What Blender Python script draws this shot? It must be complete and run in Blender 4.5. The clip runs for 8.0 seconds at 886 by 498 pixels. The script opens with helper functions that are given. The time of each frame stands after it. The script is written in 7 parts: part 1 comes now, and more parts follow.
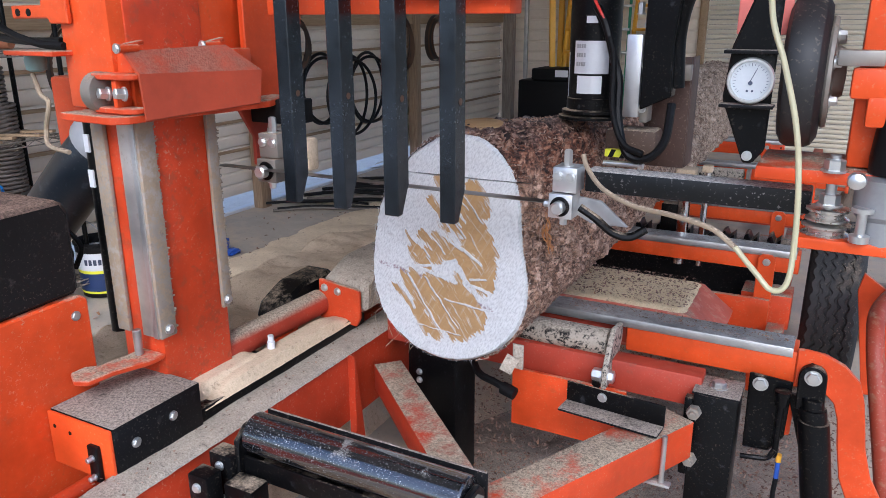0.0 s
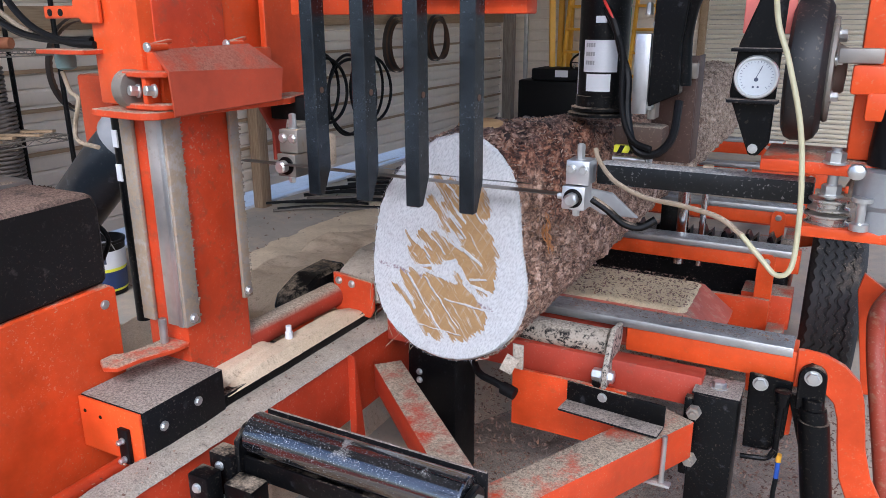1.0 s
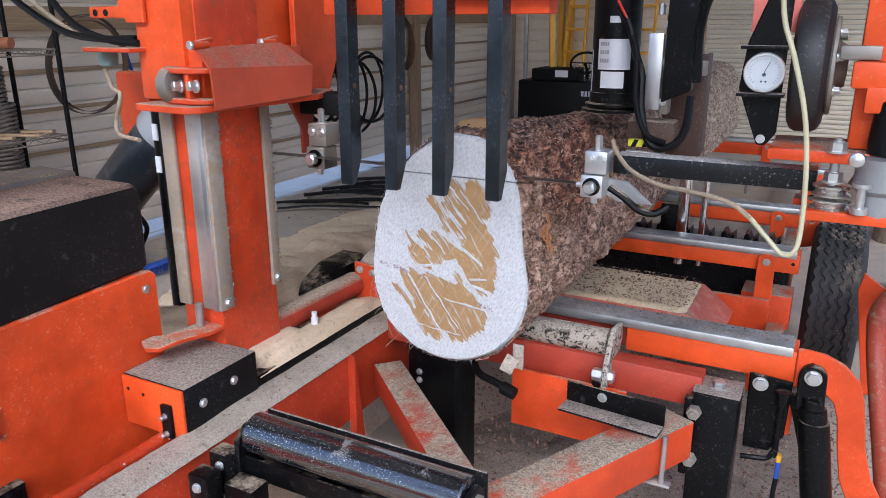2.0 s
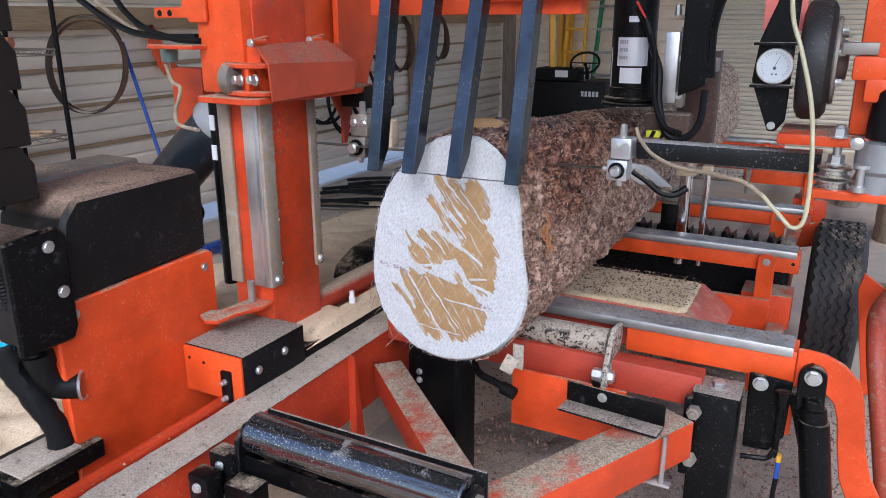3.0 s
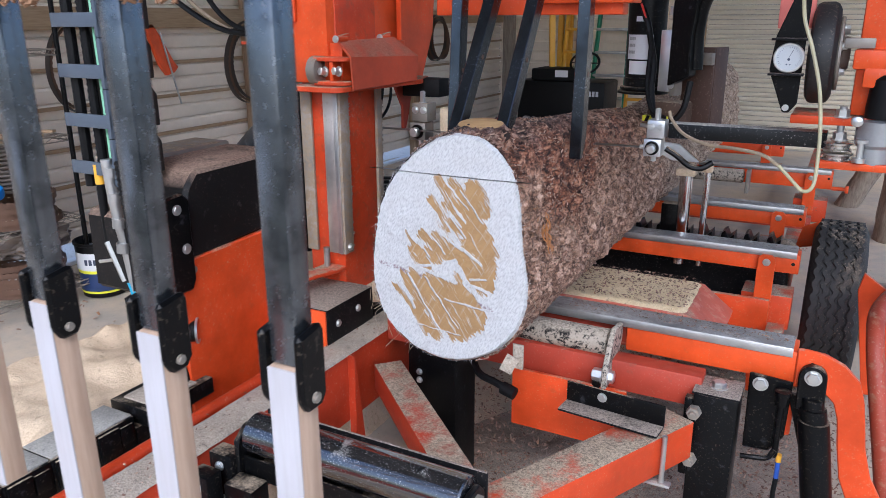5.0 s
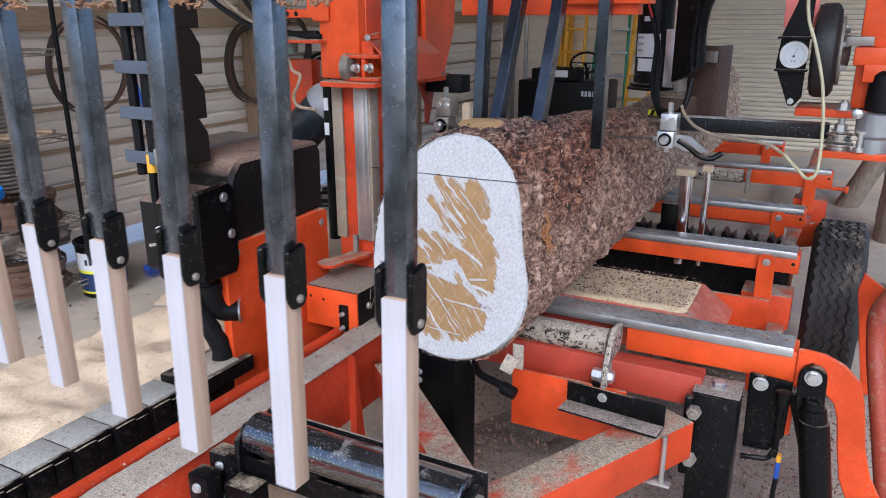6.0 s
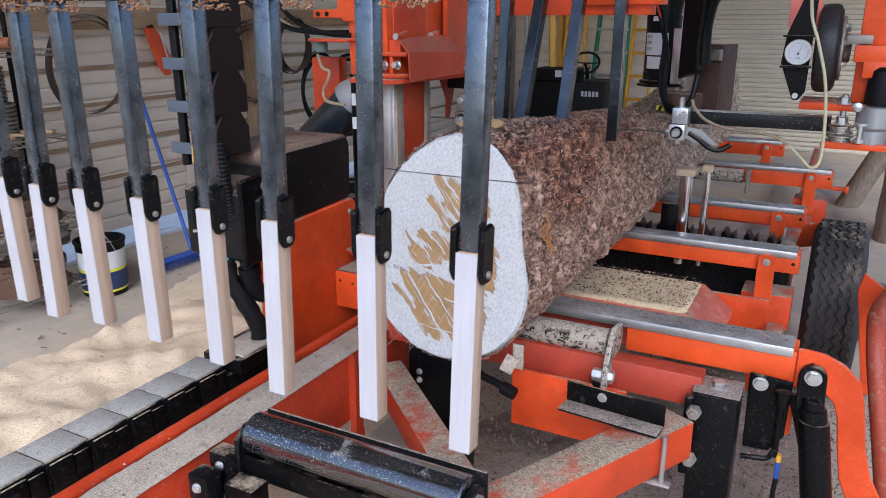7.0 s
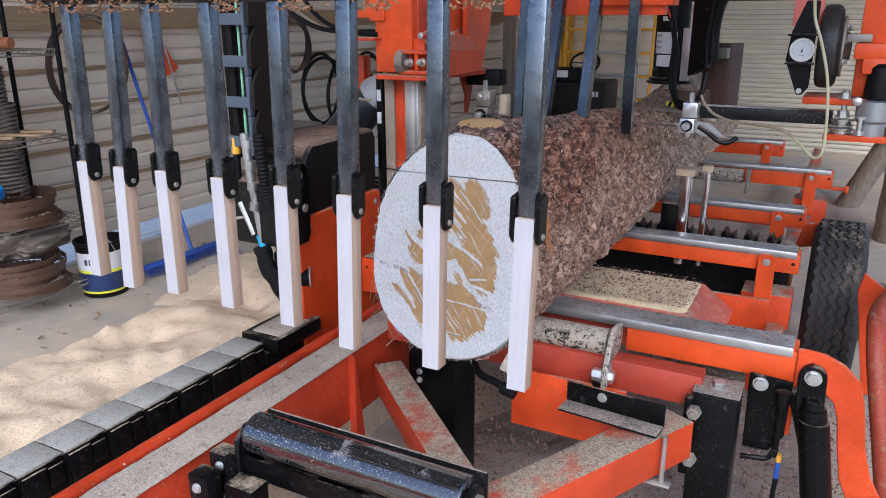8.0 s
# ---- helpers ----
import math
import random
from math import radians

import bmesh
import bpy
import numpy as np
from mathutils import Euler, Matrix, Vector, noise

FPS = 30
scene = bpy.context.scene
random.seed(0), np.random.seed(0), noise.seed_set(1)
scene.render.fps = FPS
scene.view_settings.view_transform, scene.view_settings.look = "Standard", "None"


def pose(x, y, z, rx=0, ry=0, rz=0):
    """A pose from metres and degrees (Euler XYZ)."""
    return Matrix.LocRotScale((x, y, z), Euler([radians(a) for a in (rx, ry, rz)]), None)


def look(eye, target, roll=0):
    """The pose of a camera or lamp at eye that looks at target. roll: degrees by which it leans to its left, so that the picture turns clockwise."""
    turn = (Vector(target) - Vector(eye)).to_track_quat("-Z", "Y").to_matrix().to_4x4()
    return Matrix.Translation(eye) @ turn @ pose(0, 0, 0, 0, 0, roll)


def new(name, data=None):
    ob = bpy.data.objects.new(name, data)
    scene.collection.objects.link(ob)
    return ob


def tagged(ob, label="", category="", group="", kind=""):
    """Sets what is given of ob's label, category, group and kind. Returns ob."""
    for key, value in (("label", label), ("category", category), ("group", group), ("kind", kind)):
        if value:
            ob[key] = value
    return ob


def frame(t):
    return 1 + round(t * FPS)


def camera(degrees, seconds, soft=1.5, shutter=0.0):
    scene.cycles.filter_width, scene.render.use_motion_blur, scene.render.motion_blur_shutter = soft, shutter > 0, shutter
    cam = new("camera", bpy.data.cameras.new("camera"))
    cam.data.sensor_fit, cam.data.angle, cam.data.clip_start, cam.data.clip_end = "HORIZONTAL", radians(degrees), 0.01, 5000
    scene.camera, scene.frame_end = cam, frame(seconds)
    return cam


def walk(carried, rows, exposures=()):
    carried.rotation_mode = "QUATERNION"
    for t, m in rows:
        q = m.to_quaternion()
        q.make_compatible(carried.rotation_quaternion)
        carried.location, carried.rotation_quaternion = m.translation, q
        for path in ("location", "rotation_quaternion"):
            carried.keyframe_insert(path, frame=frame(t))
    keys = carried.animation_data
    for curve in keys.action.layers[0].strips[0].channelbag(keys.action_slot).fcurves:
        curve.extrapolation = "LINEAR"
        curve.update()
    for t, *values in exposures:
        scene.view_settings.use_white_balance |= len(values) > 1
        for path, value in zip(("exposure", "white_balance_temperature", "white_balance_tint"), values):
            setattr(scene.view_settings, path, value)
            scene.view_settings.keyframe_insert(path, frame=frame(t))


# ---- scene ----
import collections

# ---- camera: it stands still ----
EYE = Vector((0.0, 0.0, 1.65))
YAW, TILT = radians(-28.0), radians(-17.18)
AIM = EYE + Vector((math.sin(YAW) * math.cos(TILT), math.cos(YAW) * math.cos(TILT), math.sin(TILT)))
cam = camera(61.35, 8.0, soft=0.6, shutter=0.4)
walk(cam, [(0.0, look(EYE, AIM, -0.19)), (8.0, look(EYE, AIM, -0.19))],
     exposures=[(0.0, 0.72, 5270, 13), (6.0, 0.72, 5270, 13), (7.0, 0.67, 5270, 13), (8.0, 0.67, 5270, 13)])

# ---- daylight: bright overcast, through the open front and side of the shed ----
world = bpy.data.worlds.new("sky")
scene.world = world
world.use_nodes = True
wn = world.node_tree.nodes
sky = wn.new("ShaderNodeTexSky")
sky.sky_type, sky.sun_disc = "NISHITA", False
sky.sun_elevation, sky.sun_rotation = radians(41), radians(155)
sky.air_density, sky.dust_density, sky.ozone_density = 1.0, 3.0, 0.6
world.node_tree.links.new(sky.outputs[0], wn["Background"].inputs[0])
wn["Background"].inputs[1].default_value = 0.145
sun = new("sun", bpy.data.lights.new("sun", "SUN"))
sun.data.energy, sun.data.angle, sun.data.color = 1.75, radians(38), (1.0, 0.95, 0.88)
sun.matrix_world = look((1.8, -3.95, 3.8), (0, 0, 0))


# ---- materials ----
def nodes_of(name):
    m = bpy.data.materials.new(name)
    m.use_nodes = True
    nt = m.node_tree
    return m, nt, nt.nodes["Principled BSDF"]


def add(nt, kind, ins=None, **props):
    n = nt.nodes.new(kind)
    for k, v in props.items():
        if k == "operation":
            n.operation = v
        elif k == "data_type":
            n.data_type = v
        elif k == "blend_type":
            n.blend_type = v
        elif k == "feature":
            n.feature = v
        elif k == "wave_type":
            n.wave_type = v
    for k, v in (ins or {}).items():
        if isinstance(v, bpy.types.NodeSocket):
            nt.links.new(v, n.inputs[k])
        else:
            n.inputs[k].default_value = v
    return n


def ramp(nt, fac, stops):
    n = nt.nodes.new("ShaderNodeValToRGB")
    while len(n.color_ramp.elements) < len(stops):
        n.color_ramp.elements.new(0.5)
    for e, (p, c) in zip(n.color_ramp.elements, stops):
        e.position = p
        e.color = (*c, 1) if len(c) == 3 else c
    nt.links.new(fac, n.inputs[0])
    return n.outputs[0]


def maths(nt, op, a, b=0.0, c=0.0):
    n = add(nt, "ShaderNodeMath", {0: a, 1: b, 2: c}, operation=op)
    return n.outputs[0]


def mix(nt, fac, a, b):
    n = add(nt, "ShaderNodeMix", data_type="RGBA")
    for sock, v in ((n.inputs[0], fac), (n.inputs[6], a), (n.inputs[7], b)):
        if isinstance(v, bpy.types.NodeSocket):
            nt.links.new(v, sock)
        elif sock is n.inputs[0]:
            sock.default_value = v
        else:
            sock.default_value = (*v, 1)
    return n.outputs[2]


def coords(nt, scale=(1, 1, 1), rot=(0, 0, 0)):
    tc = nt.nodes.new("ShaderNodeTexCoord")
    mp = add(nt, "ShaderNodeMapping", {"Vector": tc.outputs["Object"], "Scale": scale, "Rotation": rot})
    return mp.outputs[0]


def noisy(nt, vec, scale, detail=4.0, rough=0.6):
    return add(nt, "ShaderNodeTexNoise", {"Vector": vec, "Scale": scale, "Detail": detail, "Roughness": rough}).outputs[0]


def bump(nt, bs, height, strength, distance):
    b = add(nt, "ShaderNodeBump", {"Height": height, "Strength": strength, "Distance": distance})
    nt.links.new(b.outputs[0], bs.inputs["Normal"])


DUST = (0.47, 0.375, 0.27)


def paint(name, base, rough=0.4, metal=0.0, dust=0.5, specks=0.25, wear=(0.12, 0.10, 0.09), worn=0.3, grain=0.5, dust_colour=DUST, gloss=0.5, cake=0.0, wear_at=0.62, speck_scale=140.0):
    """Coated or bare metal with worn spots, clinging specks and sawdust lying on what faces up."""
    m, nt, bs = nodes_of(name)
    v = coords(nt)
    big = noisy(nt, v, 5.0, 5)
    fine = noisy(nt, v, speck_scale, 3)
    mid = noisy(nt, v, 30.0, 4)
    dark = tuple(c * 0.6 for c in base)
    col = mix(nt, ramp(nt, big, [(0.30, (0, 0, 0)), (0.62, (1, 1, 1))]), dark, base)
    w = ramp(nt, mid, [(wear_at, (0, 0, 0)), (wear_at + 0.12, (1, 1, 1))])
    col = mix(nt, maths(nt, "MULTIPLY", w, worn), col, wear)
    sp = ramp(nt, fine, [(0.60, (0, 0, 0)), (0.68, (1, 1, 1))])
    spots = maths(nt, "MULTIPLY", sp, maths(nt, "MULTIPLY", ramp(nt, big, [(0.35, (0, 0, 0)), (0.75, (1, 1, 1))]), specks))
    col = mix(nt, spots, col, dust_colour)
    if cake:
        lump = ramp(nt, maths(nt, "ADD", maths(nt, "MULTIPLY", noisy(nt, v, 38.0, 5, 0.7), 0.7), maths(nt, "MULTIPLY", fine, 0.3)), [(0.50 - 0.1 * cake, (0, 0, 0)), (0.58 - 0.1 * cake, (1, 1, 1))])
        col = mix(nt, lump, col, mix(nt, fine, tuple(c * 0.6 for c in dust_colour), dust_colour))
    geo = nt.nodes.new("ShaderNodeNewGeometry")
    sep = add(nt, "ShaderNodeSeparateXYZ", {0: geo.outputs["Normal"]})
    up = ramp(nt, sep.outputs[2], [(0.45, (0, 0, 0)), (0.85, (1, 1, 1))])
    patchy = maths(nt, "ADD", maths(nt, "MULTIPLY", mid, 0.35), maths(nt, "MULTIPLY", ramp(nt, noisy(nt, v, 8.0, 4), [(0.3, (0, 0, 0)), (0.7, (1, 1, 1))]), 0.40))
    lie = ramp(nt, maths(nt, "ADD", patchy, maths(nt, "MULTIPLY", fine, 0.25)),
               [(max(0.0, 0.68 - 0.45 * dust), (0, 0, 0)), (max(0.05, 0.90 - 0.45 * dust), (1, 1, 1))])
    cover = maths(nt, "MULTIPLY", up, lie)
    grain_n = ramp(nt, noisy(nt, v, 150.0, 4, 0.8), [(0.36, (0, 0, 0)), (0.62, (1, 1, 1))])
    grit = mix(nt, grain_n, tuple(c * 0.42 for c in dust_colour), tuple(min(1, c * 1.30) for c in dust_colour))
    col = mix(nt, cover, col, grit)
    nt.links.new(col, bs.inputs["Base Color"])
    r = maths(nt, "ADD", maths(nt, "MULTIPLY", big, 0.25), rough - 0.1)
    r = maths(nt, "ADD", r, maths(nt, "MULTIPLY", maths(nt, "ADD", cover, spots), 0.5))
    nt.links.new(r, bs.inputs["Roughness"])
    if metal:
        nt.links.new(maths(nt, "MULTIPLY", maths(nt, "SUBTRACT", 1.0, cover), metal), bs.inputs["Metallic"])
    bump(nt, bs, maths(nt, "ADD", maths(nt, "MULTIPLY", grain_n, cover), maths(nt, "MULTIPLY", mid, 0.15)), grain, 0.006)
    bs.inputs["Specular IOR Level"].default_value = gloss
    return m


def plain(name, base, rough=0.5, metal=0.0, vary=0.25, scale=20.0, relief=0.15, clear=0.0):
    m, nt, bs = nodes_of(name)
    v = coords(nt)
    n1, n2 = noisy(nt, v, scale, 5), noisy(nt, v, scale * 9, 3)
    f = maths(nt, "ADD", maths(nt, "MULTIPLY", n1, 0.6), maths(nt, "MULTIPLY", n2, 0.4))
    col = mix(nt, f, tuple(c * (1 - vary) for c in base), tuple(min(1, c * (1 + vary)) for c in base))
    nt.links.new(col, bs.inputs["Base Color"])
    nt.links.new(maths(nt, "ADD", maths(nt, "MULTIPLY", n1, 0.2), rough - 0.1), bs.inputs["Roughness"])
    bs.inputs["Metallic"].default_value = metal
    if max(base) < 0.03:
        bs.inputs["Specular IOR Level"].default_value = 0.2
    if clear:
        bs.inputs["Transmission Weight"].default_value = clear
    bump(nt, bs, f, relief, 0.003)
    return m


ORANGE = paint("orange_paint", (0.74, 0.080, 0.012), 0.36, gloss=0.35, dust=0.62, specks=0.6, worn=0.3, wear=(0.30, 0.09, 0.04))
ORANGE_CLEAN = paint("orange_paint_clean", (0.80, 0.095, 0.014), 0.34, gloss=0.35, dust=0.15, specks=0.45, worn=0.25, wear=(0.35, 0.09, 0.04))
ORANGE_SANDY = paint("orange_paint_sandy", (0.66, 0.07, 0.014), 0.42, gloss=0.35, dust=0.84, specks=0.6, worn=0.25, wear=(0.25, 0.08, 0.04))
# Darker copy of the sandy orange: shade on rail and brace put into colour.
RAIL_SHADED = paint("dusty_shaded_rail_paint", (0.47, 0.045, 0.012), 0.42, gloss=0.35, dust=0.84, specks=0.7, worn=0.35, wear=(0.25, 0.08, 0.04))
RAIL_PAINT = paint("worn_orange_rod_paint", (0.52, 0.052, 0.012), 0.36, gloss=0.35, dust=0.2, specks=0.5, worn=0.3, wear=(0.30, 0.09, 0.04))
TUBE_DUST = paint("dull_red_tube_under_dust", (0.43, 0.05, 0.022), 0.5, dust=1.15, specks=0.5, worn=0.5, wear=(0.16, 0.07, 0.04), dust_colour=(0.52, 0.42, 0.31))
RUSTY = paint("rusty_red_paint", (0.43, 0.05, 0.022), 0.5, dust=0.3, specks=0.3, worn=0.6, wear=(0.16, 0.07, 0.04))
BLACK = paint("black_paint", (0.0030, 0.0032, 0.0038), 0.34, gloss=0.17, dust=0.5, specks=0.18, worn=0.3, wear=(0.10, 0.10, 0.11))
BLACK_SANDY = paint("black_paint_sandy", (0.006, 0.006, 0.007), 0.5, gloss=0.18, dust=1.2, specks=0.35, worn=0.2, wear=(0.08, 0.08, 0.08), dust_colour=(0.36, 0.30, 0.25))
BLACK_CHIPS = paint("black_cover_brown_chips", (0.010, 0.009, 0.009), 0.5, gloss=0.2, dust=1.0, specks=0.3, dust_colour=(0.33, 0.23, 0.175))
MAST = paint("orange_mast_paint", (0.68, 0.068, 0.014), 0.40, gloss=0.35, dust=0.3, specks=0.9, worn=0.5, wear=(0.26, 0.07, 0.035), wear_at=0.54)
STEEL = paint("galvanised_steel", (0.55, 0.55, 0.54), 0.38, metal=0.85, dust=0.3, specks=0.3, wear=(0.3, 0.28, 0.25), worn=0.4)
STEEL_STRIP = paint("steel_wear_strip", (0.62, 0.62, 0.61), 0.35, metal=0.8, dust=0.55, specks=0.3, wear=(0.3, 0.27, 0.23), worn=0.35, dust_colour=(0.30, 0.27, 0.24))
STEEL_GRIMY = paint("grimy_steel", (0.34, 0.31, 0.27), 0.5, metal=0.6, dust=0.6, specks=0.9, wear=(0.22, 0.15, 0.09), worn=0.7)
ALUMINIUM = paint("machined_aluminium", (0.70, 0.71, 0.72), 0.32, metal=0.75, dust=0.2, specks=0.15, worn=0.2, wear=(0.35, 0.35, 0.34))
CHROME = plain("chrome", (0.75, 0.75, 0.76), 0.14, 1.0, 0.08)
BOLT = plain("zinc_bolt", (0.62, 0.63, 0.62), 0.33, 0.85, 0.2, 60)
RUBBER = plain("black_rubber", (0.006, 0.006, 0.0065), 0.65, 0, 0.4, 25, 0.25)
RUBBER_TYRE = paint("tyre_rubber", (0.032, 0.031, 0.030), 0.7, dust=0.45, specks=0.6, worn=0.3, wear=(0.09, 0.085, 0.08))
PLASTIC_BLACK = plain("black_plastic", (0.005, 0.005, 0.0055), 0.45, 0, 0.3, 30)
CHAIN_DARK = plain("dark_brown_plastic", (0.016, 0.012, 0.010), 0.5, 0, 0.3, 30)
CHAIN_GREY = plain("blue_grey_plastic", (0.075, 0.095, 0.125), 0.5, 0, 0.3, 25)
HOSE_CLEAR = plain("yellowed_clear_hose", (0.47, 0.44, 0.27), 0.3, 0, 0.2, 12, 0.1)
HOSE_DUSTY = paint("dusty_hose", (0.42, 0.33, 0.22), 0.7, dust=0.9, specks=0.6)
WHITE_LABEL = plain("white_label", (0.66, 0.67, 0.69), 0.45, 0, 0.06)
INK = plain("label_ink", (0.05, 0.06, 0.10), 0.5, 0, 0.1)
RED = plain("red_plastic", (0.55, 0.03, 0.02), 0.4, 0, 0.2)
YELLOW = plain("yellow_paint", (0.80, 0.42, 0.03), 0.45, 0, 0.2)
HAZARD_YELLOW = plain("hazard_yellow", (0.75, 0.75, 0.03), 0.5, 0, 0.15)
GREEN = plain("green_fibreglass", (0.03, 0.22, 0.11), 0.5, 0, 0.25)
BLUE = plain("blue_plastic", (0.03, 0.09, 0.42), 0.45, 0, 0.3)
CYAN = plain("cyan_tape", (0.03, 0.38, 0.62), 0.45, 0, 0.15)
CAP_BLUE = plain("bright_blue_plastic", (0.02, 0.24, 0.75), 0.4, 0, 0.15)
SAW_RUST = plain("rusty_saw_blade", (0.13, 0.075, 0.05), 0.55, 0.4, 0.5, 12, 0.2)
SAW_STEEL = plain("blade_steel", (0.22, 0.20, 0.18), 0.35, 0.9, 0.3, 14)


def wood(name, light, dark, grain=(3, 3, 40), rough=0.65):
    m, nt, bs = nodes_of(name)
    v = coords(nt, grain)
    n = noisy(nt, v, 3.0, 6, 0.65)
    big = noisy(nt, coords(nt), 3.0, 3)
    col = mix(nt, ramp(nt, n, [(0.35, (0, 0, 0)), (0.7, (1, 1, 1))]), dark, light)
    col = mix(nt, maths(nt, "MULTIPLY", big, 0.35), col, tuple(c * 0.7 for c in dark))
    nt.links.new(col, bs.inputs["Base Color"])
    bs.inputs["Roughness"].default_value = rough
    bump(nt, bs, n, 0.25, 0.002)
    return m


WOOD_STRIP = wood("pale_planed_wood", (0.50, 0.495, 0.52), (0.44, 0.42, 0.43), (40, 40, 3))
WOOD_STUD = wood("stud_wood", (0.46, 0.33, 0.20), (0.30, 0.20, 0.11), (30, 2, 30))
WOOD_POST = wood("rough_post_wood", (0.40, 0.29, 0.18), (0.22, 0.14, 0.08), (30, 30, 2))
WOOD_GREY = wood("weathered_grey_wood", (0.36, 0.31, 0.26), (0.17, 0.13, 0.10), (30, 30, 2))


def dust_material(name, light, dark, chips):
    m, nt, bs = nodes_of(name)
    v = coords(nt)
    n1, n2, n3 = noisy(nt, v, 6.0, 5), noisy(nt, v, 190.0, 3), noisy(nt, v, 45.0, 4)
    col = mix(nt, ramp(nt, maths(nt, "ADD", maths(nt, "MULTIPLY", n1, 0.35), maths(nt, "MULTIPLY", n2, 0.65)), [(0.38, (0, 0, 0)), (0.62, (1, 1, 1))]), dark, light)
    spot = ramp(nt, maths(nt, "ADD", maths(nt, "MULTIPLY", n3, 0.6), maths(nt, "MULTIPLY", n2, 0.4)), [(0.56, (0, 0, 0)), (0.63, (1, 1, 1))])
    col = mix(nt, maths(nt, "MULTIPLY", spot, 0.75), col, chips)
    nt.links.new(col, bs.inputs["Base Color"])
    bs.inputs["Roughness"].default_value = 0.92
    bump(nt, bs, maths(nt, "ADD", n2, maths(nt, "MULTIPLY", n3, 1.0)), 0.6, 0.006)
    return m


SAWDUST = dust_material("sawdust", (0.74, 0.595, 0.415), (0.56, 0.43, 0.285), (0.36, 0.26, 0.17))
# Lighter copy of the sawdust: light missing indoors is put into its colour.
SAWDUST_LIGHTENED = dust_material("lightened_sawdust", (0.84, 0.70, 0.50), (0.66, 0.53, 0.36), (0.42, 0.32, 0.22))
SAWDUST_YELLOW = dust_material("fresh_sawdust_with_bark", (0.86, 0.72, 0.47), (0.66, 0.52, 0.30), (0.22, 0.16, 0.10))
DAYLIT_GROUND = dust_material("daylight_pale_ground", (0.80, 0.78, 0.74), (0.62, 0.60, 0.56), (0.45, 0.43, 0.40))
SLIDE = paint("scuffed_bright_steel", (0.62, 0.58, 0.54), 0.35, metal=0.7, dust=0.3, specks=0.5, wear=(0.34, 0.24, 0.18), worn=0.45)
CRUST = paint("steel_crusted_brown", (0.36, 0.31, 0.26), 0.7, dust=0.6, specks=0.9, cake=0.5, worn=0.6, wear=(0.14, 0.09, 0.06), dust_colour=(0.38, 0.29, 0.20))
SAWDUST_GREY = dust_material("grey_sawdust_with_bark", (0.53, 0.455, 0.365), (0.29, 0.245, 0.195), (0.11, 0.09, 0.07))


LITTER = dust_material("brown_grey_litter", (0.42, 0.355, 0.285), (0.20, 0.165, 0.130), (0.07, 0.055, 0.045))


def floor_material():
    m, nt, bs = nodes_of("dusty_concrete")
    v = coords(nt)
    n1, n2, n3, n4 = noisy(nt, v, 0.9, 6), noisy(nt, v, 7.0, 5), noisy(nt, v, 60.0, 4), noisy(nt, v, 220.0, 2)
    col = mix(nt, n2, (0.36, 0.32, 0.265), (0.50, 0.445, 0.375))
    saw = mix(nt, n4, (0.48, 0.37, 0.24), (0.70, 0.57, 0.40))
    drift = ramp(nt, maths(nt, "ADD", maths(nt, "MULTIPLY", n1, 0.7), maths(nt, "MULTIPLY", n2, 0.3)), [(0.44, (0, 0, 0)), (0.60, (1, 1, 1))])
    col = mix(nt, maths(nt, "MULTIPLY", drift, 0.8), col, saw)
    bits = ramp(nt, n3, [(0.66, (0, 0, 0)), (0.71, (1, 1, 1))])
    col = mix(nt, maths(nt, "MULTIPLY", bits, 0.6), col, (0.12, 0.09, 0.07))
    nt.links.new(col, bs.inputs["Base Color"])
    bs.inputs["Roughness"].default_value = 0.88
    bump(nt, bs, maths(nt, "ADD", n2, maths(nt, "MULTIPLY", n4, 0.4)), 0.4, 0.012)
    return m


FLOOR = floor_material()
SIDING = plain("cream_metal_siding", (0.80, 0.71, 0.59), 0.45, 0.0, 0.16, 2.5, 0.05)
SHUTTER = plain("beige_shutter_metal", (0.66, 0.59, 0.46), 0.45, 0.0, 0.12, 3.0, 0.05)
ROOF = plain("grey_roof_metal", (0.22, 0.21, 0.20), 0.5, 0.2, 0.15, 2.0)
EARTH = plain("earth_and_grass", (0.16, 0.14, 0.09), 0.95, 0, 0.5, 2.0, 0.4)


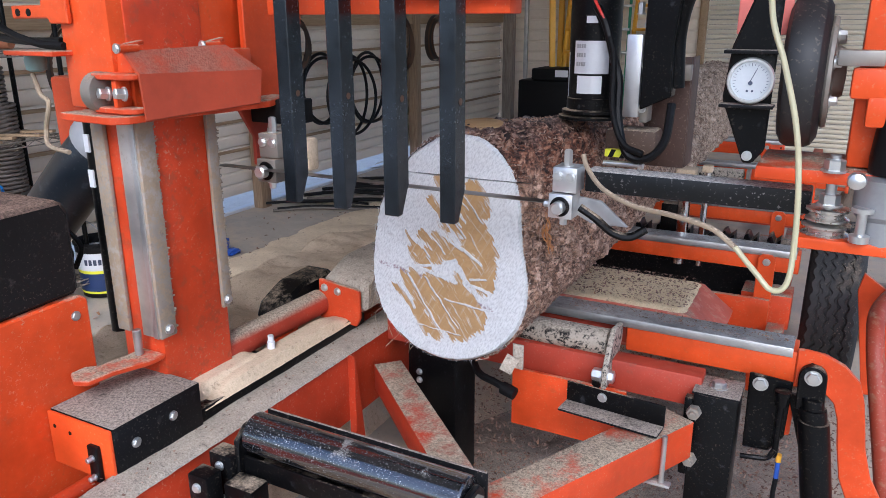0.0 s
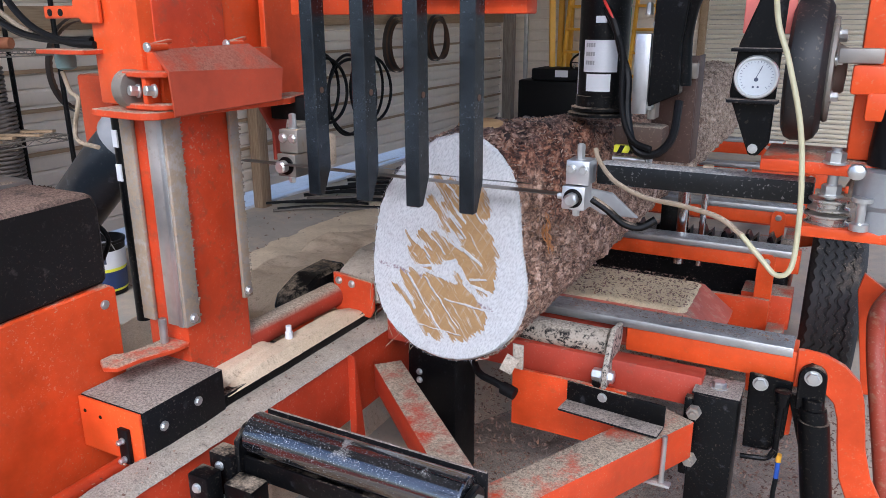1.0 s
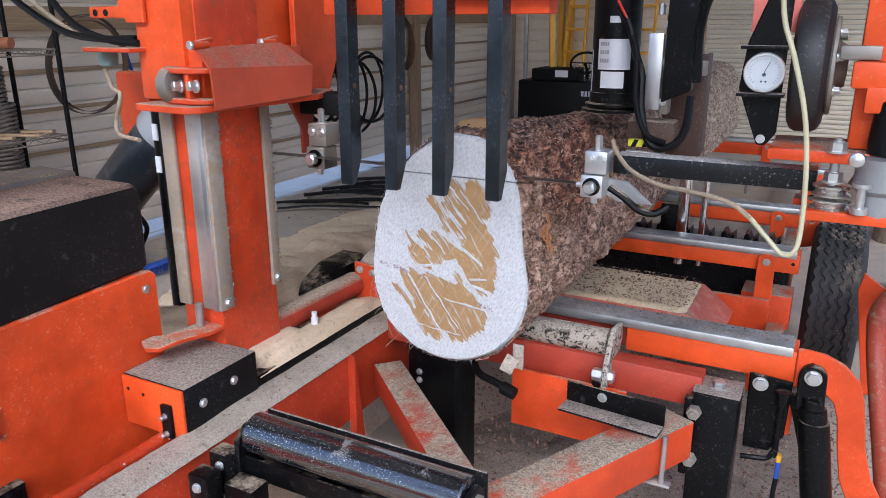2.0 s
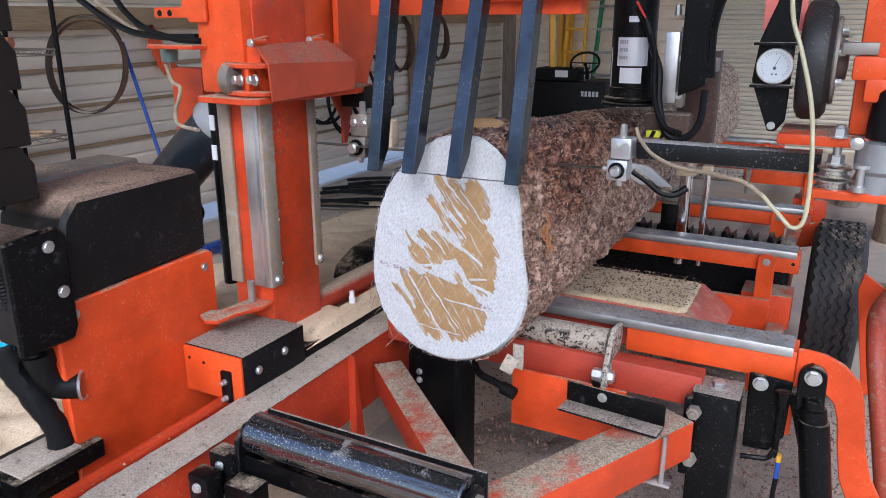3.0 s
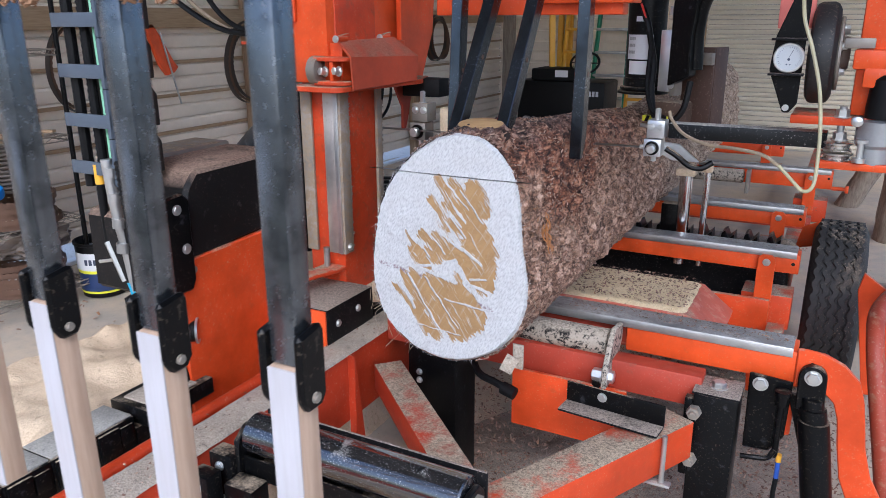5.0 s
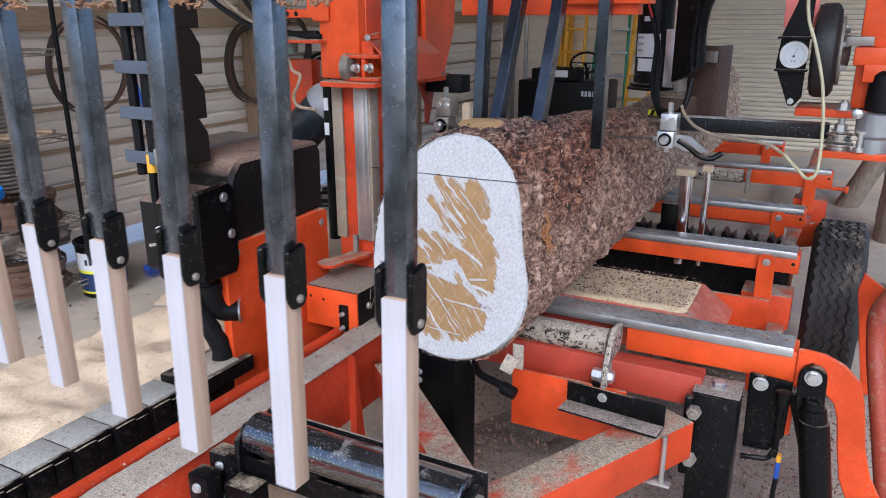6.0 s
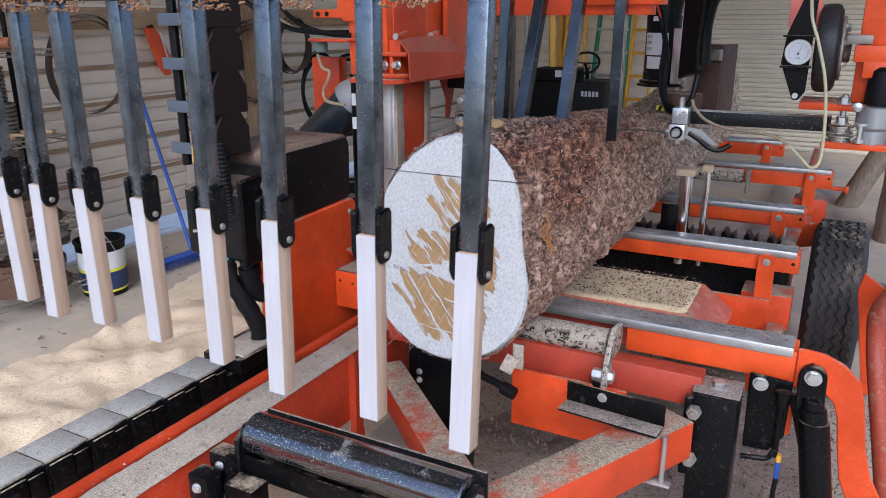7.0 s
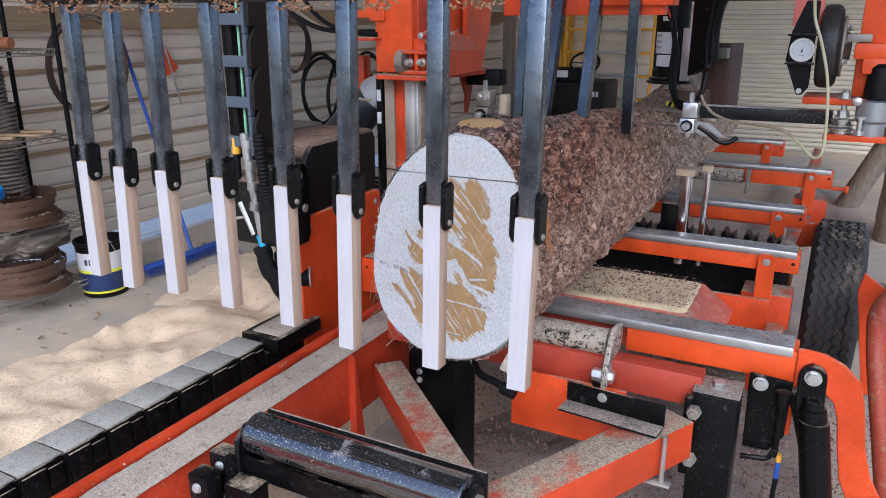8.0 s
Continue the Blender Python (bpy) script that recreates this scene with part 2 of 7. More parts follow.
def bark_material():
    """Small wrinkled scales with dark crevices: grey-brown below, red and dark above, tan at the far end."""
    m, nt, bs = nodes_of("shaggy_bark")
    v = coords(nt)
    st = coords(nt, (1.0, 0.62, 1.0), (0, 0, radians(8)))
    n1, n2, n3 = noisy(nt, v, 2.6, 6), noisy(nt, st, 34.0, 6, 0.72), noisy(nt, st, 150.0, 4, 0.7)
    wob = add(nt, "ShaderNodeTexNoise", {"Vector": st, "Scale": 24.0, "Detail": 5.0}).outputs["Color"]
    bent = add(nt, "ShaderNodeVectorMath", {0: wob, 1: (0.055, 0.055, 0.055)}, operation="MULTIPLY").outputs[0]
    bent = add(nt, "ShaderNodeVectorMath", {0: st, 1: bent}, operation="ADD").outputs[0]
    cell = add(nt, "ShaderNodeTexVoronoi", {"Vector": bent, "Scale": 60.0}, feature="F1")
    edge = add(nt, "ShaderNodeTexVoronoi", {"Vector": bent, "Scale": 60.0}, feature="DISTANCE_TO_EDGE").outputs["Distance"]
    tint = add(nt, "ShaderNodeSeparateXYZ", {0: cell.outputs["Color"]}).outputs[0]
    f = maths(nt, "ADD", maths(nt, "MULTIPLY", n2, 0.55), maths(nt, "MULTIPLY", n3, 0.33))
    f = maths(nt, "ADD", f, maths(nt, "MULTIPLY", tint, 0.12))
    grey = ramp(nt, f, [(0.38, (0.080, 0.042, 0.027)), (0.45, (0.27, 0.150, 0.096)), (0.52, (0.47, 0.285, 0.192)), (0.61, (0.67, 0.47, 0.35))])
    red = ramp(nt, f, [(0.39, (0.022, 0.009, 0.006)), (0.46, (0.125, 0.044, 0.025)), (0.53, (0.29, 0.115, 0.060)), (0.61, (0.48, 0.26, 0.165))])
    slate = ramp(nt, f, [(0.42, (0.012, 0.010, 0.010)), (0.50, (0.085, 0.074, 0.070)), (0.60, (0.30, 0.27, 0.26))])
    pos = add(nt, "ShaderNodeSeparateXYZ", {0: v})
    high = maths(nt, "ADD", n1, maths(nt, "MULTIPLY", pos.outputs[2], 0.55))
    col = mix(nt, ramp(nt, high, [(0.49, (0, 0, 0)), (0.63, (1, 1, 1))]), grey, red)
    side = maths(nt, "SUBTRACT", maths(nt, "MULTIPLY", pos.outputs[2], 0.5), maths(nt, "MULTIPLY", pos.outputs[0], 0.6))
    col = mix(nt, ramp(nt, maths(nt, "ADD", side, maths(nt, "MULTIPLY", n1, 0.4)), [(0.25, (0, 0, 0)), (0.37, (1, 1, 1))]), col, slate)
    # Far bark is tan, and light falling there is put into its colour.
    tan = ramp(nt, f, [(0.36, (0.20, 0.13, 0.085)), (0.48, (0.50, 0.36, 0.25)), (0.62, (0.72, 0.58, 0.44))])
    far = maths(nt, "ADD", maths(nt, "MULTIPLY", pos.outputs[1], 0.20), maths(nt, "MULTIPLY", n1, 0.5))
    col = mix(nt, ramp(nt, far, [(0.46, (0, 0, 0)), (0.66, (1, 1, 1))]), col, tan)
    crack = maths(nt, "MULTIPLY", ramp(nt, edge, [(0.02, (1, 1, 1)), (0.12, (0, 0, 0))]), ramp(nt, n2, [(0.45, (1, 1, 1)), (0.62, (0, 0, 0))]))
    col = mix(nt, maths(nt, "MULTIPLY", crack, 0.65), col, (0.020, 0.013, 0.011))
    nt.links.new(col, bs.inputs["Base Color"])
    bs.inputs["Roughness"].default_value = 0.85
    bump(nt, bs, maths(nt, "SUBTRACT", f, maths(nt, "MULTIPLY", crack, 0.3)), 0.9, 0.012)
    return m


BARK = bark_material()


def flake_material():
    m, nt, bs = nodes_of("bark_flake")
    geo = nt.nodes.new("ShaderNodeNewGeometry")
    n = noisy(nt, coords(nt), 60.0, 3)
    r = geo.outputs["Random Per Island"]
    col = ramp(nt, r, [(0.0, (0.10, 0.055, 0.038)), (0.35, (0.24, 0.14, 0.096)), (0.7, (0.38, 0.24, 0.175)), (0.95, (0.50, 0.36, 0.27)), (1.0, (0.42, 0.20, 0.08))])
    col = mix(nt, maths(nt, "MULTIPLY", n, 0.35), col, (0.10, 0.06, 0.04))
    nt.links.new(col, bs.inputs["Base Color"])
    bs.inputs["Roughness"].default_value = 0.85
    return m


FLAKES = flake_material()


def log_end_material():
    """White sealing paint over sawn wood, scraped bare in slanting strokes, with streaks of paint left across them."""
    m, nt, bs = nodes_of("painted_log_end")
    tc = nt.nodes.new("ShaderNodeTexCoord")
    p = tc.outputs["Object"]
    n_fine = noisy(nt, p, 120.0, 4)
    wob = add(nt, "ShaderNodeTexNoise", {"Vector": p, "Scale": 26.0, "Detail": 4.0}).outputs["Color"]
    wob = add(nt, "ShaderNodeVectorMath", {0: wob, 1: (0.5, 0.5, 0.5)}, operation="SUBTRACT").outputs[0]
    wob = add(nt, "ShaderNodeVectorMath", {0: wob, 1: (0.013, 0.0, 0.013)}, operation="MULTIPLY").outputs[0]
    q = add(nt, "ShaderNodeVectorMath", {0: p, 1: wob}, operation="ADD").outputs[0]
    q = add(nt, "ShaderNodeVectorMath", {0: q, 1: (1, 0, 1)}, operation="MULTIPLY").outputs[0]

    def stroke(x0, z0, x1, z1, w):
        """How far a place lies inside a stroke's edge, in metres."""
        d = Vector((x1 - x0, 0, z1 - z0))
        a = add(nt, "ShaderNodeVectorMath", {0: q, 1: (x0, 0, z0)}, operation="SUBTRACT").outputs[0]
        h = add(nt, "ShaderNodeVectorMath", {0: a, 1: tuple(d / d.length_squared)}, operation="DOT_PRODUCT").outputs["Value"]
        h = maths(nt, "MINIMUM", maths(nt, "MAXIMUM", h, 0.0), 1.0)
        e = add(nt, "ShaderNodeVectorMath", {0: tuple(d)}, operation="SCALE")
        nt.links.new(h, e.inputs["Scale"])
        f = add(nt, "ShaderNodeVectorMath", {0: a, 1: e.outputs[0]}, operation="DISTANCE").outputs["Value"]
        return maths(nt, "SUBTRACT", w, f)

    across = add(nt, "ShaderNodeVectorMath", {0: q, 1: (0.80, 0, 0.60)}, operation="DOT_PRODUCT").outputs["Value"]
    down = add(nt, "ShaderNodeVectorMath", {0: q, 1: (0.60, 0, -0.80)}, operation="DOT_PRODUCT").outputs["Value"]
    uv = add(nt, "ShaderNodeCombineXYZ", {0: maths(nt, "MULTIPLY", across, 95.0), 1: maths(nt, "MULTIPLY", down, 9.0)}).outputs[0]
    fringe = noisy(nt, uv, 1.0, 3)

    def union(rows, grow=1.0, ragged=0.0):
        best = None
        for r in rows:
            s = stroke(r[0], r[1], r[2], r[3], r[4] * grow)
            best = s if best is None else maths(nt, "MAXIMUM", best, s)
        best = maths(nt, "ADD", best, maths(nt, "MULTIPLY", maths(nt, "SUBTRACT", fringe, 0.5), ragged))
        return ramp(nt, maths(nt, "ADD", maths(nt, "MULTIPLY", best, 100.0), 0.5), [(0.40, (0, 0, 0)), (0.62, (1, 1, 1))])

    scraped = union((
        (-0.016, 0.189, 0.045, 0.116, 0.0074),
        (0.023, 0.183, 0.088, 0.114, 0.0079),
        (0.08, 0.173, 0.109, 0.123, 0.0148),
        (-0.04, 0.133, 0.012, 0.064, 0.0057),
        (0.001, 0.131, 0.053, 0.083, 0.0051),
        (0.045, 0.136, 0.103, 0.076, 0.0114),
        (0.019, 0.079, 0.068, 0.044, 0.0068),
        (0.082, 0.06, 0.111, 0.037, 0.0204),
        (0.075, 0.031, 0.126, 0.018, 0.017),
        (0.119, 0.01, 0.12, -0.072, 0.017),
        (-0.068, 0.04, -0.014, -0.002, 0.0079),
        (-0.022, 0.028, 0.068, -0.025, 0.0125),
        (0.001, 0.0, 0.105, -0.026, 0.0136),
        (0.068, -0.025, 0.113, -0.073, 0.0193),
        (-0.115, 0.033, -0.076, -0.011, 0.0045),
        (-0.092, -0.006, -0.057, -0.044, 0.0114),
        (-0.061, -0.009, -0.022, -0.025, 0.0091),
        (0.046, -0.063, 0.128, -0.085, 0.0091),
        (-0.133, -0.085, -0.07, -0.164, 0.0079),
        (-0.101, -0.088, -0.015, -0.19, 0.0148),
        (-0.045, -0.078, 0.016, -0.104, 0.0091),
        (-0.038, -0.114, 0.055, -0.192, 0.0272),
        (0.039, -0.129, 0.077, -0.173, 0.0272),
        (-0.015, -0.19, 0.04, -0.217, 0.0204),
        (-0.07, -0.201, -0.03, -0.242, 0.0102),
        (-0.159, -0.119, -0.094, -0.191, 0.0045),
        (-0.09, -0.167, -0.054, -0.236, 0.0091)), 1.7, 0.060)
    left = union((
        (-0.117, -0.075, 0.001, -0.251, 0.0034),
        (-0.061, -0.081, 0.04, -0.213, 0.0028),
        (-0.095, -0.221, 0.048, -0.234, 0.0017),
        (0.001, -0.136, 0.114, -0.148, 0.0028),
        (-0.174, -0.062, 0.001, -0.042, 0.0045),
        (0.001, -0.035, 0.031, -0.024, 0.0091),
        (0.031, -0.031, 0.069, -0.081, 0.0091),
        (0.069, -0.081, 0.164, -0.107, 0.0051),
        (-0.077, -0.055, 0.001, -0.078, 0.0045),
        (0.053, 0.015, 0.105, -0.023, 0.0045),
        (0.076, -0.066, 0.12, -0.062, 0.0034),
        (-0.014, 0.047, 0.053, 0.008, 0.0034),
        (-0.045, 0.043, 0.001, -0.007, 0.0028),
        (-0.084, 0.016, -0.045, -0.021, 0.0034),
        (0.008, 0.111, 0.06, 0.043, 0.0028),
        (0.045, 0.169, 0.11, 0.09, 0.0023),
        (0.012, 0.179, 0.067, 0.118, 0.0023),
        (-0.142, -0.094, -0.098, -0.176, 0.0051)), 0.9, 0.006)
    smear = ramp(nt, fringe, [(0.57, (0, 0, 0)), (0.66, (1, 1, 1))])
    left = maths(nt, "MAXIMUM", left, maths(nt, "MULTIPLY", smear, 0.6))
    bare = maths(nt, "MULTIPLY", scraped, maths(nt, "SUBTRACT", 1.0, left))
    rot = add(nt, "ShaderNodeMapping", {"Vector": p, "Rotation": (0, radians(-30), 0)}).outputs[0]
    st2 = add(nt, "ShaderNodeMapping", {"Vector": rot, "Scale": (60, 1, 7)}).outputs[0]
    wd = mix(nt, maths(nt, "ADD", maths(nt, "MULTIPLY", noisy(nt, st2, 1.0, 4), 0.5), maths(nt, "MULTIPLY", noisy(nt, p, 16.0, 5), 0.5)), (0.20, 0.11, 0.04), (0.50, 0.32, 0.14))
    haze = ramp(nt, noisy(nt, st2, 1.6, 4), [(0.56, (0, 0, 0)), (0.75, (1, 1, 1))])
    wd = mix(nt, maths(nt, "MULTIPLY", haze, 0.6), wd, (0.50, 0.46, 0.42))
    fib = noisy(nt, add(nt, "ShaderNodeMapping", {"Vector": rot, "Scale": (240, 1, 90)}).outputs[0], 1.0, 4)
    white = mix(nt, ramp(nt, fib, [(0.32, (0, 0, 0)), (0.56, (1, 1, 1))]), (0.37, 0.38, 0.385), (0.56, 0.567, 0.57))
    thin = ramp(nt, noisy(nt, p, 22.0, 6, 0.7), [(0.54, (0, 0, 0)), (0.70, (1, 1, 1))])
    white = mix(nt, maths(nt, "MULTIPLY", thin, 0.45), white, (0.36, 0.35, 0.35))
    seam = union(((-0.20, -0.06, -0.05, -0.085, 0.006), (-0.05, -0.085, 0.06, -0.125, 0.008), (0.06, -0.125, 0.14, -0.14, 0.006)))
    white = mix(nt, maths(nt, "MULTIPLY", seam, ramp(nt, n_fine, [(0.42, (0, 0, 0)), (0.60, (1, 1, 1))])), white, (0.26, 0.20, 0.22))
    col = mix(nt, bare, white, wd)
    nt.links.new(col, bs.inputs["Base Color"])
    bs.inputs["Roughness"].default_value = 0.7
    bump(nt, bs, maths(nt, "ADD", maths(nt, "MULTIPLY", fib, 0.6), maths(nt, "MULTIPLY", bare, -0.8)), 0.8, 0.003)
    return m


LOG_END = log_end_material()
TORN = wood("orange_inner_bark", (0.60, 0.27, 0.08), (0.34, 0.13, 0.04), (40, 40, 6))
HEARTWOOD = wood("cut_wood", (0.58, 0.40, 0.20), (0.40, 0.25, 0.11), (6, 6, 6))


# ---- mesh helpers ----
ORIGIN = {}


def B():
    return bmesh.new()


def box(bm, x0, x1, y0, y1, z0, z1, bev=0.003):
    vs = bmesh.ops.create_cube(bm, size=1.0)["verts"]
    for v in vs:
        v.co = Vector((x0 + (v.co.x + 0.5) * (x1 - x0), y0 + (v.co.y + 0.5) * (y1 - y0), z0 + (v.co.z + 0.5) * (z1 - z0)))
    if bev:
        bev = min(bev, 0.3 * min(x1 - x0, y1 - y0, z1 - z0))
        es = list({e for v in vs for e in v.link_edges})
        bmesh.ops.bevel(bm, geom=es, offset=bev, segments=2, profile=0.5, affect="EDGES")
    return bm


def turned(bm, m, before):
    for v in bm.verts:
        if v not in before:
            v.co = m @ v.co


def obox(bm, m, sx, sy, sz, bev=0.003):
    """A box of that size about the origin of the pose m."""
    before = set(bm.verts)
    box(bm, -sx / 2, sx / 2, -sy / 2, sy / 2, -sz / 2, sz / 2, bev)
    turned(bm, m, before)
    return bm


def beam(bm, p0, p1, w, h, bev=0.003):
    """A bar from p0 to p1, w wide and h high."""
    p0, p1 = Vector(p0), Vector(p1)
    q = (p1 - p0).to_track_quat("Y", "Z").to_matrix().to_4x4()
    return obox(bm, Matrix.Translation((p0 + p1) / 2) @ q, w, (p1 - p0).length, h, bev)


def cyl(bm, p0, p1, r0, r1=None, seg=20, chamfer=0.0):
    p0, p1 = Vector(p0), Vector(p1)
    r1 = r0 if r1 is None else r1
    q = (p1 - p0).to_track_quat("Z", "Y").to_matrix()
    n = (p1 - p0).length
    c = chamfer
    prof = [(0, r0 - c), (c, r0), (n - c, r1), (n, r1 - c)] if c else [(0, r0), (n, r1)]
    rings = []
    for d, r in prof:
        rings.append([bm.verts.new(p0 + q @ Vector((r * math.cos(a), r * math.sin(a), d))) for a in (2 * math.pi * i / seg for i in range(seg))])
    for a, b in zip(rings, rings[1:]):
        for i in range(seg):
            bm.faces.new((a[i], a[(i + 1) % seg], b[(i + 1) % seg], b[i]))
    bm.faces.new(rings[0][::-1])
    bm.faces.new(rings[-1])
    return bm


def lathe(bm, p0, axis, prof, seg=32):
    """A turned body: (distance along the axis, radius) pairs."""
    p0 = Vector(p0)
    q = Vector(axis).to_track_quat("Z", "Y").to_matrix()
    rings = [[bm.verts.new(p0 + q @ Vector((r * math.cos(2 * math.pi * i / seg), r * math.sin(2 * math.pi * i / seg), d))) for i in range(seg)] for d, r in prof]
    for a, b in zip(rings, rings[1:]):
        for i in range(seg):
            bm.faces.new((a[i], a[(i + 1) % seg], b[(i + 1) % seg], b[i]))
    bm.faces.new(rings[0][::-1])
    bm.faces.new(rings[-1])
    return bm


def prism(bm, pts, axis, a0, a1, bev=0.002):
    """A plate: the polygon pts in the plane across axis, from a0 to a1 along it."""
    def at(p, a):
        return {"x": (a, p[0], p[1]), "y": (p[0], a, p[1]), "z": (p[0], p[1], a)}[axis]
    lo = [bm.verts.new(at(p, a0)) for p in pts]
    hi = [bm.verts.new(at(p, a1)) for p in pts]
    n = len(pts)
    fs = [bm.faces.new(lo[::-1]), bm.faces.new(hi)]
    fs += [bm.faces.new((lo[i], lo[(i + 1) % n], hi[(i + 1) % n], hi[i])) for i in range(n)]
    bmesh.ops.recalc_face_normals(bm, faces=fs)
    if bev:
        bmesh.ops.bevel(bm, geom=list({e for f in fs for e in f.edges}), offset=bev, segments=1, affect="EDGES")
    return bm


def curve_points(pts, n=8):
    pts = [Vector(p) for p in pts]
    e = [2 * pts[0] - pts[1]] + pts + [2 * pts[-1] - pts[-2]]
    out = []
    for i in range(1, len(e) - 2):
        a, b, c, d = e[i - 1:i + 3]
        for k in range(n):
            t = k / n
            out.append(0.5 * (2 * b + (c - a) * t + (2 * a - 5 * b + 4 * c - d) * t * t + (3 * b - a - 3 * c + d) * t ** 3))
    return out + [pts[-1]]


def tube(bm, pts, r, seg=10, n=8, ribs=0.0):
    ps = curve_points(pts, n)
    rings, side = [], None
    for i, p in enumerate(ps):
        d = (ps[min(i + 1, len(ps) - 1)] - ps[max(i - 1, 0)]).normalized()
        if side is None:
            side = d.orthogonal().normalized()
        side = (side - d * side.dot(d)).normalized()
        up = d.cross(side)
        rr = r + (ribs if i % 2 else 0.0)
        rings.append([bm.verts.new(p + rr * (side * math.cos(a) + up * math.sin(a))) for a in (2 * math.pi * k / seg for k in range(seg))])
    for a, b in zip(rings, rings[1:]):
        for i in range(seg):
            bm.faces.new((a[i], a[(i + 1) % seg], b[(i + 1) % seg], b[i]))
    bm.faces.new(rings[0][::-1])
    bm.faces.new(rings[-1])
    return bm


def hoop(bm, centre, axis, big, small, seg=48, sub=8, squash=1.0):
    q = Vector(axis).to_track_quat("Z", "Y").to_matrix()
    rings = []
    for i in range(seg):
        a = 2 * math.pi * i / seg
        rings.append([bm.verts.new(Vector(centre) + q @ Vector(((big + small * math.cos(b)) * math.cos(a), (big + small * math.cos(b)) * math.sin(a), small * squash * math.sin(b)))) for b in (2 * math.pi * k / sub for k in range(sub))])
    for i in range(seg):
        a, b = rings[i], rings[(i + 1) % seg]
        for k in range(sub):
            bm.faces.new((a[k], b[k], b[(k + 1) % sub], a[(k + 1) % sub]))
    return bm


def bolt(bm, p, axis, r=0.009, h=0.008, washer=True):
    p, ax = Vector(p), Vector(axis).normalized()
    if washer:
        cyl(bm, p - ax * 0.002, p + ax * 0.002, r * 1.25, seg=16)
    cyl(bm, p, p + ax * h, r, seg=6, chamfer=r * 0.12)
    cyl(bm, p + ax * h, p + ax * h * 1.05, r * 0.6, seg=12)
    return bm


def heap(bm, x0, x1, y0, y1, z, height, step=0.02, seed=0.0, edge=0.25, rough=0.35):
    """A drift of loose dust: a closed, uneven mound over a rectangle."""
    nx, ny = max(3, int((x1 - x0) / step)), max(3, int((y1 - y0) / step))
    top = []
    for j in range(ny + 1):
        row = []
        for i in range(nx + 1):
            u, w = i / nx, j / ny
            fall = min(1.0, min(u, 1 - u) / edge) * min(1.0, min(w, 1 - w) / edge)
            fall = fall * fall * (3 - 2 * fall)
            x, y = x0 + u * (x1 - x0), y0 + w * (y1 - y0)
            k = 1 - rough + rough * (0.8 * noise.noise(Vector((x * 3.5 + seed, y * 3.5, seed))) + 0.25 * noise.noise(Vector((x * 14, y * 14, seed))))
            x += 0.3 * step * noise.noise(Vector((x * 31, y * 31, seed + 5)))
            row.append(bm.verts.new((x, y, z + max(0.0, height * fall * k) - (0.004 if fall < 0.02 else 0.0))))
        top.append(row)
    for j in range(ny):
        for i in range(nx):
            bm.faces.new((top[j][i], top[j][i + 1], top[j + 1][i + 1], top[j + 1][i]))
    return bm


def chips(bm, rnd, n, spot, size, flat=0.4):
    """n thin slivers at the places that spot() gives."""
    for k in range(n):
        c = Vector(spot())
        L = rnd.uniform(*size)
        d = Vector((rnd.uniform(-1, 1), rnd.uniform(-1, 1), rnd.uniform(-flat, flat))).normalized()
        s = d.cross(Vector((rnd.uniform(-flat, flat), rnd.uniform(-flat, flat), 1))).normalized() * L * rnd.uniform(0.12, 0.4)
        u = d.cross(s).normalized() * L * 0.12
        a = [c - d * L / 2 - s, c - d * L / 2 + s, c + d * L / 2 + s * 0.6, c + d * L / 2 - s * 0.6]
        lo = [bm.verts.new(p) for p in a]
        hi = [bm.verts.new(p + u) for p in a]
        bm.faces.new(hi), bm.faces.new(lo[::-1])
        for i in range(4):
            bm.faces.new((lo[i], lo[(i + 1) % 4], hi[(i + 1) % 4], hi[i]))
    return bm


def mesh_of(name, bm, material, origin):
    bm.normal_update()
    me = bpy.data.meshes.new(name)
    bmesh.ops.translate(bm, verts=bm.verts, vec=-Vector(origin))
    bm.to_mesh(me)
    bm.free()
    me.materials.append(material)
    me.shade_smooth()
    me.set_sharp_from_angle(angle=radians(32))
    return me


def thing(name, at, label, category, group="", kind=""):
    ob = new(name)
    ob.empty_display_size = 0.1
    ob.location = at
    ORIGIN[ob] = Vector(at)
    return tagged(ob, label, category, group, kind)


def part(name, bm, material, parent, label="", at=None):
    """A mesh, given in the place's own metres, as a part of parent; its origin at `at`."""
    at = ORIGIN[parent] if at is None else Vector(at)
    ob = new(name, mesh_of(name, bm, material, at))
    ob.parent = parent
    ob.location = at - ORIGIN[parent]
    ORIGIN[ob] = at
    return tagged(ob, label)


def solid(name, bm, material, label, category, at=(0, 0, 0), group="", kind=""):
    ob = new(name, mesh_of(name, bm, material, at))
    ob.location = at
    ORIGIN[ob] = Vector(at)
    return tagged(ob, label, category, group, kind)


def bolts(parent, material, axis, places, r=0.009, h=0.008):
    for p in places:
        part("bolt", bolt(B(), p, axis, r, h), material, parent, at=p)


# ---- the shed ----
WALL_X, BACK_Y = -4.65, 10.6


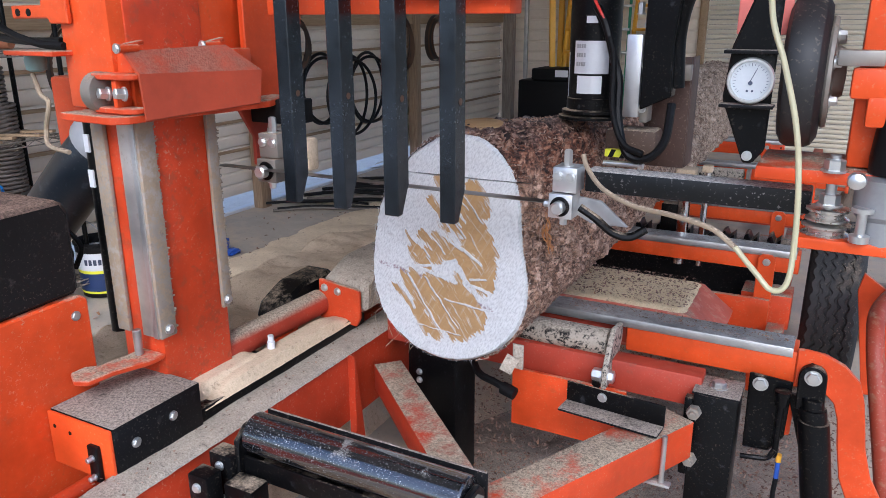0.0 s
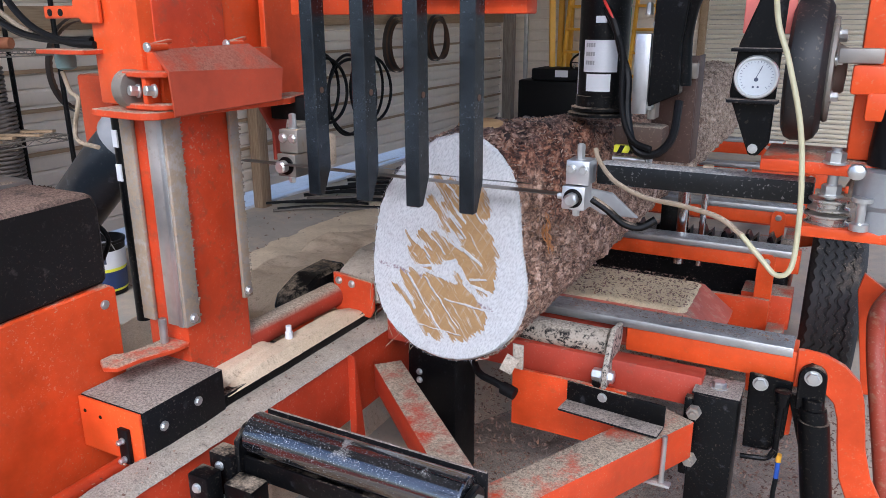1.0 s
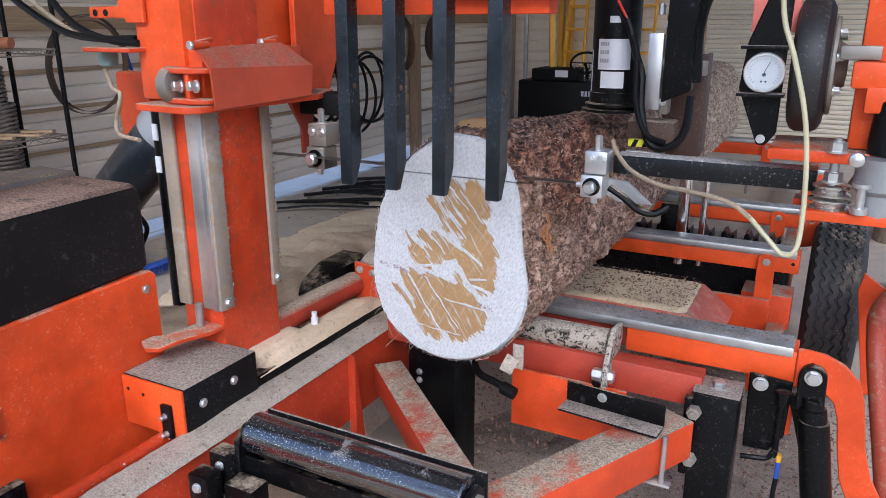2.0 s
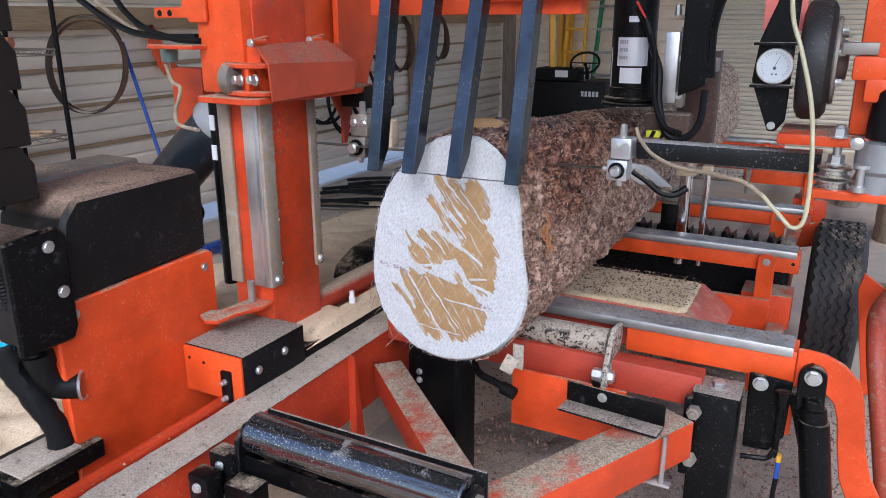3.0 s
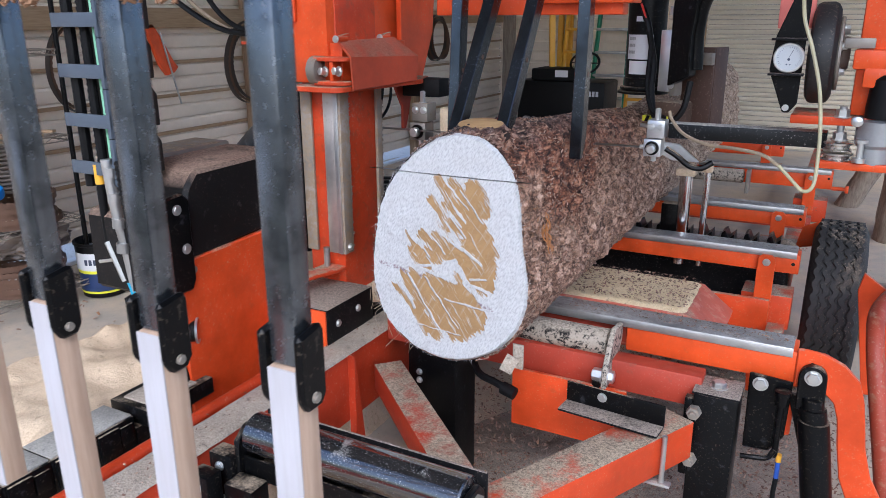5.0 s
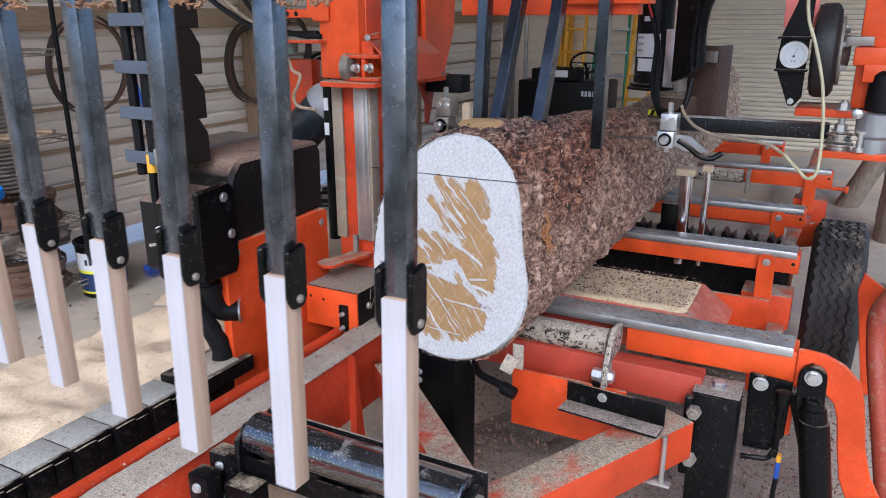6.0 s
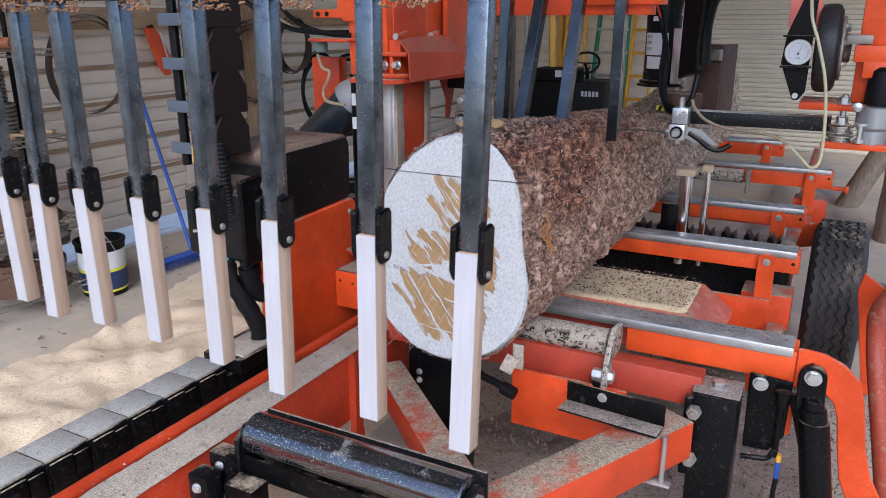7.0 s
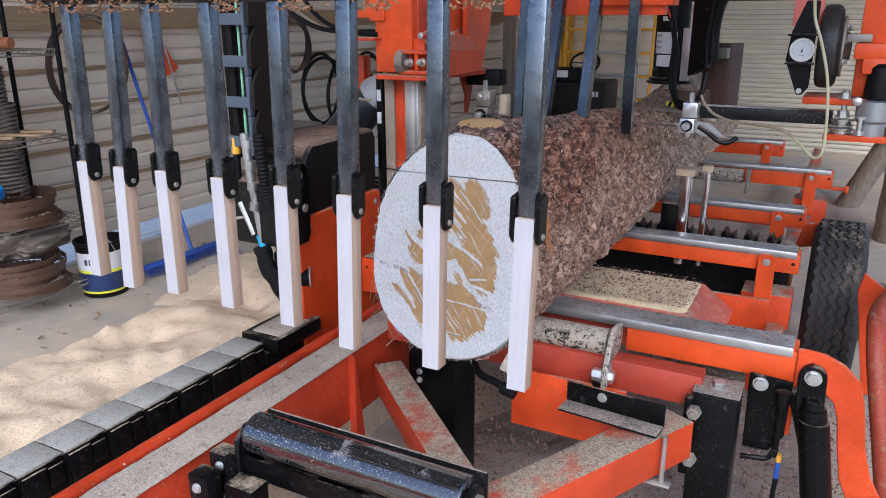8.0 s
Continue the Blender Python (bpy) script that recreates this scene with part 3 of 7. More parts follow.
def ground_sheet():
    bm = B()
    box(bm, -300, 300, -300, 300, -0.30, -0.02, 0)
    solid("ground", bm, EARTH, "bare earth and dry grass round the shed", "ground", kind="structure")
    bm = B()
    n = 90
    vs = [[bm.verts.new((-4.9 + 9.4 * i / n, -1.6 + 12.6 * j / n, 0.012 * noise.noise(Vector((i * 0.13, j * 0.16, 3))) * (1 if 0 < i < n and 0 < j < n else 0))) for i in range(n + 1)] for j in range(n + 1)]
    for j in range(n):
        for i in range(n):
            bm.faces.new((vs[j][i], vs[j][i + 1], vs[j + 1][i + 1], vs[j + 1][i]))
    solid("floor", bm, FLOOR, "concrete shed floor strewn with pale sawdust", "floor", kind="structure")


def outside():
    # Pale strip added so the gap under the wall reads as bright daylight.
    bm = B()
    box(bm, -9.0, WALL_X - 0.12, -6.0, 14.0, -0.019, 0.004, 0)
    solid("daylight_apron", bm, DAYLIT_GROUND, "pale strip added to read as daylight outside the wall", "gravel", kind="structure")


def left_wall():
    wall = thing("wall_west", (WALL_X, 4.5, 0), "shed wall of cream metal siding on wooden rails", "wall", kind="structure")
    bm = B()
    box(bm, WALL_X - 0.10, WALL_X - 0.03, -1.6, BACK_Y, 0.16, 4.0, 0)
    part("backing", bm, SIDING, wall)
    z = 0.15
    base = None
    while z < 3.9:
        if base is None:
            bm = B()
            prism(bm, [(WALL_X - 0.03, 0.0), (WALL_X - 0.012, 0.004), (WALL_X - 0.004, 0.02), (WALL_X, 0.085), (WALL_X - 0.012, 0.10), (WALL_X - 0.03, 0.104)], "y", -1.6, BACK_Y, 0)
            base = part("siding_board", bm, SIDING, wall, at=(WALL_X, 4.5, 0))
            base.location.z = z
        else:
            ob = base.copy()
            scene.collection.objects.link(ob)
            ob.location.z = z
        z += 0.107
    for z in (0.55, 0.80, 1.08, 1.33):
        bm = B()
        box(bm, WALL_X + 0.001, WALL_X + 0.022, -1.6, BACK_Y, z - 0.012, z + 0.014, 0.002)
        part("rail", bm, WOOD_STUD, wall, "brown wooden wall rail")
    bm = B()
    box(bm, WALL_X + 0.001, WALL_X + 0.09, -1.6, BACK_Y, 1.585, 1.73, 0.004)
    part("girt", bm, WOOD_STUD, wall, "thick brown wooden girt")
    for y in (5.1, 7.9):
        bm = B()
        box(bm, WALL_X + 0.024, WALL_X + 0.13, y - 0.06, y + 0.06, 0.0, 3.4, 0.004)
        part("post", bm, WOOD_POST, wall)
    # White strip stands in for daylight showing through the gap under the wall.
    bm = B()
    for j in range(24):
        y = -1.5 + j * 0.5
        box(bm, WALL_X - 0.06, WALL_X + 0.025, y, y + 0.497, 0.0, 0.030, 0.006)
    part("sill", bm, WHITE_LABEL, wall, "white strip standing in for daylight under the wall")


def back_wall():
    wall = thing("wall_north", (-1.5, BACK_Y, 0), "shed end wall of cream siding round a shutter door", "wall", kind="structure")
    x0, x1 = -1.72, 1.6
    for a, b, lo, hi in ((WALL_X, x0, 0, 4.2), (x1, 2.3, 0, 4.2), (x0, x1, 2.7, 4.2)):
        bm = B()
        box(bm, a, b, BACK_Y, BACK_Y + 0.12, lo, hi, 0)
        part("backing", bm, SIDING, wall)
    z, base = 0.0, None
    while z < 3.4:
        if base is None:
            bm = B()
            prism(bm, [(BACK_Y - 0.004, 0.0), (BACK_Y - 0.018, 0.006), (BACK_Y - 0.022, 0.12), (BACK_Y - 0.004, 0.134)], "x", WALL_X, x0 - 0.1, 0)
            base = part("siding_board", bm, SIDING, wall, at=(-1.5, BACK_Y, 0))
        else:
            ob = base.copy()
            scene.collection.objects.link(ob)
            ob.location.z = z
        z += 0.15
    for a in (x0 - 0.1, x1):
        bm = B()
        box(bm, a, a + 0.1, BACK_Y - 0.05, BACK_Y + 0.02, 0, 2.8, 0.005)
        part("door_jamb", bm, WOOD_STUD, wall)
    door = thing("roller_door", (0, BACK_Y, 0), "closed beige roller shutter door of narrow slats", "door", kind="structure")
    z, base = 0.0, None
    while z < 2.7:
        if base is None:
            bm = B()
            prism(bm, [(BACK_Y + 0.012, 0.0), (BACK_Y - 0.004, 0.006), (BACK_Y - 0.012, 0.028), (BACK_Y - 0.004, 0.050), (BACK_Y + 0.012, 0.056)], "x", x0, x1, 0)
            base = part("slat", bm, SHUTTER, door, at=(0, BACK_Y, 0))
        else:
            ob = base.copy()
            scene.collection.objects.link(ob)
            ob.location.z = z
        z += 0.06


def roof():
    # Roof is out of view; its extent is set to shape the daylight.
    bm = B()
    prism(bm, [(WALL_X - 0.3, 3.9), (-1.1, 4.8), (2.3, 3.9), (2.3, 4.0), (-1.1, 4.92), (WALL_X - 0.3, 4.0)], "y", -1.2, BACK_Y + 0.3, 0)
    for j in range(7):
        y = -1.0 + j * 1.9
        beam(bm, (WALL_X, y, 3.84), (-1.1, y, 4.72), 0.06, 0.14, 0)
        beam(bm, (-1.1, y, 4.72), (2.2, y, 3.84), 0.06, 0.14, 0)
    solid("ceiling", bm, ROOF, "unseen grey metal roof on rafters, sized to shape daylight", "ceiling", kind="structure")
    # Posts added out of view along the roof's open edge.
    for y in (-1.05, 2.5, 6.5):
        bm = B()
        box(bm, 2.1, 2.25, y - 0.07, y + 0.07, -0.02, 3.9, 0.006)
        solid("unseen_post", bm, WOOD_POST, "unseen timber post added at the roof's open side", "post", kind="structure", at=(2.17, y, 0))


ground_sheet(), outside(), left_wall(), back_wall(), roof()


# ---- the log ----
LOG_C, LOG_Y0, LOG_Y1 = (-0.880, 1.062), 1.67, 5.75
KERF_Z = 1.265


def log_radius(a):
    """Distance from the heart to the bark at the angle a in the end's plane."""
    r = 0.2690
    for k, (c, s) in enumerate(((0.0079, -0.0118), (-0.0428, 0.0109), (-0.0077, -0.0075), (-0.0027, -0.0069), (0.0019, -0.0008)), 1):
        r += c * math.cos(k * a) + s * math.sin(k * a)
    return r + 0.004


def sunk(y):
    """How the log's top sinks along its middle and swells again at the far end."""
    dip = 1.0 - 0.24 * min(1.6, max(0.0, y - 2.0))
    k = min(1.0, max(0.0, (y - 4.1) / 0.9))
    return dip + (0.96 - dip) * k * k * (3 - 2 * k)


def build_log():
    log = thing("log", (LOG_C[0], LOG_Y0, LOG_C[1]), "thick conifer log, white-painted sawn end, shaggy brown bark", "log")
    seg, rows = 240, 420
    bm = B()
    rings = []
    for j in range(rows + 1):
        u = j / rows
        y = LOG_Y0 + (LOG_Y1 - LOG_Y0) * (u ** 1.25)
        ring = []
        for i in range(seg):
            a = 2 * math.pi * i / seg
            r = log_radius(a) * (1.0 - 0.035 * u)
            p = Vector((math.cos(a) * r, y, math.sin(a) * r))
            low = sunk(y) if math.sin(a) > 0 else 1.0
            d = noise.fractal(Vector((p.x * 22, y * 9, p.z * 22)), 0.7, 2.0, 4)
            e = noise.noise(Vector((p.x * 5, y * 2.2, p.z * 5)))
            f = noise.noise(Vector((p.x * 70, y * 34, p.z * 70)))
            k = min(1.0, (y - LOG_Y0) / 0.03 + 0.15)
            g = noise.cell_vector(Vector((p.x * 36 + 0.8 * d, y * 22, p.z * 36))).x
            r2 = r + k * (0.013 * d + 0.012 * e + 0.010 * f + 0.007 * (g - 0.5)) - 0.004
            ring.append(bm.verts.new((LOG_C[0] + math.cos(a) * r2, y, LOG_C[1] + math.sin(a) * r2 * low)))
        rings.append(ring)
    for a, b in zip(rings, rings[1:]):
        for i in range(seg):
            bm.faces.new((a[i], b[i], b[(i + 1) % seg], a[(i + 1) % seg]))
    bm.faces.new(rings[-1][::-1])
    part("bark", bm, BARK, log, "rough reddish and grey-brown bark")
    # the painted end, in two pieces with the saw's cut between them
    for lo, hi in ((-9, KERF_Z - 0.0014), (KERF_Z + 0.0014, 9)):
        bm = B()
        cols, per = 44, 200
        outer = []
        for i in range(per):
            a = 2 * math.pi * i / per
            r = log_radius(a) - 0.004 + 0.003 * noise.noise(Vector((a * 14, 0, 1))) + 0.0035 * noise.noise(Vector((a * 60, 0, 4)))
            outer.append((math.cos(a) * r, math.sin(a) * r))
        rr = []
        for k in range(1, cols + 1):
            q = k / cols
            ring = []
            for x, z in outer:
                xx, zz = LOG_C[0] + x * q, LOG_C[1] + z * q
                zz = min(max(zz, lo), hi)
                y = LOG_Y0 - 0.006 + 0.003 * noise.noise(Vector((xx * 25, 0, zz * 25))) + (0.010 if k == cols else 0.0) + 0.0012 * noise.noise(Vector((xx * 120, 0, zz * 120)))
                ring.append(bm.verts.new((xx, y, zz)))
            rr.append(ring)
        for a, b in zip(rr, rr[1:]):
            for i in range(per):
                bm.faces.new((a[i], a[(i + 1) % per], b[(i + 1) % per], b[i]))
        bm.faces.new(rr[0])
        bmesh.ops.dissolve_degenerate(bm, dist=0.00005, edges=bm.edges)
        bmesh.ops.recalc_face_normals(bm, faces=bm.faces)
        ob = part("painted_end", bm, LOG_END, log, "white sealing paint, scraped bare in brown streaks")
        if ob.data.polygons and sum(f.normal.y * f.area for f in ob.data.polygons) > 0:
            ob.data.flip_normals()
    # dark strip behind the gap, standing in for the shade inside the cut
    bm = B()
    box(bm, LOG_C[0] - 0.140, LOG_C[0] + 0.186, LOG_Y0 + 0.006, LOG_Y0 + 0.012, KERF_Z - 0.006, KERF_Z + 0.006, 0)
    part("cut_shade", bm, CHAIN_DARK, log, "dark strip for the shade in the saw cut")
    # stub of a cut branch on top
    bm = B()
    lathe(bm, (-0.845, 1.81, 1.30), (0.02, -0.10, 1), [(0.0, 0.112), (0.04, 0.092), (0.068, 0.074), (0.082, 0.062)], 40)
    for v in bm.verts:
        v.co += 0.006 * noise.noise_vector(v.co * 30)
    part("branch_collar", bm, BARK, log)
    bm = B()
    lathe(bm, (-0.8436, 1.8025, 1.380), (0.02, -0.10, 1), [(0.0, 0.060), (0.004, 0.060), (0.006, 0.054)], 36)
    part("branch_stub", bm, HEARTWOOD, log, "pale sawn branch stub")
    # shaggy flakes of bark
    rnd = random.Random(4)
    bm = B()
    for k in range(8000):
        y = LOG_Y0 + 0.01 + 2.7 * rnd.random() ** 1.5
        a = rnd.uniform(-1.3, 1.95)
        r = log_radius(a) * (1.0 - 0.035 * (y - LOG_Y0) / 4.08) - 0.002 + 0.012 * noise.noise(Vector((math.cos(a) * 1.2, y * 2.2, math.sin(a) * 1.5)))
        c = Vector((LOG_C[0] + math.cos(a) * r, y, LOG_C[1] + math.sin(a) * r * (sunk(y) if a > 0 else 1.0)))
        out = Vector((math.cos(a), 0, math.sin(a)))
        along = Vector((rnd.uniform(-0.4, 0.4), 1, rnd.uniform(-0.4, 0.4)))
        along = (along - out * along.dot(out)).normalized()
        if rnd.random() < 0.3:
            along = (along + out.cross(along) * rnd.uniform(-1.2, 1.2)).normalized()
        lift = rnd.uniform(0.05, 0.5)
        along = (along + out * lift * rnd.choice((-1, 1))).normalized()
        across = out.cross(along).normalized()
        up = along.cross(across)
        big = 1.0 if rnd.random() < 0.9 else 1.6
        L, W, T = rnd.uniform(0.006, 0.016) * big, rnd.uniform(0.0015, 0.0045) * big, rnd.uniform(0.0008, 0.0025)
        t0 = [c - along * L / 2 - across * W / 2, c - along * L / 2 + across * W / 2, c + along * L / 2 + across * W * 0.3, c + along * L / 2 - across * W * 0.3]
        lo = [bm.verts.new(p) for p in t0]
        hi = [bm.verts.new(p + up * T) for p in t0]
        bm.faces.new(hi), bm.faces.new(lo[::-1])
        for i in range(4):
            bm.faces.new((lo[i], lo[(i + 1) % 4], hi[(i + 1) % 4], hi[i]))
    tagged(part("bark_flake", bm, FLAKES, log, "loose shredded bark flakes"), kind="stuff")
    # torn fibres round the painted end
    bm = B()
    for k in range(300):
        a = rnd.uniform(0, 2 * math.pi)
        r = log_radius(a) - 0.004
        c = Vector((LOG_C[0] + math.cos(a) * r, LOG_Y0 - 0.002, LOG_C[1] + math.sin(a) * r))
        out = Vector((math.cos(a), rnd.uniform(-0.7, 0.3), math.sin(a))).normalized()
        t = Vector((-math.sin(a), 0, math.cos(a))) * rnd.uniform(-1.2, 1.2)
        d = (out + t).normalized()
        n = rnd.uniform(0.002, 0.008) if rnd.random() < 0.9 else rnd.uniform(0.008, 0.018)
        w = 0.00045
        s = d.orthogonal().normalized() * w
        vs = [bm.verts.new(c + s), bm.verts.new(c - s), bm.verts.new(c + d.cross(s).normalized() * w * 1.5), bm.verts.new(c + d * n)]
        for f in ((0, 1, 3), (1, 2, 3), (2, 0, 3)):
            bm.faces.new([vs[i] for i in f])
    tagged(part("torn_fibre", bm, WHITE_LABEL, log, "fine pale torn fibres"), kind="stuff")
    bm = B()
    for k in range(14):
        y = LOG_Y0 + rnd.uniform(0.0, 0.9)
        a = rnd.uniform(-0.5, 1.0)
        r = log_radius(a) + 0.006
        c = Vector((LOG_C[0] + math.cos(a) * r, y, LOG_C[1] + math.sin(a) * r))
        out = Vector((math.cos(a), 0, math.sin(a)))
        d = Vector((rnd.uniform(-0.3, 0.3), rnd.uniform(-1, 1), rnd.uniform(-1, 0.6))).normalized()
        m1 = c + d * rnd.uniform(0.015, 0.03) + out * rnd.uniform(0.002, 0.014)
        tube(bm, [c, m1, m1 + d * 0.02 - out * 0.006], 0.0009, 4, 3)
    tagged(part("bark_string", bm, HOSE_DUSTY, log, "stringy tan bark shreds"), kind="stuff")
    bm = B()
    for k in range(16):
        a = rnd.uniform(-2.75, -1.9) if k < 11 else rnd.uniform(2.6, 3.4)
        r = log_radius(a)
        c = Vector((LOG_C[0] + math.cos(a) * r, LOG_Y0 + rnd.uniform(0.0, 0.05), LOG_C[1] + math.sin(a) * r))
        d = Vector((rnd.uniform(-0.06, 0.05), rnd.uniform(-0.03, 0.05), -rnd.uniform(0.04, 0.11)))
        tube(bm, [c, c + d * 0.5 + Vector((rnd.uniform(-0.03, 0.02), 0, 0.015)), c + d], 0.0007, 4, 5)
    tagged(part("hanging_fibre", bm, HOSE_DUSTY, log, "long loose bark fibres hanging down"), kind="stuff")
    bm = B()
    for k in range(9):
        a0 = 0.22 + rnd.uniform(-0.10, 0.10)
        y = LOG_Y0 + 0.11 + rnd.uniform(-0.02, 0.03)
        pts = []
        for i in range(5):
            a = a0 + 0.12 - i * rnd.uniform(0.05, 0.09)
            r = log_radius(a) + 0.012 + 0.006 * math.sin(i * 1.7 + k)
            pts.append((LOG_C[0] + math.cos(a) * r, y + rnd.uniform(-0.006, 0.006) + 0.006 * i, LOG_C[1] + math.sin(a) * r))
        tube(bm, pts, rnd.uniform(0.0006, 0.0020), 5, 5)
    tagged(part("torn_strip", bm, TORN, log, "torn strip of bright orange inner bark"), kind="stuff")
    bm = B()
    box(bm, -0.690, -0.660, LOG_Y0 + 0.02, LOG_Y0 + 0.026, 0.755, 0.825, 0.001)
    obox(bm, pose(-0.69, LOG_Y0 - 0.002, 0.775, 0, 25, 12), 0.035, 0.006, 0.05, 0.001)
    part("bark_scrap", bm, SAWDUST_GREY, log, "grey hanging scrap of bark")


build_log()


# ---- the sawmill's bed ----
def build_bed():
    bed = thing("sawmill_bed", (-0.7, 2.5, 0), "orange steel sawmill bed with bunks, rail and legs", "sawmill bed")
    # main rail
    bm = B()
    box(bm, -1.40, -1.302, -0.6, 8.0, 0.38, 0.622, 0.004)
    rail = part("main_rail", bm, RAIL_SHADED, bed, "long orange rail with sawdust on top")
    bm = B()
    heap(bm, -1.408, -1.294, 0.1, 3.4, 0.6215, 0.020, 0.0095, 21.0, 0.22, 0.45)
    part("rail_cap", bm, SAWDUST_GREY, rail, "crust of grey sawdust along the rail")
    bm = B()
    cyl(bm, (-1.455, -0.6, 0.60), (-1.455, 8.0, 0.60), 0.020, seg=20)
    part("guide_rod", bm, RAIL_PAINT, bed, "round orange guide rod beside the rail")
    bm = B()
    prism(bm, [(1.79, 0.30), (1.84, 0.30), (1.80, 0.60), (1.79, 0.62)], "x", -1.302, -1.275, 0.002)
    part("rail_web", bm, RAIL_SHADED, bed, "thin orange stiffening web")
    # bunks
    tops = ((2.20, -0.02, 0.76, 0.10), (3.14, -0.07, 0.77, 0.085), (3.92, -0.09, 0.765, 0.085), (5.03, -0.0, 0.765, 0.11), (6.1, -0.35, 0.765, 0.11))
    for i, (y, xe, zt, hh) in enumerate(tops):
        x0 = -0.50 if i == 0 else -1.30
        bm = B()
        box(bm, x0, xe, y - 0.05, y + 0.05, zt - hh, zt - 0.006, 0.004)
        bunk = part("bunk", bm, ORANGE_CLEAN if i < 4 else ORANGE, bed, "orange box-section bunk across the bed")
        if i == 0:
            bm = B()
            box(bm, -1.30, -0.50, y - 0.02, y + 0.05, zt - hh + 0.01, zt - 0.008, 0.004)
            part("bunk_arm", bm, RUSTY, bunk, "dull red inner length of the bunk")
        bm = B()
        box(bm, -1.15, xe - 0.012, y - 0.054, y + 0.048, zt - 0.005, zt + 0.004, 0.003)
        part("wear_strip", bm, STEEL_STRIP, bunk, "bright steel wear strip along the bunk's top")
        bm = B()
        box(bm, -1.15, xe - 0.012, y - 0.0575, y - 0.0545, zt - 0.022, zt + 0.001, 0.001)
        part("strip_lip", bm, STEEL, bunk, "bright folded lip of the strip")
        if i:
            bm = B()
            prism(bm, [(xe - 0.15, 0.50), (xe - 0.085, 0.50), (xe - 0.085, zt - 0.03), (xe - 0.10, zt - 0.015), (xe - 0.135, zt - 0.015), (xe - 0.15, zt - 0.03)], "y", y - 0.070, y - 0.056, 0.002)
            part("stop_bar", bm, ORANGE_CLEAN, bunk, "flat orange upright bar bolted on")
            bolts(bunk, BOLT, (0, -1, 0), [(xe - 0.117, y - 0.071, zt - 0.045)], 0.012, 0.008)
            bm = B()
            cyl(bm, (xe - 0.022, y - 0.0515, zt - 0.045), (xe - 0.022, y - 0.0495, zt - 0.045), 0.007, seg=16)
            part("hole", bm, RUBBER, bunk, "dark bolt hole")
            bm = B()
            box(bm, xe - 0.20, xe - 0.01, y - 0.03, y + 0.12, 0.44, 0.58, 0.004)
            part("bunk_foot", bm, ORANGE_SANDY, bunk, "orange box foot under a layer of sawdust")
    # cross members under the log
    bm = B()
    box(bm, -1.30, -0.25, 2.03, 2.10, 0.58, 0.675, 0.004)
    part("cross_member", bm, RUSTY, bed, "dull red cross member")
    bm = B()
    box(bm, -0.81, -0.45, 1.985, 2.0, 0.405, 0.60, 0.003)
    part("skirt_plate", bm, ORANGE, bed, "orange skirt plate")
    bolts(bed, BOLT, (0, -1, 0), [(-0.62, 1.984, 0.57)], 0.007, 0.006)
    # roller before the first bunk
    bm = B()
    lathe(bm, (-0.95, 2.08, 0.705), (1, 0, 0), [(0, 0.03), (0.002, 0.042), (0.415, 0.042), (0.42, 0.03)], 28)
    part("dusty_roller", bm, CAKED, bed, "small black roller caked with sawdust")
    bm = B()
    prism(bm, [(1.975, 0.60), (2.02, 0.60), (2.135, 0.70), (2.135, 0.755), (2.05, 0.765), (2.015, 0.72), (1.980, 0.66)], "x", -0.525, -0.508, 0.003)
    br = part("roller_bracket", bm, CAKED, bed, "dusty bracket plate of the roller")
    bolts(br, BOLT, (-1, 0, 0), [(-0.527, 2.0, 0.632)], 0.020, 0.030)
    bolts(br, BOLT, (1, 0, 0), [(-0.507, 2.0, 0.632)], 0.020, 0.015)
    bm = B()
    cyl(bm, (-0.540, 2.0, 0.54), (-0.540, 2.0, 0.615), 0.018, seg=16)
    part("pivot_pin", bm, BLACK, br)
    # legs and braces near the camera
    bm = B()
    box(bm, -1.20, -1.02, 2.0, 2.16, 0.0, 0.60, 0.006)
    leg = part("leg", bm, BLACK, bed, "black square steel leg")
    bolts(leg, BOLT, (0, -1, 0), [(-1.155, 1.999, 0.50), (-1.155, 1.999, 0.47)], 0.009)
    bm = B()
    beam(bm, (-1.235, 1.925, 0.505), (-0.68, 1.41, 0.505), 0.095, 0.09, 0.004)
    part("diagonal_brace", bm, RAIL_SHADED, bed, "orange diagonal brace covered in grey sawdust")
    bm = B()
    beam(bm, (-0.78, 1.00, 0.520), (-0.300, 1.975, 0.520), 0.115, 0.115, 0.004)
    part("front_arm", bm, ORANGE_SANDY, bed, "thick orange diagonal arm strewn with dust")
    # black upright jack post
    bm = B()
    box(bm, -0.264, -0.144, 1.985, 2.10, 0.0, 0.645, 0.006)
    jack = part("jack_post", bm, BLACK, bed, "black square jack post with a bolted cap")
    bm = B()
    box(bm, -0.267, -0.141, 1.981, 2.103, 0.646, 0.653, 0.003)
    part("cap_plate", bm, BLACK_SANDY, jack)
    bolts(jack, STEEL, (0, 0, 1), [(-0.204, 2.04, 0.654)], 0.020, 0.016)
    bm = B()
    box(bm, -0.286, -0.2645, 1.990, 2.02, 0.38, 0.625, 0.003)
    part("flange", bm, BLACK, jack)
    for zb in (0.592, 0.442):
        bm = B()
        cyl(bm, (-0.256, 1.984, zb), (-0.256, 1.962, zb), 0.021, 0.019, 6)
        cyl(bm, (-0.256, 1.962, zb), (-0.256, 1.950, zb), 0.010, seg=12)
        part("hex_bolt", bm, STEEL_GRIMY, jack, "grimy hexagon bolt")
    # black angle bracket and its rod
    bm = B()
    obox(bm, pose(-0.455, 1.875, 0.620, 0, 0, -5), 0.285, 0.008, 0.062, 0.003)
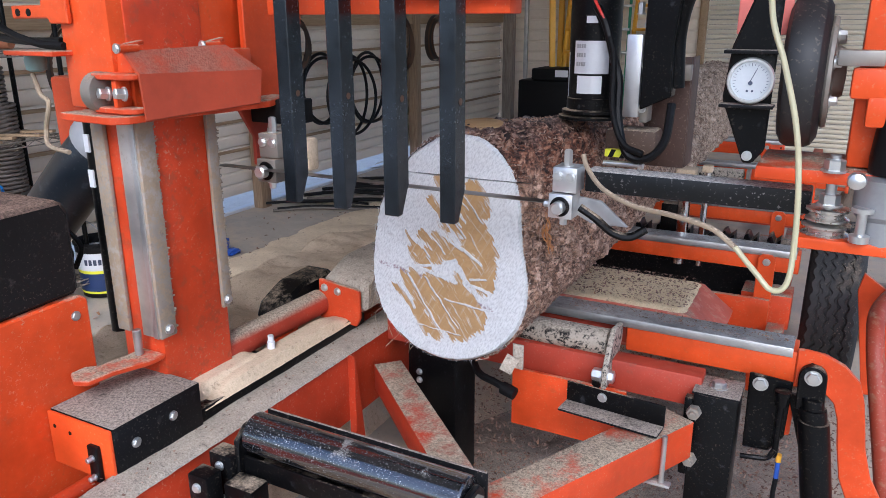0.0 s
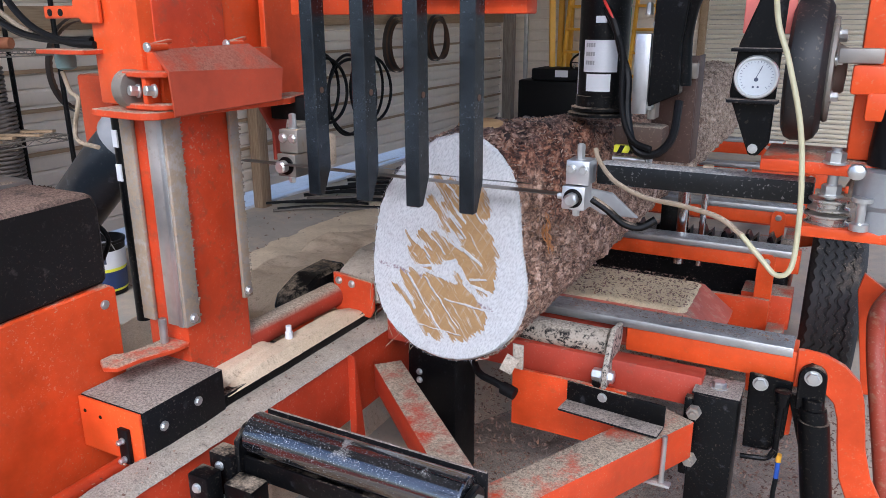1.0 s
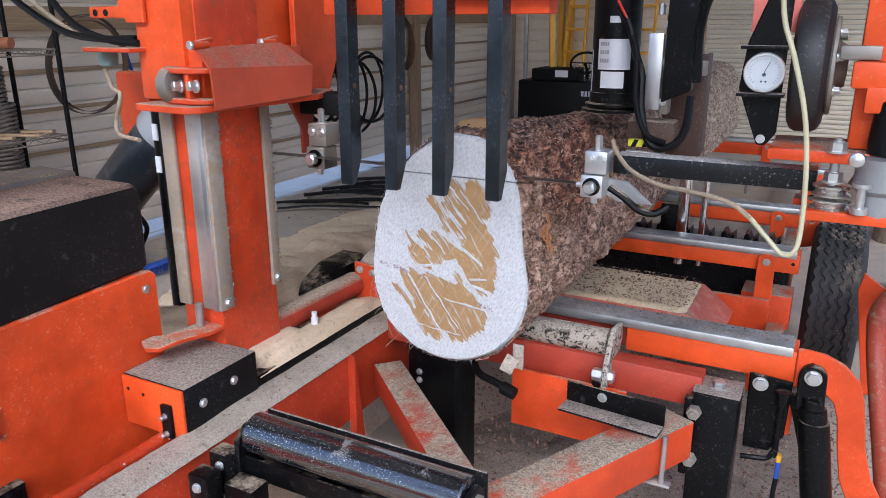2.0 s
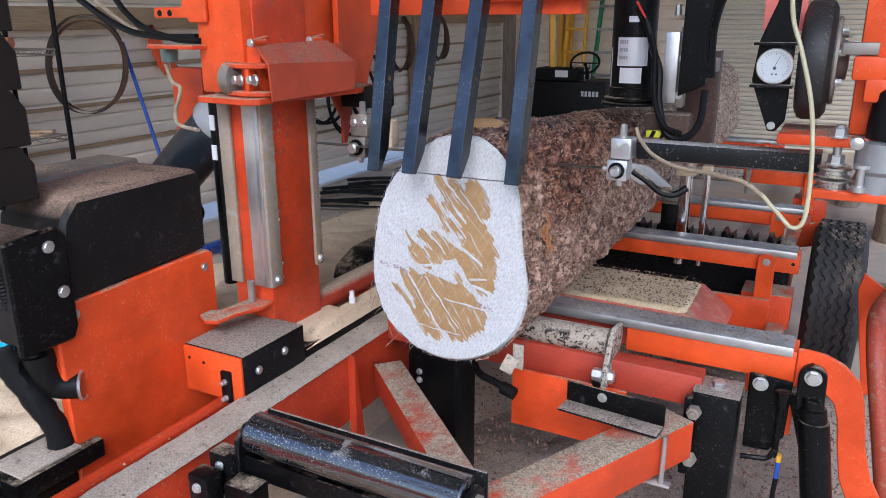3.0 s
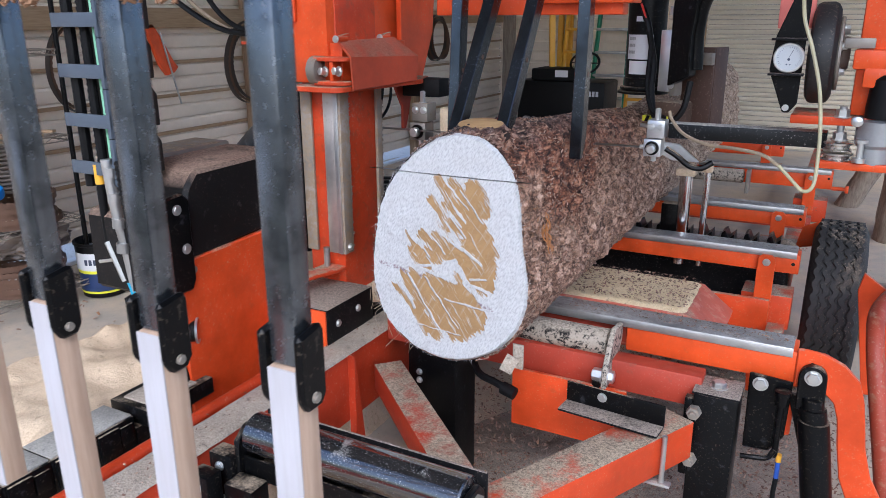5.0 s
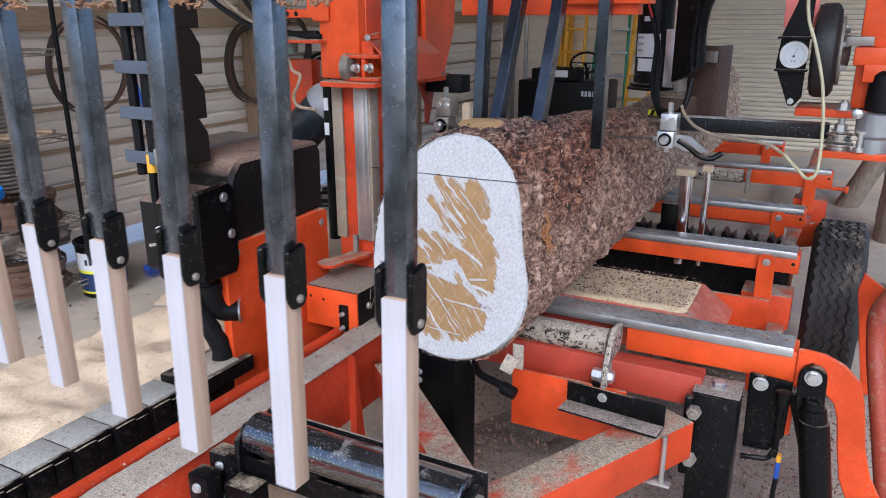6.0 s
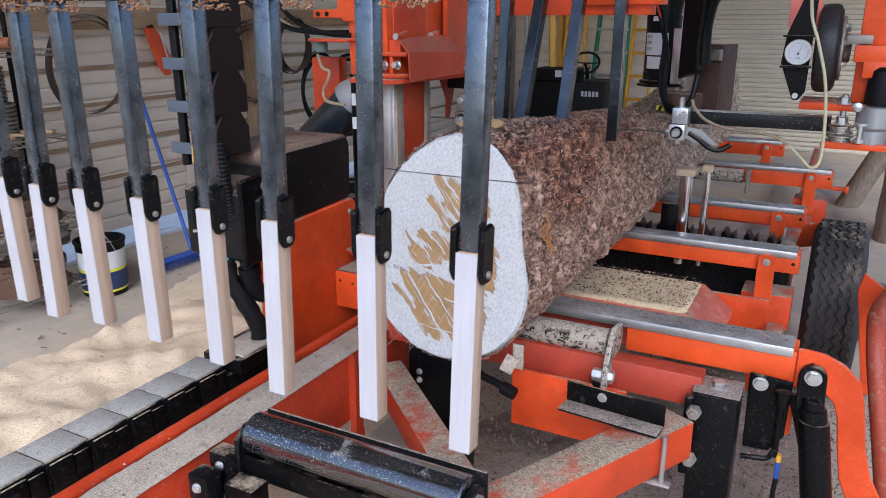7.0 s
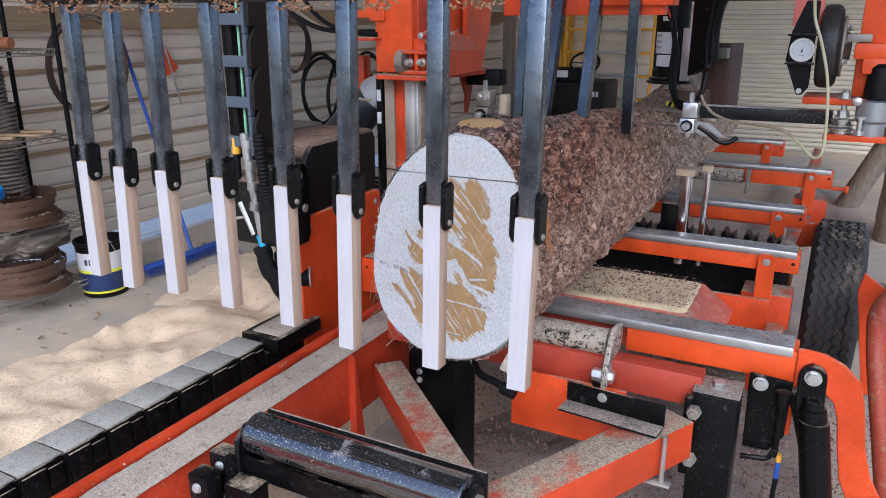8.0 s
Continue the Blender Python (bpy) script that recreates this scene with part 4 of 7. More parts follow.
    ang = part("angle_bracket", bm, BLACK, bed, "black angle-iron bracket with sawdust on its ledge")
    bm = B()
    obox(bm, pose(-0.458, 1.842, 0.588, 0, 0, -5), 0.285, 0.065, 0.007, 0.003)
    part("bracket_ledge", bm, BLACK_SANDY, ang)
    bolts(ang, BOLT, (0, -1, 0), [(-0.490, 1.873, 0.628)], 0.011, 0.006)
    bm = B()
    cyl(bm, (-0.300, 1.815, 0.45), (-0.300, 1.815, 0.59), 0.007, seg=12)
    box(bm, -0.345, -0.275, 1.800, 1.826, 0.442, 0.45, 0.002)
    part("drop_rod", bm, STEEL, ang, "thin steel drop rod")
    # outfeed roller in front
    bm = B()
    lathe(bm, (-1.148, 1.19, 0.700), (1, 0, 0), [(0, 0.030), (0.003, 0.047), (0.006, 0.050), (0.568, 0.050), (0.572, 0.047), (0.575, 0.030)], 48)
    roller = part("roller", bm, BLACK_GLOSS, bed, "glossy black steel outfeed roller")
    bm = B()
    box(bm, -1.175, -0.555, 1.150, 1.156, 0.60, 0.655, 0.002)
    box(bm, -1.175, -0.555, 1.156, 1.24, 0.60, 0.606, 0.002)
    part("roller_tray", bm, BLACK, roller, "black folded channel under the roller")
    for x in (-1.166, -0.572):
        bm = B()
        prism(bm, [(1.13, 0.56), (1.24, 0.56), (1.235, 0.70), (1.21, 0.728), (1.17, 0.728), (1.135, 0.70)], "x", x, x + 0.014, 0.003)
        part("end_plate", bm, BLACK, roller)
    bm = B()
    box(bm, -1.155, -0.560, 1.247, 1.255, 0.60, 0.732, 0.002)
    part("back_plate", bm, BLACK_SANDY, roller, "thin upright plate with a dusty edge")
    bm = B()
    cyl(bm, (-0.575, 1.19, 0.70), (-0.545, 1.19, 0.70), 0.016, seg=6)
    part("axle", bm, STEEL_GRIMY, roller)
    for x, y, z, s in ((-1.195, 1.135, 0.605, 0.07), (-1.20, 1.065, 0.585, 0.06)):
        bm = B()
        box(bm, x - s / 2, x + s / 2, y - 0.02, y + 0.03, z - 0.22, z + 0.06, 0.005)
        foot = part("mount", bm, BLACK, bed, "black bolted mounting bracket")
        bolts(foot, BOLT, (0.3, -1, 0), [(x, y - 0.021, z + 0.03), (x, y - 0.021, z - 0.06)], 0.010)
    bm = B()
    box(bm, -1.155, -1.07, 1.08, 1.14, 0.36, 0.62, 0.006)
    part("mount", bm, BLACK, bed)
    # hinged hook arm at the bunk's end
    hookpts = [(0.0, 0.768), (0.05, 0.764), (0.10, 0.742), (0.142, 0.700), (0.160, 0.64), (0.170, 0.58), (0.182, 0.50), (0.205, 0.42), (0.25, 0.34), (0.36, 0.26),
               (0.30, 0.20), (0.17, 0.30), (0.128, 0.40), (0.110, 0.50), (0.100, 0.58), (0.086, 0.625), (0.06, 0.650), (0.02, 0.655), (-0.02, 0.652), (-0.02, 0.768)]
    bm = B()
    prism(bm, hookpts, "y", 2.140, 2.156, 0.003)
    arm = part("hook_arm", bm, ORANGE, bed, "curved orange steel hook arm")
    bm = B()
    prism(bm, [(0.026 + 0.036 * math.cos(a), 0.700 + 0.036 * math.sin(a)) for a in (math.pi * i / 12 for i in range(13))] + [(-0.008, 0.60), (0.064, 0.60)], "y", 2.112, 2.136, 0.003)
    part("cylinder_eye", bm, BLACK, arm, "rounded black eye of the cylinder")
    bolts(arm, BOLT, (0, -1, 0), [(0.027, 2.111, 0.702)], 0.018, 0.010)
    bm = B()
    cyl(bm, (0.02, 2.1385, 0.728), (0.02, 2.1395, 0.728), 0.007, seg=16)
    part("hole", bm, RUBBER, arm)
    bm = B()
    lathe(bm, (0.018, 2.135, 0.73), (0, 0.0, -1), [(0.09, 0.02), (0.092, 0.030), (0.12, 0.030), (0.121, 0.036), (0.155, 0.036), (0.156, 0.042), (0.6, 0.042), (0.605, 0.03)], 24)
    for v in bm.verts:
        v.co.x += (0.73 - v.co.z) * 0.16
        v.co.y -= (0.73 - v.co.z) * 0.10
    part("hydraulic_cylinder", bm, BLACK, bed, "dusty black hydraulic cylinder")
    bm = B()
    prism(bm, [(-0.135, 0.68), (-0.02, 0.672), (-0.025, 0.50), (-0.06, 0.445), (-0.13, 0.44)], "y", 2.118, 2.132, 0.004)
    plate = part("clamp_plate", bm, BLACK, bed, "black pivot plate with a T-handle screw")
    bolts(plate, BOLT, (0, -1, 0), [(-0.103, 2.117, 0.652)], 0.017, 0.008)
    bm = B()
    lathe(bm, (-0.042, 2.095, 0.655), (0, 0, -1), [(0, 0.022), (0.012, 0.022), (0.014, 0.017), (0.045, 0.017), (0.046, 0.009), (0.2, 0.009), (0.21, 0.006)], 20)
    part("screw_handle", bm, BLACK, plate)
    bm = B()
    tube(bm, [(-0.042, 2.09, 0.47), (-0.06, 2.085, 0.442), (-0.10, 2.08, 0.436), (-0.13, 2.08, 0.432)], 0.008, 8)
    part("crank_rod", bm, BLACK, plate)
    bm = B()
    prism(bm, [(-0.03, 0.62), (0.0, 0.62), (0.10, 0.30), (0.06, 0.30)], "y", 2.16, 2.175, 0.003)
    part("link_bar", bm, BLACK, bed)
    bm = B()
    prism(bm, [(-0.04, 0.60), (-0.01, 0.60), (-0.012, 0.48), (-0.03, 0.47)], "y", 2.18, 2.2, 0.002)
    part("tab", bm, ORANGE, bed)
    # sloping sawdust-covered deck between the first two bunks
    bm = B()
    prism(bm, [(-0.93, 0.50), (-0.30, 0.50), (-0.27, 0.57), (-0.385, 0.66), (-0.93, 0.66)], "y", 2.53, 2.89, 0.004)
    deck = part("deck_box", bm, DECK_RED, bed, "orange box deck buried in fresh sawdust")
    bm = B()
    heap(bm, -0.93, -0.385, 2.53, 2.89, 0.66, 0.018, 0.015, 3.0, 0.06)
    part("sawdust_cover", bm, SAWDUST_YELLOW, deck, "yellow sawdust with bark bits")
    bm = B()
    box(bm, -0.36, -0.15, 2.905, 2.93, 0.50, 0.625, 0.004)
    box(bm, -0.145, -0.085, 2.52, 2.86, 0.45, 0.56, 0.004)
    part("deck_bracket", bm, ORANGE, bed)
    bm = B()
    prism(bm, [(2.42, 0.53), (2.44, 0.58), (2.47, 0.58), (2.60, 0.48), (2.60, 0.46), (2.45, 0.46)], "x", -0.165, -0.15, 0.002)
    part("latch", bm, ORANGE_CLEAN, bed, "small orange latch plate")
    # black chain turner trough between second and third bunk
    bm = B()
    box(bm, -1.0, -0.12, 3.34, 3.60, 0.46, 0.69, 0.006)
    # Second box is an added dark block for the shade under the bunks.
    box(bm, -1.0, -0.25, 3.62, 3.80, 0.34, 0.60, 0.006)
    tr = part("turner_track", bm, BLACK_SANDY, bed, "black chain turner track with cleats and shade block")
    for k in range(9):
        bm = B()
        x = -0.98 + k * 0.095
        prism(bm, [(x, 0.69), (x + 0.06, 0.69), (x + 0.058, 0.735), (x + 0.035, 0.71), (x + 0.02, 0.745), (x + 0.005, 0.735)], "y", 3.40, 3.50, 0.003)
        part("cleat", bm, BLACK, tr)
    bm = B()
    lathe(bm, (-0.14, 3.36, 0.66), (0, 1, 0), [(0, 0.03), (0.01, 0.06), (0.1, 0.06), (0.11, 0.03)], 24)
    part("sprocket", bm, BLACK, tr)
    # chrome side posts
    for x, r, zt in ((-0.560, 0.027, 1.0), (-0.475, 0.014, 1.02)):
        bm = B()
        cyl(bm, (x, 3.30, 0.60), (x, 3.30, zt), r, seg=24, chamfer=0.002)
        post = part("side_post", bm, CHROME, bed, "bright chrome side support post")
        bm = B()
        box(bm, x - r * 1.5, x + r * 1.5, 3.30 - r * 1.5, 3.30 + r * 1.5, zt, zt + 0.03, 0.006)
        part("post_cap", bm, SAWDUST, post)
    bm = B()
    box(bm, -0.66, -0.58, 3.32, 3.38, 0.60, 0.86, 0.004)
    part("post_guide", bm, BLACK, bed)
    # far roller and brackets at the fourth bunk
    bm = B()
    lathe(bm, (-0.95, 4.86, 0.715), (1, 0, 0), [(0, 0.03), (0.002, 0.042), (0.46, 0.042), (0.465, 0.03)], 24)
    part("dusty_roller", bm, CAKED, bed, "small black roller caked with sawdust")
    bm = B()
    prism(bm, [(4.80, 0.62), (4.92, 0.62), (4.92, 0.76), (4.82, 0.76)], "x", -0.47, -0.45, 0.003)
    part("roller_bracket", bm, STEEL_GRIMY, bed)
    bm = B()
    box(bm, -1.30, -0.08, 4.55, 4.62, 0.50, 0.57, 0.004)
    part("cross_member", bm, RUSTY, bed)
    bm = B()
    cyl(bm, (0.0, 4.95, 0.67), (0.08, 4.95, 0.67), 0.012, seg=12)
    box(bm, 0.07, 0.09, 4.93, 4.97, 0.65, 0.69, 0.004)
    part("pull_knob", bm, ORANGE_CLEAN, bed)
    # outer frame rail and fender
    bm = B()
    box(bm, -0.20, -0.12, 2.9, 8.0, 0.30, 0.44, 0.004)
    part("outer_rail", bm, ORANGE, bed)
    bm = B()
    tube(bm, [(0.30, 2.45, 0.06), (0.270, 2.46, 0.24), (0.225, 2.5, 0.47), (0.190, 2.58, 0.66), (0.20, 2.74, 0.72), (0.30, 3.05, 0.73)], 0.027, 16)
    part("fender_pipe", bm, FENDER, bed, "bent orange pipe beside the wheel")
    bm = B()
    prism(bm, [(-0.12, 0.58), (-0.095, 0.69), (-0.03, 0.72), (0.03, 0.735), (-0.03, 0.60)], "y", 3.86, 3.868, 0.002)
    part("fender_stay", bm, ORANGE_CLEAN, bed)
    bm = B()
    prism(bm, [(0.20, 0.3), (0.36, 0.3), (0.36, 0.62), (0.148, 0.77), (0.135, 0.70)], "y", 2.95, 2.97, 0.002)
    part("fender_plate", bm, ORANGE, bed)
    return bed


DECK_RED = paint("scuffed_pale_red_paint", (0.60, 0.14, 0.085), 0.5, dust=0.35, specks=0.7, worn=0.5, wear=(0.62, 0.30, 0.22), wear_at=0.52)
FENDER = paint("worn_red_pipe", (0.36, 0.055, 0.025), 0.5, dust=0.3, specks=0.8, worn=0.6, wear=(0.34, 0.17, 0.10), wear_at=0.52)
BLACK_GLOSS = paint("gloss_black_enamel", (0.008, 0.009, 0.012), 0.12, gloss=0.75, dust=0.20, specks=0.95, worn=0.08, wear=(0.06, 0.06, 0.07), grain=0.15, dust_colour=(0.6, 0.58, 0.55), speck_scale=330.0)
CAKED = paint("sawdust_caked_black", (0.010, 0.010, 0.011), 0.6, dust=0.9, specks=0.8, cake=0.7, gloss=0.25, dust_colour=(0.50, 0.44, 0.36))
gl = BLACK_GLOSS.node_tree.nodes["Principled BSDF"].inputs
gl["Coat Weight"].default_value, gl["Coat Roughness"].default_value, gl["Coat IOR"].default_value = 1.0, 0.10, 1.9
bed = build_bed()


def build_wheel():
    c = Vector((0.068, 3.62, 0.393))
    wheel = thing("trailer_wheel", c, "worn black trailer tyre with zigzag tread under the bed", "wheel")
    prof = [(-0.085, 0.20), (-0.10, 0.24), (-0.108, 0.29), (-0.104, 0.33), (-0.09, 0.354), (-0.078, 0.362), (0.078, 0.362), (0.09, 0.354), (0.104, 0.33), (0.108, 0.29), (0.10, 0.24), (0.085, 0.20)]
    prof = [(d * 1.02, r * 1.06) for d, r in prof]
    bm = B()
    seg = 72
    rings = [[bm.verts.new(c + Vector((d, r * math.cos(2 * math.pi * i / seg), r * math.sin(2 * math.pi * i / seg)))) for i in range(seg)] for d, r in prof]
    for a, b in zip(rings, rings[1:]):
        for i in range(seg):
            bm.faces.new((a[i], a[(i + 1) % seg], b[(i + 1) % seg], b[i]))
    bmesh.ops.recalc_face_normals(bm, faces=bm.faces)
    tyre = part("tyre", bm, RUBBER_TYRE, wheel, "dusty zigzag-tread tyre")
    for k in range(5):
        bm = B()
        x0 = -0.085 + k * 0.0355
        n = 180
        prev = None
        for i in range(n + 1):
            a = 2 * math.pi * i / n
            zig = 0.006 * (1 if i % 4 < 2 else -1) if 0 < k < 4 else 0.004 * (1 if i % 4 < 2 else -1)
            lo, hi = 0.380, 0.392
            row = [bm.verts.new(c + Vector((x0 + dx + zig, r * math.cos(a), r * math.sin(a)))) for dx, r in ((0.0, lo), (0.002, hi), (0.025, hi), (0.027, lo))]
            if prev:
                for q in range(3):
                    bm.faces.new((prev[q], prev[q + 1], row[q + 1], row[q]))
            prev = row
        bmesh.ops.recalc_face_normals(bm, faces=bm.faces)
        part("tread_rib", bm, RUBBER_TYRE, tyre)
    bm = B()
    lathe(bm, c + Vector((-0.09, 0, 0)), (1, 0, 0), [(0, 0.205), (0.02, 0.20), (0.03, 0.17), (0.12, 0.17), (0.15, 0.19), (0.18, 0.205)], 40)
    part("rim", bm, STEEL_GRIMY, wheel, "grimy steel rim")


build_wheel()


# ---- the saw head, which travels along the rail ----
HEAD = (-1.5, 1.2, 0.62)
FINGER_X = (-1.056, -0.925, -0.796, -0.666)
PIVOT_Y, PIVOT_Z = 1.293, 1.80


def build_head():
    head = thing("saw_head", HEAD, "orange bandsaw head with mast, motor and guides on rails", "saw head")
    # mast
    bm = B()
    box(bm, -1.632, -1.482, 1.237, 1.474, 0.66, 1.95, 0.006)
    mast = part("mast", bm, MAST, head, "square orange mast")
    for x0, x1, y0, m in ((-1.634, -1.590, 1.223, CRUST), (-1.540, -1.496, 1.223, SLIDE), (-1.495, -1.478, 1.218, STEEL_STRIP)):
        bm = B()
        box(bm, x0, x1, y0, 1.235, 0.86, 1.424, 0.002)
        part("slide_strip", bm, m, mast, "scuffed steel slide strip")
    for y0, y1, zb in ((1.222, 1.272, 0.86), (1.446, 1.478, 0.87)):
        bm = B()
        box(bm, -1.480, -1.468, y0, y1, zb, 1.424, 0.002)
        strip = part("slide_strip", bm, CRUST, mast, "sawdust-caked steel slide strip")
        # ragged crust along the strip's edge
        bm = B()
        rnd = random.Random(int(y0 * 1000))
        for k in range(170):
            z = rnd.uniform(zb, 1.42)
            c = (-1.472 + rnd.uniform(-0.004, 0.004), y1 + rnd.uniform(-0.003, 0.004), z)
            obox(bm, Matrix.Translation(c) @ Euler((rnd.random() * 3, rnd.random() * 3, rnd.random() * 3)).to_matrix().to_4x4(), rnd.uniform(0.002, 0.004), rnd.uniform(0.002, 0.004), rnd.uniform(0.003, 0.008), 0)
        tagged(part("dust_crust", bm, CRUST, strip, "brown crust of damp sawdust"), kind="stuff")
        bolts(mast, BOLT, (1, 0, 0), [(-1.467, (y0 + y1) / 2, zb + 0.022)], 0.011, 0.009)
    # black lift strut beside it
    bm = B()
    cyl(bm, (-1.668, 1.255, 0.84), (-1.668, 1.255, 1.425), 0.022, seg=24)
    strut = part("lift_strut", bm, BLACK, head, "slim black lift strut")
    for z in (1.33, 1.24):
        bm = B()
        box(bm, -1.676, -1.658, 1.2305, 1.2350, z, z + 0.045, 0)
        part("label", bm, WHITE_LABEL, strut, "small white label")
    # carriage
    bm = B()
    box(bm, -1.652, -1.487, 1.195, 1.660, 1.448, 2.0, 0.006)
    car = part("carriage", bm, ORANGE_CLEAN, head, "orange carriage box round the mast")
    bm = B()
    box(bm, -1.486, -1.437, 1.205, 1.60, 1.448, 1.575, 0.004)
    part("flap_bracket", bm, ORANGE, car)
    bm = B()
    prism(bm, [(-1.615, 1.135), (-1.43, 1.12), (-1.40, 1.15), (-1.40, 1.20), (-1.35, 1.56), (-1.40, 1.70), (-1.46, 1.70), (-1.615, 1.70)], "z", 1.425, 1.443, 0.002)
    part("carriage_foot", bm, ORANGE_SANDY, car, "orange foot flange")
    bm = B()
    prism(bm, [(1.60, 1.95), (1.88, 1.95), (1.84, 1.60), (1.75, 1.42), (1.60, 1.42)], "x", -1.475, -1.455, 0.003)
    part("gusset_plate", bm, ORANGE, car, "flared orange gusset plate")
    bm = B()
    prism(bm, [(1.56, 1.42), (1.70, 1.42), (1.66, 1.30), (1.64, 1.25), (1.62, 1.25), (1.62, 1.33)], "x", -1.475, -1.463, 0.002)
    part("guide_hanger", bm, RUSTY, car, "dull red triangular hanger")
    # hinged flap cover
    flap = [(-1.437, 1.182, 1.578), (-1.392, 1.180, 1.530), (-1.388, 1.183, 1.428), (-1.350, 1.520, 1.438), (-1.352, 1.535, 1.520), (-1.415, 1.478, 1.584)]
    bm = B()
    f0 = [bm.verts.new(p) for p in flap]
    a = bm.faces.new((f0[0], f0[1], f0[4], f0[5]))
    b = bm.faces.new((f0[1], f0[2], f0[3], f0[4]))
    g = bmesh.ops.extrude_face_region(bm, geom=[a, b])
    bmesh.ops.translate(bm, verts=[v for v in g["geom"] if isinstance(v, bmesh.types.BMVert)], vec=(0.006, -0.001, 0.004))
    bmesh.ops.recalc_face_normals(bm, faces=bm.faces)
    flapob = part("flap_cover", bm, FLAP, car, "bent orange flap cover filmed with dust")
    for y in (1.195, 1.450):
        bm = B()
        cyl(bm, (-1.432, y - 0.03, 1.588), (-1.432, y + 0.025, 1.588), 0.010, seg=14)
        hinge = part("hinge", bm, ORANGE, flapob)
        bolts(hinge, BOLT, (0, -1, 0), [(-1.432, y - 0.03, 1.588)], 0.009, 0.005)
        bm = B()
        obox(bm, pose(-1.436, y + 0.02, 1.597, 8, 0, 0), 0.018, 0.05, 0.010, 0.004)
        part("hinge_leaf", bm, ORANGE_SANDY, hinge)
    # slotted lug with pins and roller
    for z in (1.445, 1.520):
        bm = B()
        prism(bm, [(-1.535, 1.20), (-1.54, 1.175), (-1.515, 1.155), (-1.42, 1.15), (-1.395, 1.17), (-1.395, 1.20)], "z", z, z + 0.014, 0.003)
        part("lug", bm, ORANGE_SANDY, car, "rounded orange lug")
    bm = B()
    box(bm, -1.458, -1.444, 1.16, 1.20, 1.458, 1.52, 0.002)
    part("lug_web", bm, ORANGE, car)
    bm = B()
    lathe(bm, (-1.535, 1.18, 1.490), (1, 0, 0), [(0, 0.02), (0.002, 0.046), (0.034, 0.046), (0.036, 0.02)], 32)
    part("lug_roller", bm, STEEL_GRIMY, car, "rust-brown steel roller")
    bolts(car, BOLT, (-0.3, -1, 0.1), [(-1.478, 1.165, 1.488), (-1.425, 1.165, 1.490)], 0.013, 0.022)
    bolts(car, STEEL, (-1, 0, 0), [(-1.537, 1.18, 1.490)], 0.014, 0.012)
    # upper lug plate with holes, stop tab and knob
    bm = B()
    prism(bm, [(-1.80, 1.652), (-1.67, 1.652), (-1.665, 1.640), (-1.60, 1.640), (-1.60, 1.80), (-1.68, 1.80), (-1.69, 1.682), (-1.80, 1.682)], "y", 1.178, 1.192, 0.003)
    lugp = part("lug_plate", bm, ORANGE_CLEAN, car, "flat orange lug plate with bolt holes")
    for x in (-1.775, -1.735):
        bm = B()
        cyl(bm, (x, 1.1765, 1.666), (x, 1.1775, 1.666), 0.009, seg=14)
        part("hole", bm, RUBBER, lugp)
    bm = B()
    prism(bm, [(-1.80, 1.14), (-1.62, 1.14), (-1.62, 1.22), (-1.80, 1.20)], "z", 1.568, 1.580, 0.002)
    part("stop_tab", bm, ORANGE_SANDY, car)
    bm = B()
    lathe(bm, (-1.80, 1.22, 1.575), (0, 0, -1), [(0, 0.022), (0.02, 0.026), (0.045, 0.024), (0.05, 0.015)], 20)
    part("knob", bm, KNOB, car, "faded green-grey knob")
    bm = B()
    box(bm, -1.96, -1.82, 1.36, 1.42, 1.22, 1.50, 0.01)
    part("side_box", bm, ORANGE, head, "orange housing behind the mast")
    # pipes behind the mast
    for pts, r, m in (([(-2.3, 1.15, 1.85), (-2.1, 1.18, 1.70), (-1.95, 1.20, 1.62), (-1.80, 1.20, 1.60), (-1.66, 1.2, 1.60)], 0.010, PLASTIC_BLACK),
                      ([(-2.05, 1.2, 1.90), (-2.0, 1.2, 1.74), (-1.9, 1.2, 1.64), (-1.75, 1.19, 1.597), (-1.64, 1.19, 1.59)], 0.009, RUBBER),
                      ([(-2.25, 1.2, 1.88), (-2.1, 1.2, 1.73), (-1.98, 1.21, 1.645), (-1.88, 1.22, 1.60)], 0.007, HOSE_DUSTY),
                      ([(-1.82, 1.22, 1.52), (-1.80, 1.22, 1.47), (-1.76, 1.21, 1.455), (-1.77, 1.21, 1.42), (-1.80, 1.22, 1.38), (-1.77, 1.2, 1.345), (-1.68, 1.19, 1.335)], 0.006, HOSE_DUSTY)):
        part("cable", tube(B(), pts, r, 8), m, car)
    # dust chute and duct
    bm = B()
    lathe(bm, (-1.735, 1.34, 1.345), (-0.60, -0.04, -0.56), [(0, 0.060), (0.03, 0.076), (0.14, 0.082), (0.72, 0.082), (0.73, 0.07)], 28)
    part("dust_duct", bm, DUCT, head, "slanting blue-grey plastic dust duct")
    bm = B()
    lathe(bm, (-1.728, 1.34, 1.352), (-0.60, -0.04, -0.56), [(-0.11, 0.030), (-0.01, 0.078), (0.015, 0.085), (0.03, 0.085), (0.034, 0.06)], 28)
    part("duct_collar", bm, SHEET, head, "pale translucent duct collar")
    # left blade guide
    guide_block(head, Vector((-1.352, 1.535, 1.258)), 1.22, STEEL_GRIMY)
    bm = B()
    box(bm, -1.300, -1.262, 1.60, 1.65, 1.25, 1.34, 0.010)
    part("guide_mount", bm, SAWDUST, head, "block crusted in sawdust")
    bm = B()
    box(bm, -1.455, -1.30, 1.60, 1.68, 1.375, 1.44, 0.004)
    part("guide_arm", bm, RUBBER, head)
    # blade
    bm = B()
